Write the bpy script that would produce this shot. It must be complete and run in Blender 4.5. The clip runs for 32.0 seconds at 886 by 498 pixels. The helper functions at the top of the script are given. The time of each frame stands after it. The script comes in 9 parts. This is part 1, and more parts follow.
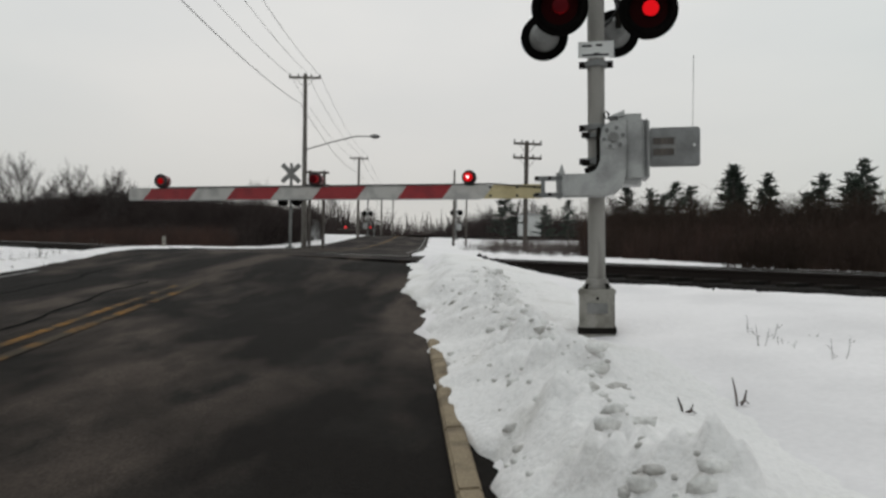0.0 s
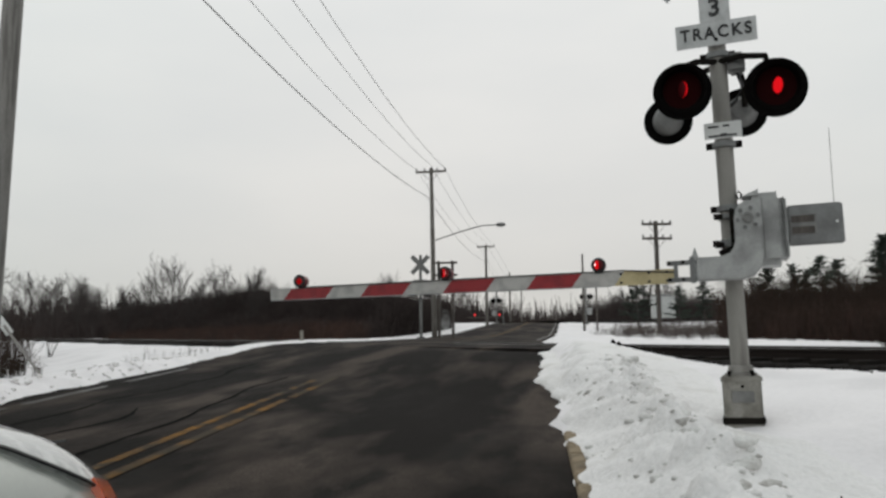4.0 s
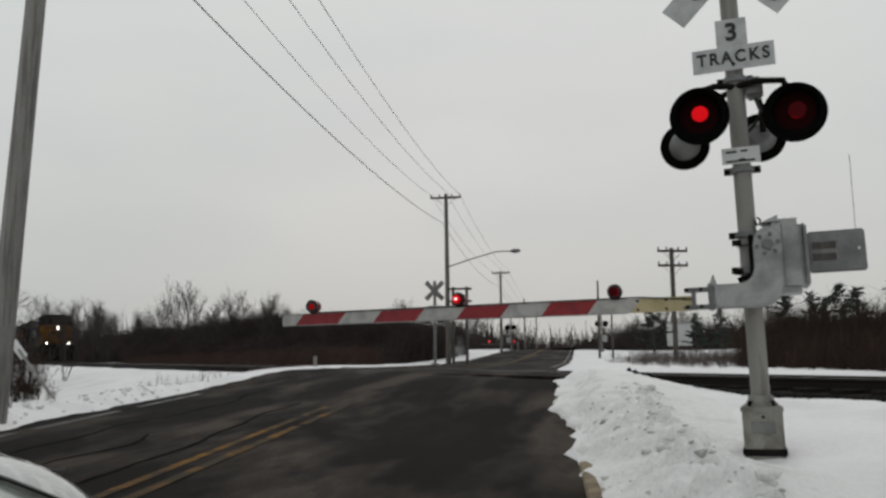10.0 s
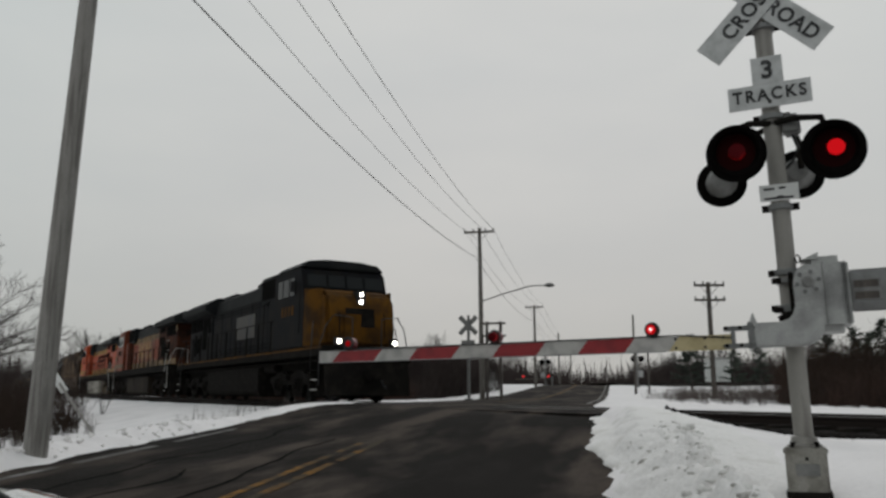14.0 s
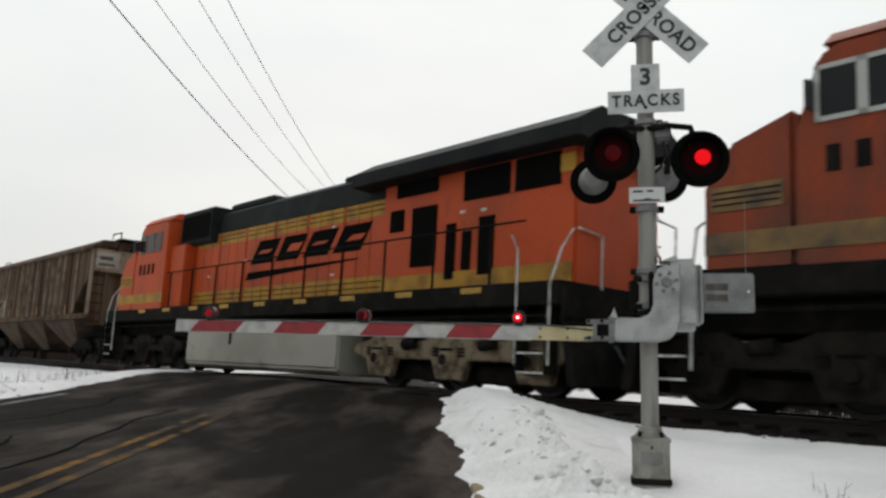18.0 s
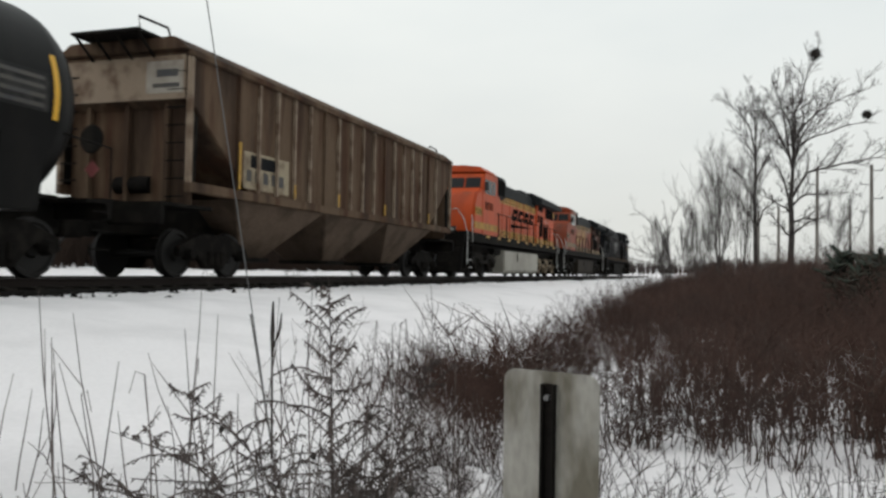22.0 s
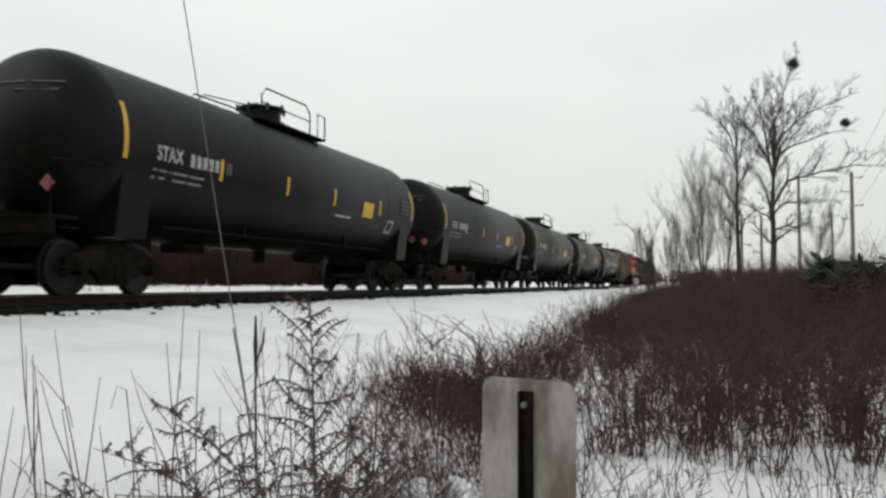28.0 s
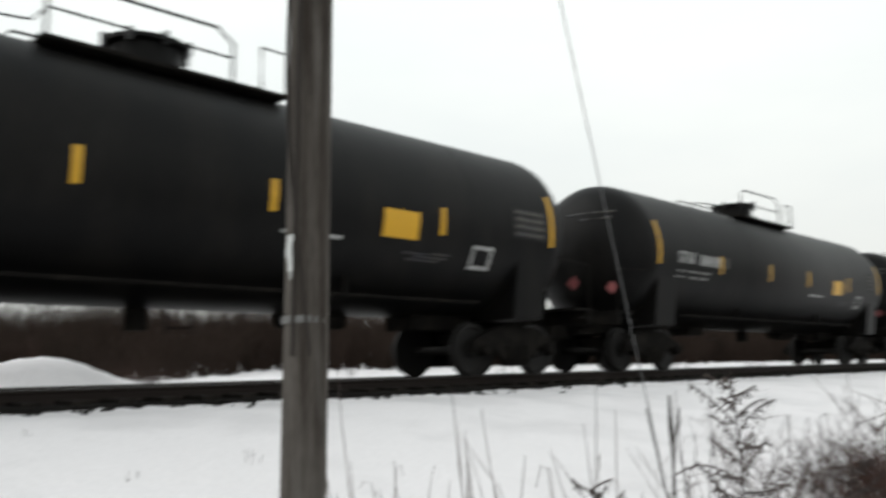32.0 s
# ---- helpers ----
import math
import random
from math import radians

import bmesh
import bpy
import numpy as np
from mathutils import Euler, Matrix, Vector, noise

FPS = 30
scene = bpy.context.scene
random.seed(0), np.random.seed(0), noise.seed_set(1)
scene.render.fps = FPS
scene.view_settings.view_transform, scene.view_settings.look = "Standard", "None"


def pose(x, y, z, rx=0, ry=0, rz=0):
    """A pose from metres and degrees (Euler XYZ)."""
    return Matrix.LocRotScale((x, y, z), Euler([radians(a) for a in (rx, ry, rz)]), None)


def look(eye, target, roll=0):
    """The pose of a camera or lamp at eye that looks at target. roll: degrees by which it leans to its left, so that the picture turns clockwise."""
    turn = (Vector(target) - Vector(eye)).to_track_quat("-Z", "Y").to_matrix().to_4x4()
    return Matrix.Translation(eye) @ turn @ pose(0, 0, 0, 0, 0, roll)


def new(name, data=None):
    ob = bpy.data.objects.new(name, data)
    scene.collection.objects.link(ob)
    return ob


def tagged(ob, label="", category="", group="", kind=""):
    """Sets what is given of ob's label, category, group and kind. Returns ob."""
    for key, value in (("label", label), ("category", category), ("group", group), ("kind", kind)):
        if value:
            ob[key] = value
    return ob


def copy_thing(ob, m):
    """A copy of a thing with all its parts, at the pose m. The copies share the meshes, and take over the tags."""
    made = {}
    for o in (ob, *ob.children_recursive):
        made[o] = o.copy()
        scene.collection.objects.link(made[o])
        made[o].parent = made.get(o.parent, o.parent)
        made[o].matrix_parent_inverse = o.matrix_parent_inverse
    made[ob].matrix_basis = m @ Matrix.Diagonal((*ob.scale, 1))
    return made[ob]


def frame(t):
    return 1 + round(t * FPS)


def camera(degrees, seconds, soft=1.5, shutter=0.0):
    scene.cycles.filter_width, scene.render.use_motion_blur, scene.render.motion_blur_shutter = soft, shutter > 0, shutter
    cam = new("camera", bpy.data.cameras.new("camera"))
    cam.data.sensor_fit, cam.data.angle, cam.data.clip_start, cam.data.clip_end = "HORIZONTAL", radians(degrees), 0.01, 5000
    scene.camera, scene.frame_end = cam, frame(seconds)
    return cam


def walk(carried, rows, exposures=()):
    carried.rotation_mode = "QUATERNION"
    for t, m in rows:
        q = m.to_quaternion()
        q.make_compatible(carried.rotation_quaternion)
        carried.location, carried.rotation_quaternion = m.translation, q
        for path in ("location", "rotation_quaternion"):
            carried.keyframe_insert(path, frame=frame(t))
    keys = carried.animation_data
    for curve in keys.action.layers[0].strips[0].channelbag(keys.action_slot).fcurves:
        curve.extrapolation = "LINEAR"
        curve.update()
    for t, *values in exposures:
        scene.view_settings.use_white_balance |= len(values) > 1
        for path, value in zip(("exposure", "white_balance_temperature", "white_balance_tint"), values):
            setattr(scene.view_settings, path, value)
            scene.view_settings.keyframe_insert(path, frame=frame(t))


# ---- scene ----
cam = camera(57.13, 32.0, soft=2.7, shutter=0.12)
PATH = [
    (0.0, pose(0.031, -0.034, 1.444, 90.31, -1.05, -0.28)),
    (0.5, pose(0.023, -0.067, 1.472, 93.44, -0.04, 2.79)),
    (1.0, pose(0.031, -0.054, 1.476, 94.54, -0.05, 4.70)),
    (1.5, pose(0.031, -0.047, 1.477, 95.44, 0.66, 6.55)),
    (2.0, pose(0.023, -0.071, 1.474, 95.17, 1.03, 7.77)),
    (2.5, pose(0.027, -0.018, 1.478, 94.71, 0.88, 6.97)),
    (3.0, pose(0.028, -0.022, 1.480, 95.51, 0.74, 8.23)),
    (3.5, pose(0.017, -0.068, 1.485, 96.14, 0.77, 8.94)),
    (5.5, pose(0.047, -0.009, 1.477, 97.30, 0.07, 8.04)),
    (6.0, pose(0.035, 0.008, 1.482, 98.16, -0.05, 7.96)),
    (6.5, pose(0.018, -0.014, 1.486, 98.39, -0.33, 8.00)),
    (7.0, pose(0.020, 0.002, 1.485, 98.23, -0.49, 7.87)),
    (7.5, pose(0.023, 0.005, 1.488, 98.04, 0.11, 7.94)),
    (8.0, pose(0.022, 0.008, 1.484, 97.87, -0.04, 8.00)),
    (8.5, pose(0.019, 0.013, 1.489, 97.69, -0.14, 8.38)),
    (9.0, pose(0.017, -0.002, 1.491, 98.05, -0.01, 9.03)),
    (9.5, pose(0.016, -0.010, 1.488, 98.36, 0.28, 9.62)),
    (10.0, pose(0.018, 0.011, 1.488, 98.21, 0.30, 9.82)),
    (10.5, pose(0.017, -0.000, 1.490, 98.15, 0.31, 9.82)),
    (11.0, pose(0.018, 0.010, 1.490, 98.14, 0.64, 10.23)),
    (11.5, pose(0.021, 0.006, 1.492, 98.07, 0.73, 10.62)),
    (12.0, pose(0.003, 0.015, 1.485, 97.88, -0.96, 10.90)),
    (12.5, pose(-0.012, -0.015, 1.508, 100.15, 0.08, 15.03)),
    (13.0, pose(-0.023, -0.013, 1.512, 100.83, -0.51, 15.81)),
    (13.5, pose(-0.024, -0.008, 1.515, 100.32, 0.08, 15.97)),
    (14.0, pose(0.003, -0.028, 1.515, 100.59, -0.02, 12.13)),
    (14.5, pose(0.040, -0.002, 1.509, 100.29, -0.98, 5.25)),
    (16.5, pose(-0.125, -0.011, 1.493, 101.79, -2.60, 0.83)),
    (17.0, pose(-0.174, -0.004, 1.532, 100.32, -2.85, -1.32)),
    (17.5, pose(-0.229, 0.004, 1.555, 98.60, -2.61, -1.46)),
    (18.0, pose(-0.213, 0.001, 1.543, 99.16, -2.65, 0.99)),
    (18.5, pose(-0.040, 0.067, 1.559, 99.90, -5.75, -8.43)),
    (18.6, pose(0.002, 0.063, 1.551, 100.32, -6.18, -14.64)),
    (18.8, pose(0.097, 0.162, 1.585, 102.37, -8.30, -29.57)),
    (19.0, pose(0.063, 0.125, 1.561, 100.70, -1.67, -47.94)),
    (19.2, pose(0.037, 0.105, 1.546, 99.55, -0.90, -65.86)),
    (19.5, pose(0.007, 0.079, 1.526, 96.44, -0.86, -95.49)),
    (19.6, pose(-0.003, 0.076, 1.521, 95.38, -1.02, -102.85)),
    (20.0, pose(0.015, -0.001, 1.501, 91.64, -2.02, -117.61)),
    (20.5, pose(0.032, -0.020, 1.492, 91.41, -1.98, -120.93)),
    (21.0, pose(0.039, -0.012, 1.492, 91.58, -1.57, -119.66)),
    (21.5, pose(0.026, -0.025, 1.500, 91.54, -0.89, -119.74)),
    (22.0, pose(0.020, -0.025, 1.496, 91.00, -0.97, -119.50)),
    (22.5, pose(0.023, -0.016, 1.499, 92.31, -1.08, -118.83)),
    (23.0, pose(0.026, -0.002, 1.501, 95.14, 0.44, -112.36)),
    (23.5, pose(0.048, 0.002, 1.494, 96.02, -0.21, -108.70)),
    (23.7, pose(0.123, 0.028, 1.476, 96.88, -0.18, -109.51)),
    (24.0, pose(0.035, 0.010, 1.488, 95.31, -0.33, -108.54)),
    (24.2, pose(0.017, 0.008, 1.467, 93.72, -0.96, -110.08)),
    (24.5, pose(-0.003, 0.009, 1.488, 93.14, -1.16, -114.59)),
    (25.0, pose(-0.021, 0.007, 1.493, 92.90, -1.88, -116.80)),
    (25.5, pose(-0.028, 0.012, 1.494, 92.46, -1.38, -118.51)),
    (26.0, pose(-0.036, 0.016, 1.492, 91.75, -0.81, -118.92)),
    (26.5, pose(-0.045, 0.005, 1.495, 93.09, -2.03, -119.34)),
    (28.5, pose(-0.017, -0.032, 1.489, 91.84, 0.61, -121.01)),
    (29.0, pose(-0.015, -0.032, 1.495, 92.24, 0.98, -121.47)),
    (29.5, pose(-0.018, -0.026, 1.493, 92.71, 0.92, -121.48)),
    (30.0, pose(-0.021, -0.025, 1.493, 92.46, 1.05, -121.93)),
    (30.5, pose(-0.056, -0.016, 1.503, 92.06, 1.04, -122.57)),
    (31.0, pose(-0.029, -0.019, 1.491, 92.32, 0.00, -123.87)),
    (31.5, pose(-0.014, -0.009, 1.497, 92.44, 0.68, -120.82)),
    (31.9, pose(0.057, 0.012, 1.497, 99.03, 3.30, -101.19)),
    (32.0, pose(0.056, -0.010, 1.491, 97.60, 1.17, -92.84)),
]
# ---- the camera's exposure follows the clip's own camera
walk(cam, PATH, [(0.0, 0.12), (1.0, 0.2), (2.0, 0.26), (6.0, 0.06), (9.0, -0.06), (12.0, -0.1), (13.0, -0.2), (14.3, -0.22), (15.3, 0.2), (16.5, 0.42), (18.4, 0.44), (19.0, 0.95), (19.5, 0.98), (20.0, 0.68), (20.5, 0.48), (21.0, 0.34), (22.0, 0.44), (22.6, 0.46), (23.4, 0.2), (24.2, 0.2), (25.0, 0.44), (31.2, 0.48), (32.0, 0.62)])

# ---- world: an overcast sky, brighter low ahead, bluer overhead
world = bpy.data.worlds.new("overcast_sky")
scene.world = world
world.use_nodes = True
wn, wl = world.node_tree.nodes, world.node_tree.links
wn.clear()
w_out = wn.new("ShaderNodeOutputWorld")
w_bg = wn.new("ShaderNodeBackground")
w_sky = wn.new("ShaderNodeTexSky")
w_sky.sky_type = "NISHITA"
w_sky.sun_disc = False
w_sky.sun_elevation = radians(45)
w_sky.sun_rotation = radians(5)
w_sky.air_density, w_sky.dust_density = 1.0, 1.0
w_co = wn.new("ShaderNodeTexCoord")
w_sep = wn.new("ShaderNodeSeparateXYZ")
w_ramp = wn.new("ShaderNodeValToRGB")
w_noise = wn.new("ShaderNodeTexNoise")
w_mapn = wn.new("ShaderNodeMapping")
w_mapn.inputs["Scale"].default_value = (1.2, 1.2, 3.5)
w_noise.inputs["Scale"].default_value = 1.6
w_noise.inputs["Detail"].default_value = 5
w_mix = wn.new("ShaderNodeMix")
w_mix.data_type, w_mix.blend_type = "RGBA", "MIX"
w_mix.inputs[0].default_value = 0.96
w_scale = wn.new("ShaderNodeMix")
w_scale.data_type, w_scale.blend_type = "RGBA", "MULTIPLY"
w_scale.inputs[0].default_value = 1.0
w_scale.inputs[7].default_value = (0.1, 0.1, 0.1, 1)
w_cloud = wn.new("ShaderNodeMix")
w_cloud.data_type, w_cloud.blend_type = "RGBA", "MULTIPLY"
w_cloud.inputs[0].default_value = 1.0
w_cr = wn.new("ShaderNodeValToRGB")
w_cr.color_ramp.elements[0].position, w_cr.color_ramp.elements[0].color = 0.3, (0.93, 0.94, 0.95, 1)
w_cr.color_ramp.elements[1].position, w_cr.color_ramp.elements[1].color = 0.7, (1.05, 1.04, 1.03, 1)
e = w_ramp.color_ramp.elements
e[0].position, e[0].color = 0.0, (0.60, 0.59, 0.575, 1)
e[1].position, e[1].color = 1.0, (0.50, 0.525, 0.54, 1)
for pos, col in ((0.5, (0.545, 0.538, 0.53, 1)), (0.53, (0.565, 0.556, 0.545, 1)), (0.62, (0.655, 0.655, 0.648, 1)), (0.70, (0.71, 0.715, 0.71, 1)), (0.80, (0.69, 0.70, 0.70, 1))):
    k = e.new(pos)
    k.color = col
w_half = wn.new("ShaderNodeMath")
w_half.operation = "MULTIPLY_ADD"
w_half.inputs[1].default_value, w_half.inputs[2].default_value = 0.5, 0.5
wl.new(w_co.outputs["Generated"], w_sep.inputs[0])
wl.new(w_sep.outputs["Z"], w_half.inputs[0])
wl.new(w_half.outputs[0], w_ramp.inputs[0])
wl.new(w_co.outputs["Generated"], w_mapn.inputs[0])
wl.new(w_mapn.outputs[0], w_noise.inputs["Vector"])
wl.new(w_noise.outputs[0], w_cr.inputs[0])
# the cloud is a little warmer towards the hidden sun and cooler away from it
w_dot = wn.new("ShaderNodeVectorMath")
w_dot.operation = "DOT_PRODUCT"
w_dot.inputs[1].default_value = (-0.10, 0.97, 0.22)
w_side = wn.new("ShaderNodeMapRange")
w_side.inputs[1].default_value, w_side.inputs[2].default_value = 0.80, 0.99
w_tint = wn.new("ShaderNodeValToRGB")
w_tint.color_ramp.elements[0].color = (0.950, 0.985, 0.968, 1)
w_tint.color_ramp.elements[1].color = (1.01, 1.005, 0.985, 1)
w_warm = wn.new("ShaderNodeMix")
w_warm.data_type, w_warm.blend_type = "RGBA", "MULTIPLY"
w_warm.inputs[0].default_value = 1.0
wl.new(w_co.outputs["Generated"], w_dot.inputs[0])
wl.new(w_dot.outputs["Value"], w_side.inputs[0])
wl.new(w_side.outputs[0], w_tint.inputs[0])
wl.new(w_ramp.outputs[0], w_warm.inputs[6])
wl.new(w_tint.outputs[0], w_warm.inputs[7])
wl.new(w_warm.outputs[2], w_cloud.inputs[6])
wl.new(w_cr.outputs[0], w_cloud.inputs[7])
wl.new(w_sky.outputs[0], w_scale.inputs[6])
wl.new(w_scale.outputs[2], w_mix.inputs[6])
wl.new(w_cloud.outputs[2], w_mix.inputs[7])
wl.new(w_mix.outputs[2], w_bg.inputs[0])
w_bg.inputs[1].default_value = 1.0
wl.new(w_bg.outputs[0], w_out.inputs[0])

sun = new("sun", bpy.data.lights.new("sun", "SUN"))
sun.data.energy, sun.data.angle, sun.data.color = 0.5, radians(40), (1.0, 0.97, 0.93)
sun.matrix_world = look((0, 0, 30), (-3, -20, 8))


# ---- materials
def shade(name, base, rough=0.6, metal=0.0, spots=None, spot_scale=3.0, spot_at=(0.45, 0.65), grain=0.15, grain_scale=60.0,
          bump=0.0, bump_scale=80.0, stretch=(1, 1, 1), emit=None, vary=0.0, second=None, second_scale=0.5, second_at=(0.5, 0.7), coat=0.0, spec=0.5):
    """A surface with its base colour, stains (spots), a second wider stain, fine grain and relief."""
    m = bpy.data.materials.new(name)
    m.use_nodes = True
    n, l = m.node_tree.nodes, m.node_tree.links
    b = n["Principled BSDF"]
    b.inputs["Roughness"].default_value, b.inputs["Metallic"].default_value = rough, metal
    b.inputs["Specular IOR Level"].default_value = spec
    if coat:
        b.inputs["Coat Weight"].default_value = coat
    co = n.new("ShaderNodeTexCoord")
    mp = n.new("ShaderNodeMapping")
    mp.inputs["Scale"].default_value = stretch
    l.new(co.outputs["Object"], mp.inputs[0])

    def noise_ramp(scale, lo, hi, detail=4.0):
        t = n.new("ShaderNodeTexNoise")
        t.inputs["Scale"].default_value, t.inputs["Detail"].default_value = scale, detail
        l.new(mp.outputs[0], t.inputs["Vector"])
        r = n.new("ShaderNodeMapRange")
        r.inputs[1].default_value, r.inputs[2].default_value = lo, hi
        l.new(t.outputs[0], r.inputs[0])
        return r.outputs[0]

    def mix(kind, fac, a, c):
        x = n.new("ShaderNodeMix")
        x.data_type, x.blend_type = "RGBA", kind
        for i, v in ((0, fac), (6, a), (7, c)):
            if hasattr(v, "node"):
                l.new(v, x.inputs[i])
            else:
                x.inputs[i].default_value = v if i == 0 else (*v, 1)
        return x.outputs[2]

    col = base
    if spots:
        col = mix("MIX", noise_ramp(spot_scale, *spot_at), col, spots)
    if second:
        col = mix("MIX", noise_ramp(second_scale, *second_at), col, second)
    if grain:
        g = noise_ramp(grain_scale, 0.25, 0.75, 2.0)
        gr = n.new("ShaderNodeMapRange")
        gr.inputs[3].default_value, gr.inputs[4].default_value = 1 - grain, 1 + grain
        l.new(g, gr.inputs[0])
        cc = n.new("ShaderNodeCombineColor")
        for i in range(3):
            l.new(gr.outputs[0], cc.inputs[i])
        col = mix("MULTIPLY", 1.0, col, cc.outputs[0])
    if vary:
        oi = n.new("ShaderNodeObjectInfo")
        gi = n.new("ShaderNodeNewGeometry")
        ad = n.new("ShaderNodeMath")
        ad.operation = "ADD"
        l.new(oi.outputs["Random"], ad.inputs[0])
        l.new(gi.outputs["Random Per Island"], ad.inputs[1])
        vr = n.new("ShaderNodeMapRange")
        vr.inputs[2].default_value = 2.0
        vr.inputs[3].default_value, vr.inputs[4].default_value = 1 - vary, 1 + vary
        l.new(ad.outputs[0], vr.inputs[0])
        cc = n.new("ShaderNodeCombineColor")
        for i in range(3):
            l.new(vr.outputs[0], cc.inputs[i])
        col = mix("MULTIPLY", 1.0, col, cc.outputs[0])
    if hasattr(col, "node"):
        l.new(col, b.inputs["Base Color"])
    else:
        b.inputs["Base Color"].default_value = (*col, 1)
    if bump:
        t = n.new("ShaderNodeTexNoise")
        t.inputs["Scale"].default_value, t.inputs["Detail"].default_value = bump_scale, 6.0
        l.new(mp.outputs[0], t.inputs["Vector"])
        bp = n.new("ShaderNodeBump")
        bp.inputs["Strength"].default_value, bp.inputs["Distance"].default_value = bump, 0.02
        l.new(t.outputs[0], bp.inputs["Height"])
        l.new(bp.outputs[0], b.inputs["Normal"])
    if emit:
        b.inputs["Emission Color"].default_value = (*emit[:3], 1)
        b.inputs["Emission Strength"].default_value = emit[3]
    return m


SNOW = shade("snow", (0.84, 0.812, 0.822), 0.75, spots=(0.74, 0.715, 0.725), spot_scale=0.8, grain=0.04, grain_scale=25, bump=0.5, bump_scale=9)
BANK = shade("dirty_snow", (0.80, 0.78, 0.775), 0.75, spots=(0.60, 0.58, 0.55), spot_scale=2.2, spot_at=(0.55, 0.85), grain=0.08, grain_scale=40, bump=0.9, bump_scale=16)
# pale areas of the road colour also stand for sky sheen on the wet
ASPHALT = shade("asphalt_painted_sheen", (0.066, 0.0525, 0.0445), 0.85, spec=0.05, spots=(0.0092, 0.0074, 0.0064), spot_scale=0.7, spot_at=(0.41, 0.545), grain=0.35, grain_scale=70, bump=0.35, bump_scale=120,
                second=(0.015, 0.013, 0.0115), second_scale=2.0, second_at=(0.50, 0.66), stretch=(1, 0.42, 1))
TAR = shade("tar_seam", (0.004, 0.004, 0.004), 0.95, spec=0.02, grain=0.2)
CONCRETE = shade("concrete", (0.36, 0.34, 0.30), 0.85, spots=(0.20, 0.18, 0.16), spot_scale=7, grain=0.15, grain_scale=90, bump=0.4)
KERB_TAN = shade("stained_tan_concrete", (0.27, 0.215, 0.145), 0.9, spec=0.2, spots=(0.15, 0.115, 0.08), spot_scale=5, grain=0.2, grain_scale=70, bump=0.5)
YELLOW_LINE = shade("worn_yellow_paint", (0.27, 0.125, 0.016), 0.85, spec=0.1, spots=(0.04, 0.03, 0.02), spot_scale=5, spot_at=(0.36, 0.62), grain=0.4, grain_scale=50, second=(0.045, 0.034, 0.022), second_scale=1.6, second_at=(0.38, 0.62))
WHITE_LINE = shade("worn_white_paint", (0.24, 0.235, 0.23), 0.7, spots=(0.045, 0.04, 0.037), spot_scale=2.2, spot_at=(0.33, 0.52), grain=0.2)
BALLAST = shade("dark_ballast", (0.011, 0.0098, 0.009), 0.95, spec=0.05, spots=(0.026, 0.023, 0.021), spot_scale=22, grain=0.5, grain_scale=45, bump=1.0, bump_scale=30)
TIE = shade("creosoted_tie", (0.014, 0.012, 0.0105), 0.9, spec=0.1, spots=(0.03, 0.026, 0.022), spot_scale=6, bump=0.5, vary=0.3)
RAIL = shade("rusty_rail", (0.018, 0.013, 0.011), 0.7, 0.2, spec=0.2, grain=0.3)
RAILHEAD = shade("worn_rail_head", (0.16, 0.155, 0.15), 0.4, 1.0)
GALV = shade("galvanised_steel", (0.20, 0.20, 0.195), 0.55, 0.3, spots=(0.13, 0.13, 0.128), spot_scale=7, grain=0.1)
ALUM = shade("aluminium_paint", (0.38, 0.385, 0.38), 0.5, 0.25, spots=(0.23, 0.232, 0.23), spot_scale=4, grain=0.1)
MAST_STEEL = shade("streaked_mast_steel", (0.26, 0.25, 0.232), 0.6, 0.15, spots=(0.115, 0.105, 0.095), spot_scale=1.1, spot_at=(0.5, 0.72), grain=0.12, grain_scale=40, stretch=(9, 9, 0.9))
BASE_GREY = shade("stained_cast_base", (0.27, 0.26, 0.235), 0.8, spec=0.3, spots=(0.16, 0.15, 0.13), spot_scale=6, grain=0.15, grain_scale=60, bump=0.3)
PLATE_GREY = shade("dulled_steel_plate", (0.20, 0.205, 0.205), 0.55, 0.3, spots=(0.14, 0.14, 0.14), spot_scale=5, grain=0.1)
BLACK = shade("black_paint", (0.010, 0.010, 0.011), 0.45, grain=0.2)
WHITE = shade("white_paint", (0.68, 0.69, 0.68), 0.5, spots=(0.46, 0.46, 0.45), spot_scale=6, spot_at=(0.5, 0.8), grain=0.05)
SIGN_GREY = shade("reflective_white", (0.50, 0.51, 0.51), 0.45, spots=(0.38, 0.39, 0.39), spot_scale=9, grain=0.05)
RED = shade("reflective_red", (0.30, 0.016, 0.022), 0.45, spots=(0.22, 0.012, 0.018), spot_scale=9, grain=0.06)
GATE_WHITE = shade("gate_white", (0.50, 0.49, 0.47), 0.5, spots=(0.36, 0.35, 0.34), spot_scale=8, grain=0.06)
CREAM = shade("yellowed_fibreglass", (0.52, 0.44, 0.25), 0.5, spots=(0.40, 0.33, 0.18), spot_scale=6, grain=0.08)
LED = shade("lit_red_lens", (0.4, 0.01, 0.012), 0.3, emit=(1.0, 0.02, 0.025, 0.7))
LED_HOT = shade("lit_lens_centre", (0.9, 0.4, 0.4), 0.3, emit=(1.0, 0.45, 0.45, 4.0))
LED_OFF = shade("dark_red_lens", (0.014, 0.0018, 0.002), 0.8, spec=0.04, grain=0)
LAMP_RED = shade("red_lamp_glass", (0.13, 0.006, 0.010), 0.4, grain=0.05)
DULL_BLACK = shade("matte_black_screen", (0.0045, 0.0042, 0.004), 0.95, spec=0.03, grain=0.3, grain_scale=30)
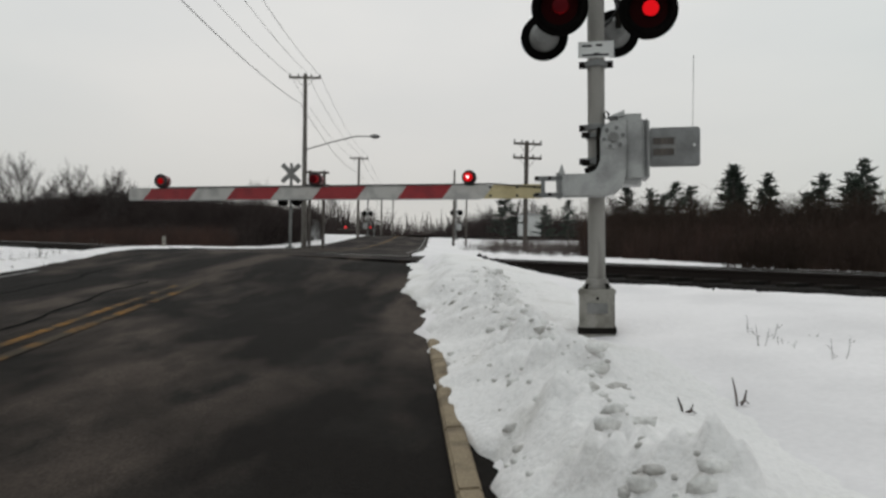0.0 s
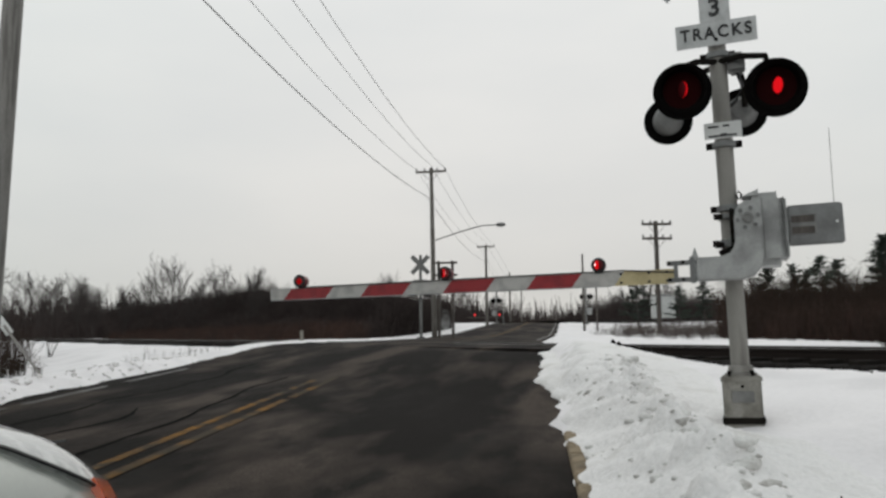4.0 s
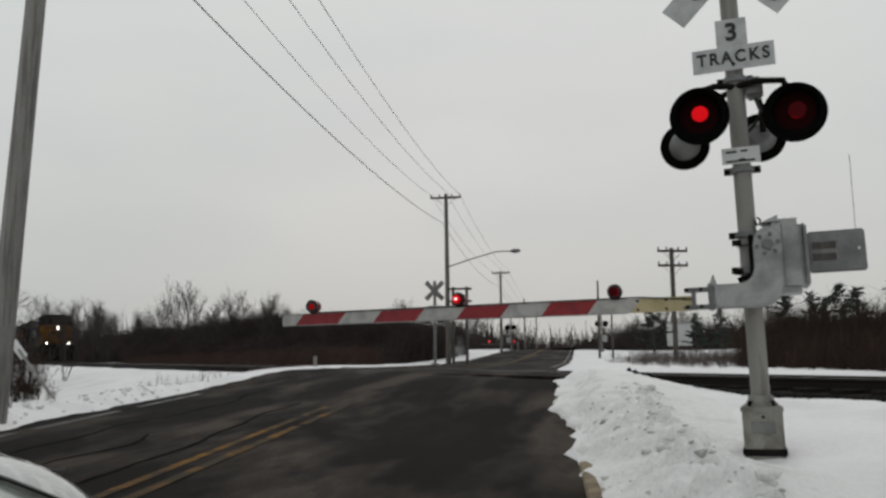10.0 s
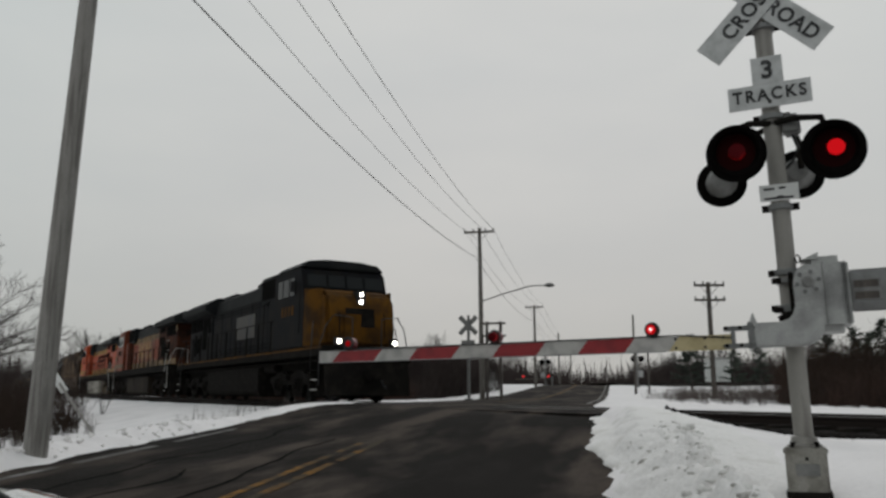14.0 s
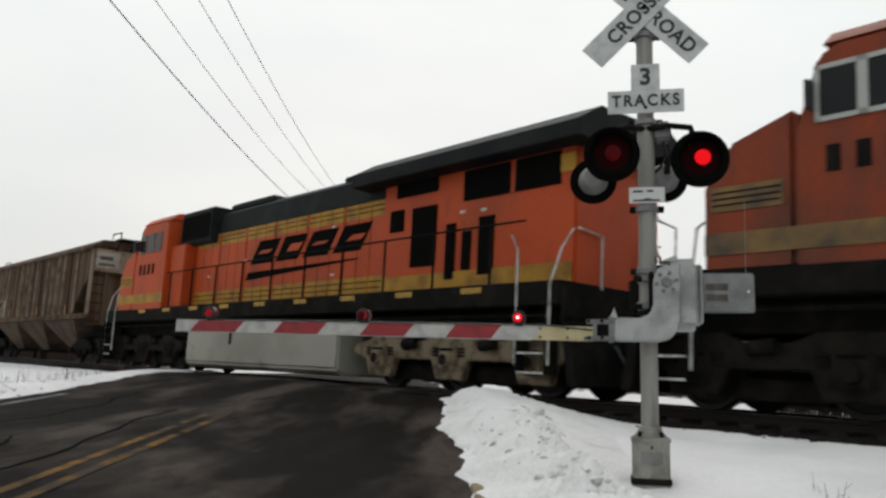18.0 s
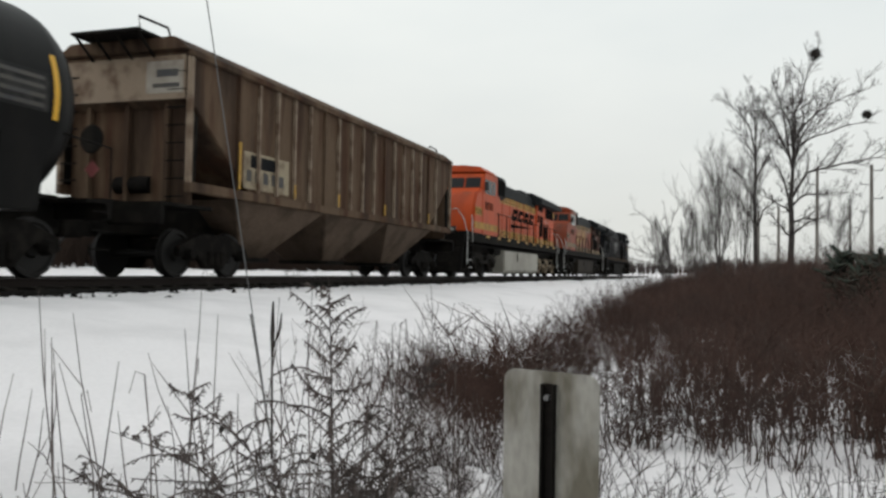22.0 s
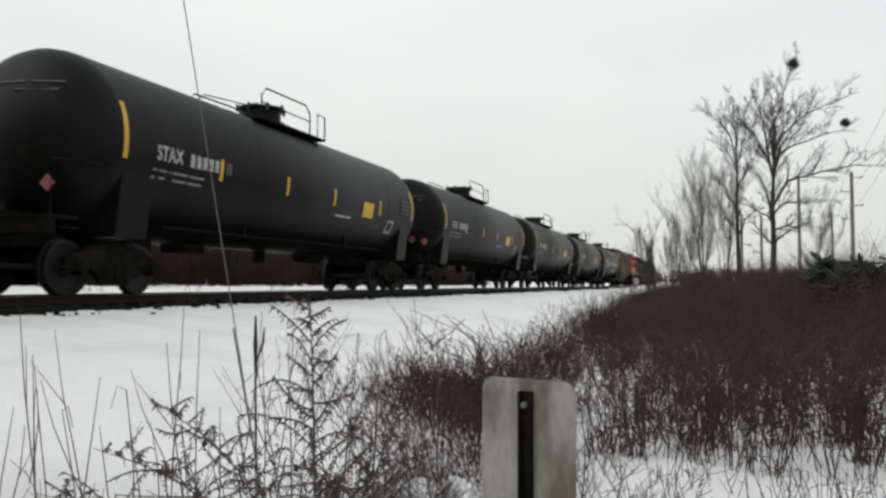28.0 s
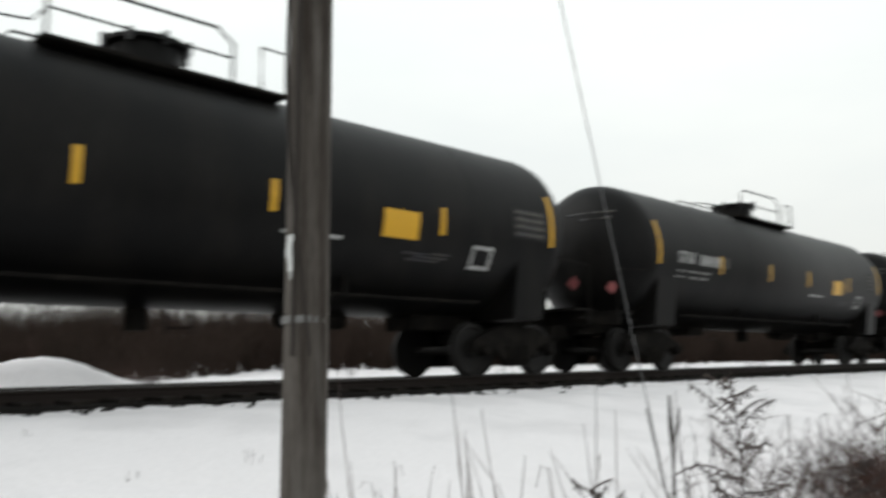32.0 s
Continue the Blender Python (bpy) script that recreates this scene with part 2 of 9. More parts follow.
WOOD = shade("weathered_pole_wood", (0.16, 0.148, 0.135), 0.85, spots=(0.075, 0.062, 0.05), spot_scale=2.5, grain=0.25, grain_scale=30, stretch=(8, 8, 0.5), bump=0.6, bump_scale=14)
# paler copy of the pole wood: the roadside pole's side light put into colour
WOOD_PALE = shade("pale_pole_wood", (0.27, 0.258, 0.245), 0.85, spots=(0.16, 0.15, 0.14), spot_scale=2.5, grain=0.25, grain_scale=30, stretch=(8, 8, 0.5), bump=0.6, bump_scale=14)
WOOD_DARK = shade("dark_pole_wood", (0.07, 0.06, 0.055), 0.85, spots=(0.12, 0.105, 0.09), spot_scale=3, grain=0.2, stretch=(6, 6, 0.6), bump=0.4)
WOOD_NEAR = shade("stained_near_pole_wood", (0.112, 0.100, 0.089), 0.9, spec=0.15, spots=(0.044, 0.036, 0.030), spot_scale=1.8, spot_at=(0.42, 0.62), grain=0.3, grain_scale=30, stretch=(8, 8, 0.5), bump=0.7, bump_scale=14, second=(0.16, 0.15, 0.138), second_scale=3.0, second_at=(0.55, 0.8))
WIRE = shade("wire", (0.15, 0.15, 0.152), 0.8, spec=0.1, grain=0)
BARK = shade("grey_bark", (0.05, 0.042, 0.04), 0.9, spots=(0.085, 0.075, 0.07), spot_scale=3, grain=0.2, grain_scale=20, bump=0.5, vary=0.2)
TWIG = shade("red_brown_twigs", (0.084, 0.053, 0.044), 0.95, spec=0.05, spots=(0.060, 0.045, 0.040), spot_scale=0.8, grain=0.1, vary=0.45)
TWIG_GREY = shade("grey_twigs", (0.066, 0.053, 0.050), 0.95, spec=0.05, spots=(0.040, 0.031, 0.030), spot_scale=0.4, grain=0.1, vary=0.4)
TWIG_DARK = shade("dark_brush_twigs", (0.044, 0.031, 0.025), 0.95, spec=0.05, spots=(0.027, 0.020, 0.016), spot_scale=0.4, grain=0.1, vary=0.4)
STEM_GREY = shade("weathered_grey_stem", (0.125, 0.105, 0.096), 0.95, spec=0.05, spots=(0.07, 0.058, 0.053), spot_scale=6, grain=0.15, vary=0.5)
# twigs of the far trees, with distance haze mixed into the colour
TWIG_HAZE = shade("hazed_far_twigs", (0.060, 0.052, 0.050), 0.95, spec=0.05, spots=(0.042, 0.036, 0.035), spot_scale=0.4, grain=0.1, vary=0.3)
STALK = shade("dry_stalk", (0.105, 0.087, 0.080), 0.95, spec=0.05, spots=(0.062, 0.051, 0.048), spot_scale=5, grain=0.15, vary=0.5)
NEEDLE = shade("pine_needles", (0.022, 0.034, 0.022), 0.8, spots=(0.012, 0.018, 0.013), spot_scale=1.5, grain=0.2, vary=0.4)
GLASS_DARK = shade("dark_glass", (0.010, 0.012, 0.013), 0.12, spec=0.14)


# ---- geometry helpers
class Geo:
    """Collects boxes, tubes, prisms and turned shapes into one mesh."""

    def __init__(self):
        self.v, self.f = [], []

    def add(self, verts, faces):
        k = len(self.v)
        self.v += [tuple(p) for p in verts]
        self.f += [tuple(i + k for i in q) for q in faces]
        return self

    def box(self, x0, x1, y0, y1, z0, z1):
        return self.add([(x, y, z) for z in (z0, z1) for y in (y0, y1) for x in (x0, x1)],
                        [(0, 2, 3, 1), (4, 5, 7, 6), (0, 1, 5, 4), (2, 6, 7, 3), (0, 4, 6, 2), (1, 3, 7, 5)])

    def slab(self, m, sx, sy, sz):
        """A box of that size centred on the pose m."""
        pts = [m @ Vector((x * sx / 2, y * sy / 2, z * sz / 2)) for z in (-1, 1) for y in (-1, 1) for x in (-1, 1)]
        return self.add(pts, [(0, 2, 3, 1), (4, 5, 7, 6), (0, 1, 5, 4), (2, 6, 7, 3), (0, 4, 6, 2), (1, 3, 7, 5)])

    def tube(self, pts, r, n=8, caps=True):
        """A round bar along points; r is one radius or one for each point."""
        pts = [Vector(p) for p in pts]
        rs = [r] * len(pts) if isinstance(r, (int, float)) else r
        rings = []
        for i, p in enumerate(pts):
            d = (pts[min(i + 1, len(pts) - 1)] - pts[max(i - 1, 0)]).normalized()
            a = d.cross(Vector((0, 0, 1)) if abs(d.z) < 0.9 else Vector((1, 0, 0))).normalized()
            b = d.cross(a)
            rings.append([p + (a * math.cos(k * math.tau / n) + b * math.sin(k * math.tau / n)) * rs[i] for k in range(n)])
        faces = [(i * n + k, i * n + (k + 1) % n, (i + 1) * n + (k + 1) % n, (i + 1) * n + k) for i in range(len(pts) - 1) for k in range(n)]
        if caps:
            faces += [tuple(range(n))[::-1], tuple((len(pts) - 1) * n + k for k in range(n))]
        return self.add([q for g in rings for q in g], faces)

    def prism(self, poly, a, b, axis="y"):
        """A polygon pushed along an axis from a to b. poly holds the two other coordinates in order."""
        put = {"x": lambda p, t: (t, p[0], p[1]), "y": lambda p, t: (p[0], t, p[1]), "z": lambda p, t: (p[0], p[1], t)}[axis]
        n = len(poly)
        verts = [put(p, a) for p in poly] + [put(p, b) for p in poly]
        return self.add(verts, [tuple(range(n)), tuple(range(2 * n - 1, n - 1, -1))] + [(k, k + n, (k + 1) % n + n, (k + 1) % n) for k in range(n)])

    def turn(self, m, prof, n=20):
        """A profile of (radius, height) turned about the z axis of the pose m."""
        rings = [[m @ Vector((r * math.cos(k * math.tau / n), r * math.sin(k * math.tau / n), h)) for k in range(n)] for r, h in prof]
        faces = [(i * n + k, i * n + (k + 1) % n, (i + 1) * n + (k + 1) % n, (i + 1) * n + k) for i in range(len(prof) - 1) for k in range(n)]
        faces += [tuple(range(n))[::-1], tuple((len(prof) - 1) * n + k for k in range(n))]
        return self.add([q for g in rings for q in g], faces)

    def mesh(self, name, mat, bevel=0.0, smooth=True):
        me = bpy.data.meshes.new(name)
        me.from_pydata(self.v, [], self.f)
        bm = bmesh.new()
        bm.from_mesh(me)
        bmesh.ops.recalc_face_normals(bm, faces=bm.faces)
        if bevel:
            bmesh.ops.bevel(bm, geom=[e for e in bm.edges if len(e.link_faces) == 2 and e.calc_face_angle(0) > 0.6], offset=bevel, segments=2, affect="EDGES", clamp_overlap=True)
        bm.to_mesh(me)
        bm.free()
        me.materials.append(mat)
        if smooth:
            me.shade_smooth()
            me.set_sharp_from_angle(angle=radians(38))
        return me


def part(name, geo, mat, parent=None, label="", bevel=0.0, at=None):
    ob = new(name, geo.mesh(name, mat, bevel) if isinstance(geo, Geo) else geo)
    if parent:
        ob.parent = parent
    if at is not None:
        ob.matrix_basis = at
    if label:
        ob["label"] = label
    return ob


def thing(name, label, category, m=None, group="", kind=""):
    ob = tagged(new(name), label, category, group, kind)
    if m is not None:
        ob.matrix_basis = m
    return ob


def lettering(text, size, mat, parent, m, label="", depth=0.003, stretch=1.0, spacing=1.0, name="lettering"):
    cu = bpy.data.curves.new(name, "FONT")
    cu.body, cu.size, cu.extrude, cu.align_x, cu.align_y = text, size, depth, "CENTER", "CENTER"
    cu.space_character = spacing
    cu.offset = size * 0.026
    tmp = bpy.data.objects.new("tmp", cu)
    me = bpy.data.meshes.new_from_object(tmp)
    bpy.data.objects.remove(tmp)
    me.transform(Matrix.Diagonal((stretch, 1, 1, 1)))
    me.materials.clear()
    me.materials.append(mat)
    return part(name, me, mat, parent, label, at=m)


def stems(base, tip, r0, r1, bend=None, sides=3, segs=1):
    """Many tapered stems in one mesh: arrays of base and tip points, radii, and a sideways bow."""
    base, tip = np.asarray(base, float), np.asarray(tip, float)
    n = len(base)
    r0 = np.broadcast_to(np.asarray(r0, float), (n,))
    r1 = np.broadcast_to(np.asarray(r1, float), (n,))
    d = tip - base
    d = d / np.maximum(np.linalg.norm(d, axis=1, keepdims=True), 1e-6)
    ref = np.where(np.abs(d[:, 2:3]) < 0.9, np.array([[0, 0, 1.0]]), np.array([[1.0, 0, 0]]))
    a = np.cross(d, ref)
    a /= np.linalg.norm(a, axis=1, keepdims=True)
    b = np.cross(d, a)
    rings = []
    for i in range(segs + 1):
        t = i / segs
        c = base + (tip - base) * t
        if bend is not None:
            c = c + bend * (4 * t * (1 - t))
        r = (r0 + (r1 - r0) * t)[:, None]
        for k in range(sides):
            w = k * math.tau / sides
            rings.append(c + (a * math.cos(w) + b * math.sin(w)) * r)
    v = np.stack(rings, 1).reshape(-1, 3)
    m = (segs + 1) * sides
    q = []
    for i in range(segs):
        for k in range(sides):
            q.append((i * sides + k, i * sides + (k + 1) % sides, (i + 1) * sides + (k + 1) % sides, (i + 1) * sides + k))
    q = np.array(q)
    f = (np.arange(n)[:, None, None] * m + q[None]).reshape(-1, 4)
    return v, f


def raw_mesh(name, v, f, mat, smooth=True):
    me = bpy.data.meshes.new(name)
    me.vertices.add(len(v))
    me.vertices.foreach_set("co", np.ascontiguousarray(v, dtype=np.float32).ravel())
    k = f.shape[1]
    me.loops.add(f.size)
    me.loops.foreach_set("vertex_index", np.ascontiguousarray(f, dtype=np.int32).ravel())
    me.polygons.add(len(f))
    me.polygons.foreach_set("loop_start", np.arange(0, f.size, k, dtype=np.int32))
    me.update(calc_edges=True)
    me.validate()
    me.materials.append(mat)
    if smooth:
        me.shade_smooth()
    return me


# ---- plan: the track runs at TH degrees left of the road's direction, the road climbs to it
TH = radians(42.0)
U = Vector((-math.sin(TH), math.cos(TH), 0.0))      # along the track, to where the train comes from
N = Vector((math.cos(TH), math.sin(TH), 0.0))       # across it, away from the camera
GRADE = 0.0093
RAIL_N, RAIL_Z = 9.9, 1.257                         # the nearest rail's head
TRACK_N = RAIL_N + 0.7525
TRACKS = ((TRACK_N, 0.0), (TRACK_N + 46.9, 1.46), (TRACK_N + 51.4, 1.46))     # each with its lift over the first


def smooth_step(a, b, x):
    t = np.clip((np.asarray(x, float) - a) / (b - a), 0, 1)
    return t * t * (3 - 2 * t)


def ripple(x, y, s, seed=0.0):
    """Smooth cheap unevenness between about -1 and 1."""
    return (np.sin(x * s * 1.13 + seed) * np.cos(y * s * 0.91 - seed * 1.7) + 0.6 * np.sin(x * s * 2.31 + y * s * 1.77 + seed * 2.3)
            + 0.35 * np.cos(x * s * 4.7 - y * s * 3.9 + seed)) / 1.95


def track_z(s):
    return RAIL_Z + GRADE * np.clip(s, -260, 260)


FAR_Y = np.array([15, 20, 24, 30, 45, 60, 75, 91, 98, 112, 160, 400, 2600])
FAR_Z = np.array([1.38, 1.41, 1.44, 1.49, 1.63, 2.06, 2.66, 3.37, 3.43, 3.40, 2.9, 0.8, 0.5])


def road_xz(x, y):
    """The road's height: a gentle climb, a hump up to the rails, which cross it at a slant, and a long rise beyond."""
    x, y = np.asarray(x, float), np.asarray(y, float)
    s, n = -math.sin(TH) * x + math.cos(TH) * y, math.cos(TH) * x + math.sin(TH) * y
    low = np.where(y < 0, 0.30 + 0.02 * np.maximum(y, -120), 0.30 + 0.04 * np.minimum(y, 4) + 0.055 * np.clip(y - 4, 0, 18))
    z = low + (track_z(s) + 0.0 - low) * smooth_step(RAIL_N - 0.6 - 4.2, RAIL_N - 0.6, n)
    far = np.interp(y, FAR_Y, FAR_Z)
    w = smooth_step(12.2, 18.0, n) * (y > 10)
    return z * (1 - w) + far * w


def road_z(y):
    return road_xz(road_x(y), y)


def road_x(y):
    return -3.35 - 0.045 * (np.clip(y, -60, 20) - 5) - 0.006 * (np.clip(y, 20, 700) - 20)


HOLLOWS = ((1.36, 6.42, 0.9, -0.13), (1.70, 6.36, 0.24, 0.14), (3.0, 4.3, 0.2, 0.05), (3.3, 4.9, 0.22, 0.05), (2.7, 3.6, 0.2, 0.05), (3.7, 5.6, 0.25, 0.05), (2.4, 8.6, 0.3, 0.06), (4.4, 4.1, 0.25, 0.05))


def open_ground(x, y):
    s, n = -math.sin(TH) * x + math.cos(TH) * y, math.cos(TH) * x + math.sin(TH) * y
    bed = track_z(s) - 0.28
    near = 0.36 + 0.0035 * np.clip(s, -60, 60)
    w = smooth_step(0.5, 8.4, n)
    z = near * (1 - w) + (bed + 0.09) * w
    far = bed - 0.1 + 0.31 * smooth_step(13.4, 16.2, n) + 1.24 * smooth_step(18, 55, n)
    z = np.where(n > 9.02, far, z)
    z = z + 0.045 * ripple(x, y, 0.55, 1.0) * (1 - 0.7 * smooth_step(8, 9, n) * (1 - smooth_step(13, 15, n))) + 0.02 * ripple(x, y, 2.1, 2.0)
    # hollows in the snow round the signal's foot and old footprints
    for hx, hy, hr, hd in HOLLOWS:
        z = z - hd * np.exp(-((x - hx) ** 2 + (y - hy) ** 2) / hr ** 2)
    return z


def ground_z(x, y):
    x, y = np.asarray(x, float), np.asarray(y, float)
    z = open_ground(x, y)
    off = x - road_x(y)
    side = np.abs(off) - np.where(off > 0, 3.45 + 0.32 * (1 - smooth_step(6.0, 8.0, y)), 3.75)
    edge = 0.14 * ripple(x, y, 1.3, 4.0) + 0.13 * ripple(x, y, 3.7, 0.5) + 0.07 * ripple(x, y, 8.1, 1.5)
    verge = road_xz(x, y) + np.minimum(np.clip((side + edge) * 0.5, -0.25, 0.16), 0.16 - 0.13 * smooth_step(13, 18, y))
    s, n = -math.sin(TH) * x + math.cos(TH) * y, math.cos(TH) * x + math.sin(TH) * y
    reach = np.where(y < 13, 2.2, 9.0) + np.clip((y - 13) * 0.25, 0, 9)
    reach = 2.2 + (reach - 2.2) * smooth_step(11, 16, n)
    w = 1 - smooth_step(0.15, 1.0, side / reach)
    z = z * (1 - w) + verge * w
    # the ballast bed stays bare right up to the road
    bare = smooth_step(8.7, 9.2, n) * (1 - smooth_step(12.4, 13.0, n)) * (off > 0)
    return z * (1 - bare) + np.minimum(z, track_z(s) - 0.45) * bare


def axis_steps(lo, hi, fine_lo, fine_hi, step, grow=1.16):
    a = list(np.arange(fine_lo, fine_hi + 1e-6, step))
    d, p = step, fine_hi
    while p < hi:
        d *= grow
        p += d
        a.append(p)
    d, p = step, fine_lo
    while p > lo:
        d *= grow
        p -= d
        a.insert(0, p)
    return np.array(a)


def sheet(name, xs, ys, zf, mat):
    X, Y = np.meshgrid(xs, ys)
    Z = zf(X, Y)
    v = np.stack([X, Y, Z], -1).reshape(-1, 3)
    nx, ny = len(xs), len(ys)
    i = (np.arange(ny - 1)[:, None] * nx + np.arange(nx - 1)[None]).ravel()
    return raw_mesh(name, v, np.stack([i, i + 1, i + nx + 1, i + nx], 1), mat)


ground = tagged(new("ground", sheet("ground", axis_steps(-2600, 2600, -16, 16, 0.22), axis_steps(-2600, 2600, -14, 34, 0.22), ground_z, SNOW)),
                "snow-covered ground with uneven soft drifts", "ground", kind="structure")

# road: a cambered asphalt strip
ry = axis_steps(-300, 900, -8, 40, 0.4, 1.12)
rw = np.linspace(-4.2, 4.0, 17)
RX, RY = np.meshgrid(rw, ry)
RZ = road_xz(RX + road_x(RY), RY) - 0.010 * np.abs(RX) + 0.012
rv = np.stack([RX + road_x(RY), RY, RZ], -1).reshape(-1, 3)
ri = (np.arange(len(ry) - 1)[:, None] * len(rw) + np.arange(len(rw) - 1)[None]).ravel()
road = tagged(new("road", raw_mesh("road", rv, np.stack([ri, ri + 1, ri + len(rw) + 1, ri + len(rw)], 1), ASPHALT)),
              "wet dark patched asphalt road with sheen in its colour and worn markings", "road", kind="structure")


def stripe(name, off, width, y0, y1, mat, label, dashes=None):
    v, f = [], []
    for a, b in dashes or [(y0, y1)]:
        yy = np.linspace(a, b, max(2, int((b - a) / 0.5)))
        k = len(v)
        for y in yy:
            z = float(road_xz(float(road_x(y)) + off, y)) - 0.010 * abs(off) + 0.012 + 0.006
            v += [(float(road_x(y)) + off - width / 2, y, z), (float(road_x(y)) + off + width / 2, y, z)]
        f += [(k + 2 * i, k + 2 * i + 1, k + 2 * i + 3, k + 2 * i + 2) for i in range(len(yy) - 1)]
    ob = new(name, raw_mesh(name, np.array(v), np.array(f), mat, False))
    return tagged(ob, label, "road marking", kind="structure")


stripe("centre_line", -0.13, 0.10, 0, 0, YELLOW_LINE, "worn yellow centre line on the wet asphalt", dashes=[(1, 10.4), (10.6, 11.9)])
stripe("centre_line", 0.13, 0.11, 0, 0, YELLOW_LINE, "worn yellow centre line on the wet asphalt", dashes=[(1, 9.6), (9.8, 12.2)])
stripe("edge_line", -3.25, 0.12, 0, 0, WHITE_LINE, "faded white edge line beside the snow", dashes=[(3, 9), (9.4, 11.4), (12.0, 14.3), (24, 60)])
stripe("edge_line", 3.05, 0.12, 0, 0, WHITE_LINE, "faded white edge line on the far approach", dashes=[(26, 90)])
stripe("centre_line", 0.0, 0.25, 0, 0, YELLOW_LINE, "worn yellow centre line beyond the crossing", dashes=[(27, 90)])

# tar-filled cracks
for off0, y0, y1, wob, seed in ((-0.62, 2.5, 12.5, 0.10, 1), (-2.1, 5.0, 15.0, 0.15, 3), (-1.35, 3.2, 9.0, 0.22, 7)):
    yy = np.arange(y0, y1, 0.12)
    rr = np.random.default_rng(seed)
    path = off0 + wob * np.sin(yy * 0.9 + seed) + 0.4 * wob * np.sin(yy * 3.1 + seed * 2) + np.cumsum(rr.normal(0, 0.012, len(yy)))
    wd = 0.012 + 0.016 * np.abs(np.sin(yy * 1.7 + seed)) + 0.012 * rr.random(len(yy))
    px = road_x(yy) + path
    pz = road_xz(px, yy) - 0.010 * np.abs(path) + 0.012 + 0.004
    vv = np.stack([np.stack([px - wd, yy, pz], 1), np.stack([px + wd, yy, pz], 1)], 1).reshape(-1, 3)
    ff = np.array([(2 * i, 2 * i + 1, 2 * i + 3, 2 * i + 2) for i in range(len(yy) - 1)])
    tagged(new("tar_seam", raw_mesh("tar_seam", vv, ff, TAR, False)), "black tar-filled crack in the road", "road marking", kind="structure")

# kerb of concrete blocks beside the near lane
for i in range(7):
    y0 = 0.4 + i * 1.0
    xa, xb = float(road_x(y0)) + 3.40, float(road_x(y0 + 1)) + 3.40
    za, zb = float(road_xz(xa, y0)) - 0.035, float(road_xz(xb, y0 + 1)) - 0.035
    g = Geo()
    g.add([(xa, y0 + 0.005, za - 0.2), (xa + 0.11, y0 + 0.005, za - 0.2), (xa + 0.11, y0 + 0.005, za + 0.06), (xa, y0 + 0.005, za + 0.05),
           (xb, y0 + 0.995, zb - 0.2), (xb + 0.11, y0 + 0.995, zb - 0.2), (xb + 0.11, y0 + 0.995, zb + 0.06), (xb, y0 + 0.995, zb + 0.05)],
          [(0, 1, 2, 3), (4, 7, 6, 5), (0, 4, 5, 1), (1, 5, 6, 2), (2, 6, 7, 3), (3, 7, 4, 0)])
    tagged(part("kerb", g, KERB_TAN, bevel=0.012), "worn tan concrete kerb block at the road's edge", "kerb", "kerb blocks", "structure")


# ploughed snow bank along the kerb
def bank_z(x, y):
    off = x - road_x(y) - 3.5
    crest = 0.64 + 0.06 * np.sin(y * 1.3) + 0.05 * np.sin(y * 2.9 + 1)
    inner = -0.19 + 0.035 * np.sin(y * 2.2 + 0.4) + 0.03 * np.sin(y * 5.3) + 0.02 * np.sin(y * 13.0 + 2) + 0.035 * ripple(x, y, 6.0, 3.0) - 0.2 * smooth_step(8.8, 10.4, y) + 0.14 * (1 - smooth_step(4.2, 4.9, y)) + 0.9 * smooth_step(12.6, 13.9, y)
    up = smooth_step(inner, crest, off)
    down = 1 - smooth_step(crest + 0.05, crest + 1.1, off)
    ends = (1 - smooth_step(7.6, 11.6, y)) * smooth_step(-1.2, 1.0, y)
    foot = 1 - np.exp(-((x - 1.36) ** 2 + (y - 6.42) ** 2) / 0.45 ** 2)
    lumps = 0.035 * ripple(x, y, 4.3, 3.0) + 0.032 * ripple(x, y, 9.0, 5.0) + 0.014 * ripple(x, y, 21.0, 1.0) + 0.005 * ripple(x, y, 43.0, 4.0)
    near = np.exp(-((off - crest) / np.where(off < crest, 0.34, 0.17)) ** 2)
    crag = 1 - np.abs(ripple(x, y, 5.2, 6.0)) * 1.5
    sharp = (np.maximum(0, ripple(x, y, 3.6, 7.0)) * 0.14 + np.maximum(0, ripple(x, y, 8.0, 2.0) - 0.1) * 0.16 + 0.05 * np.maximum(0, crag)) * near
    # broken pits behind the crest
    sharp = sharp - 0.10 * np.maximum(0, ripple(x, y, 7.3, 9.0) - 0.25) * np.exp(-((off - crest - 0.12) / 0.14) ** 2)
    g = ground_z(x, y)
    flat = np.maximum(g, road_xz(x, y) + 0.02 - 0.25 * smooth_step(0.5, 1.5, off))
    high = np.clip(road_xz(x, y) + 0.30 - 0.03 * np.sin(y * 0.8) - flat, 0.03, 0.3) * ends * foot
    z = flat - 0.03 + (high + 0.04 * foot) * up * down + foot * (lumps + sharp) * np.minimum(up * 1.5, down) * ends
    # rounded heap where the plough let go
    z = z + 0.07 * np.exp(-((off - 0.15) / 0.42) ** 2 - ((y - 10.2) / 0.9) ** 2)
    lip = smooth_step(inner - 0.02, inner + 0.17, off)
    z = (road_xz(x, y) - 0.16) * (1 - lip) + z * lip
    rim = np.maximum(np.maximum(smooth_step(1.7, 2.4, off), 1 - smooth_step(-1.7, -0.6, y)), smooth_step(13.4, 14.1, y))
    rim = np.maximum(rim, smooth_step(8.3, 9.0, math.cos(TH) * x + math.sin(TH) * y))
    return z * (1 - rim) + (np.minimum(g, road_xz(x, y)) - 0.15) * rim


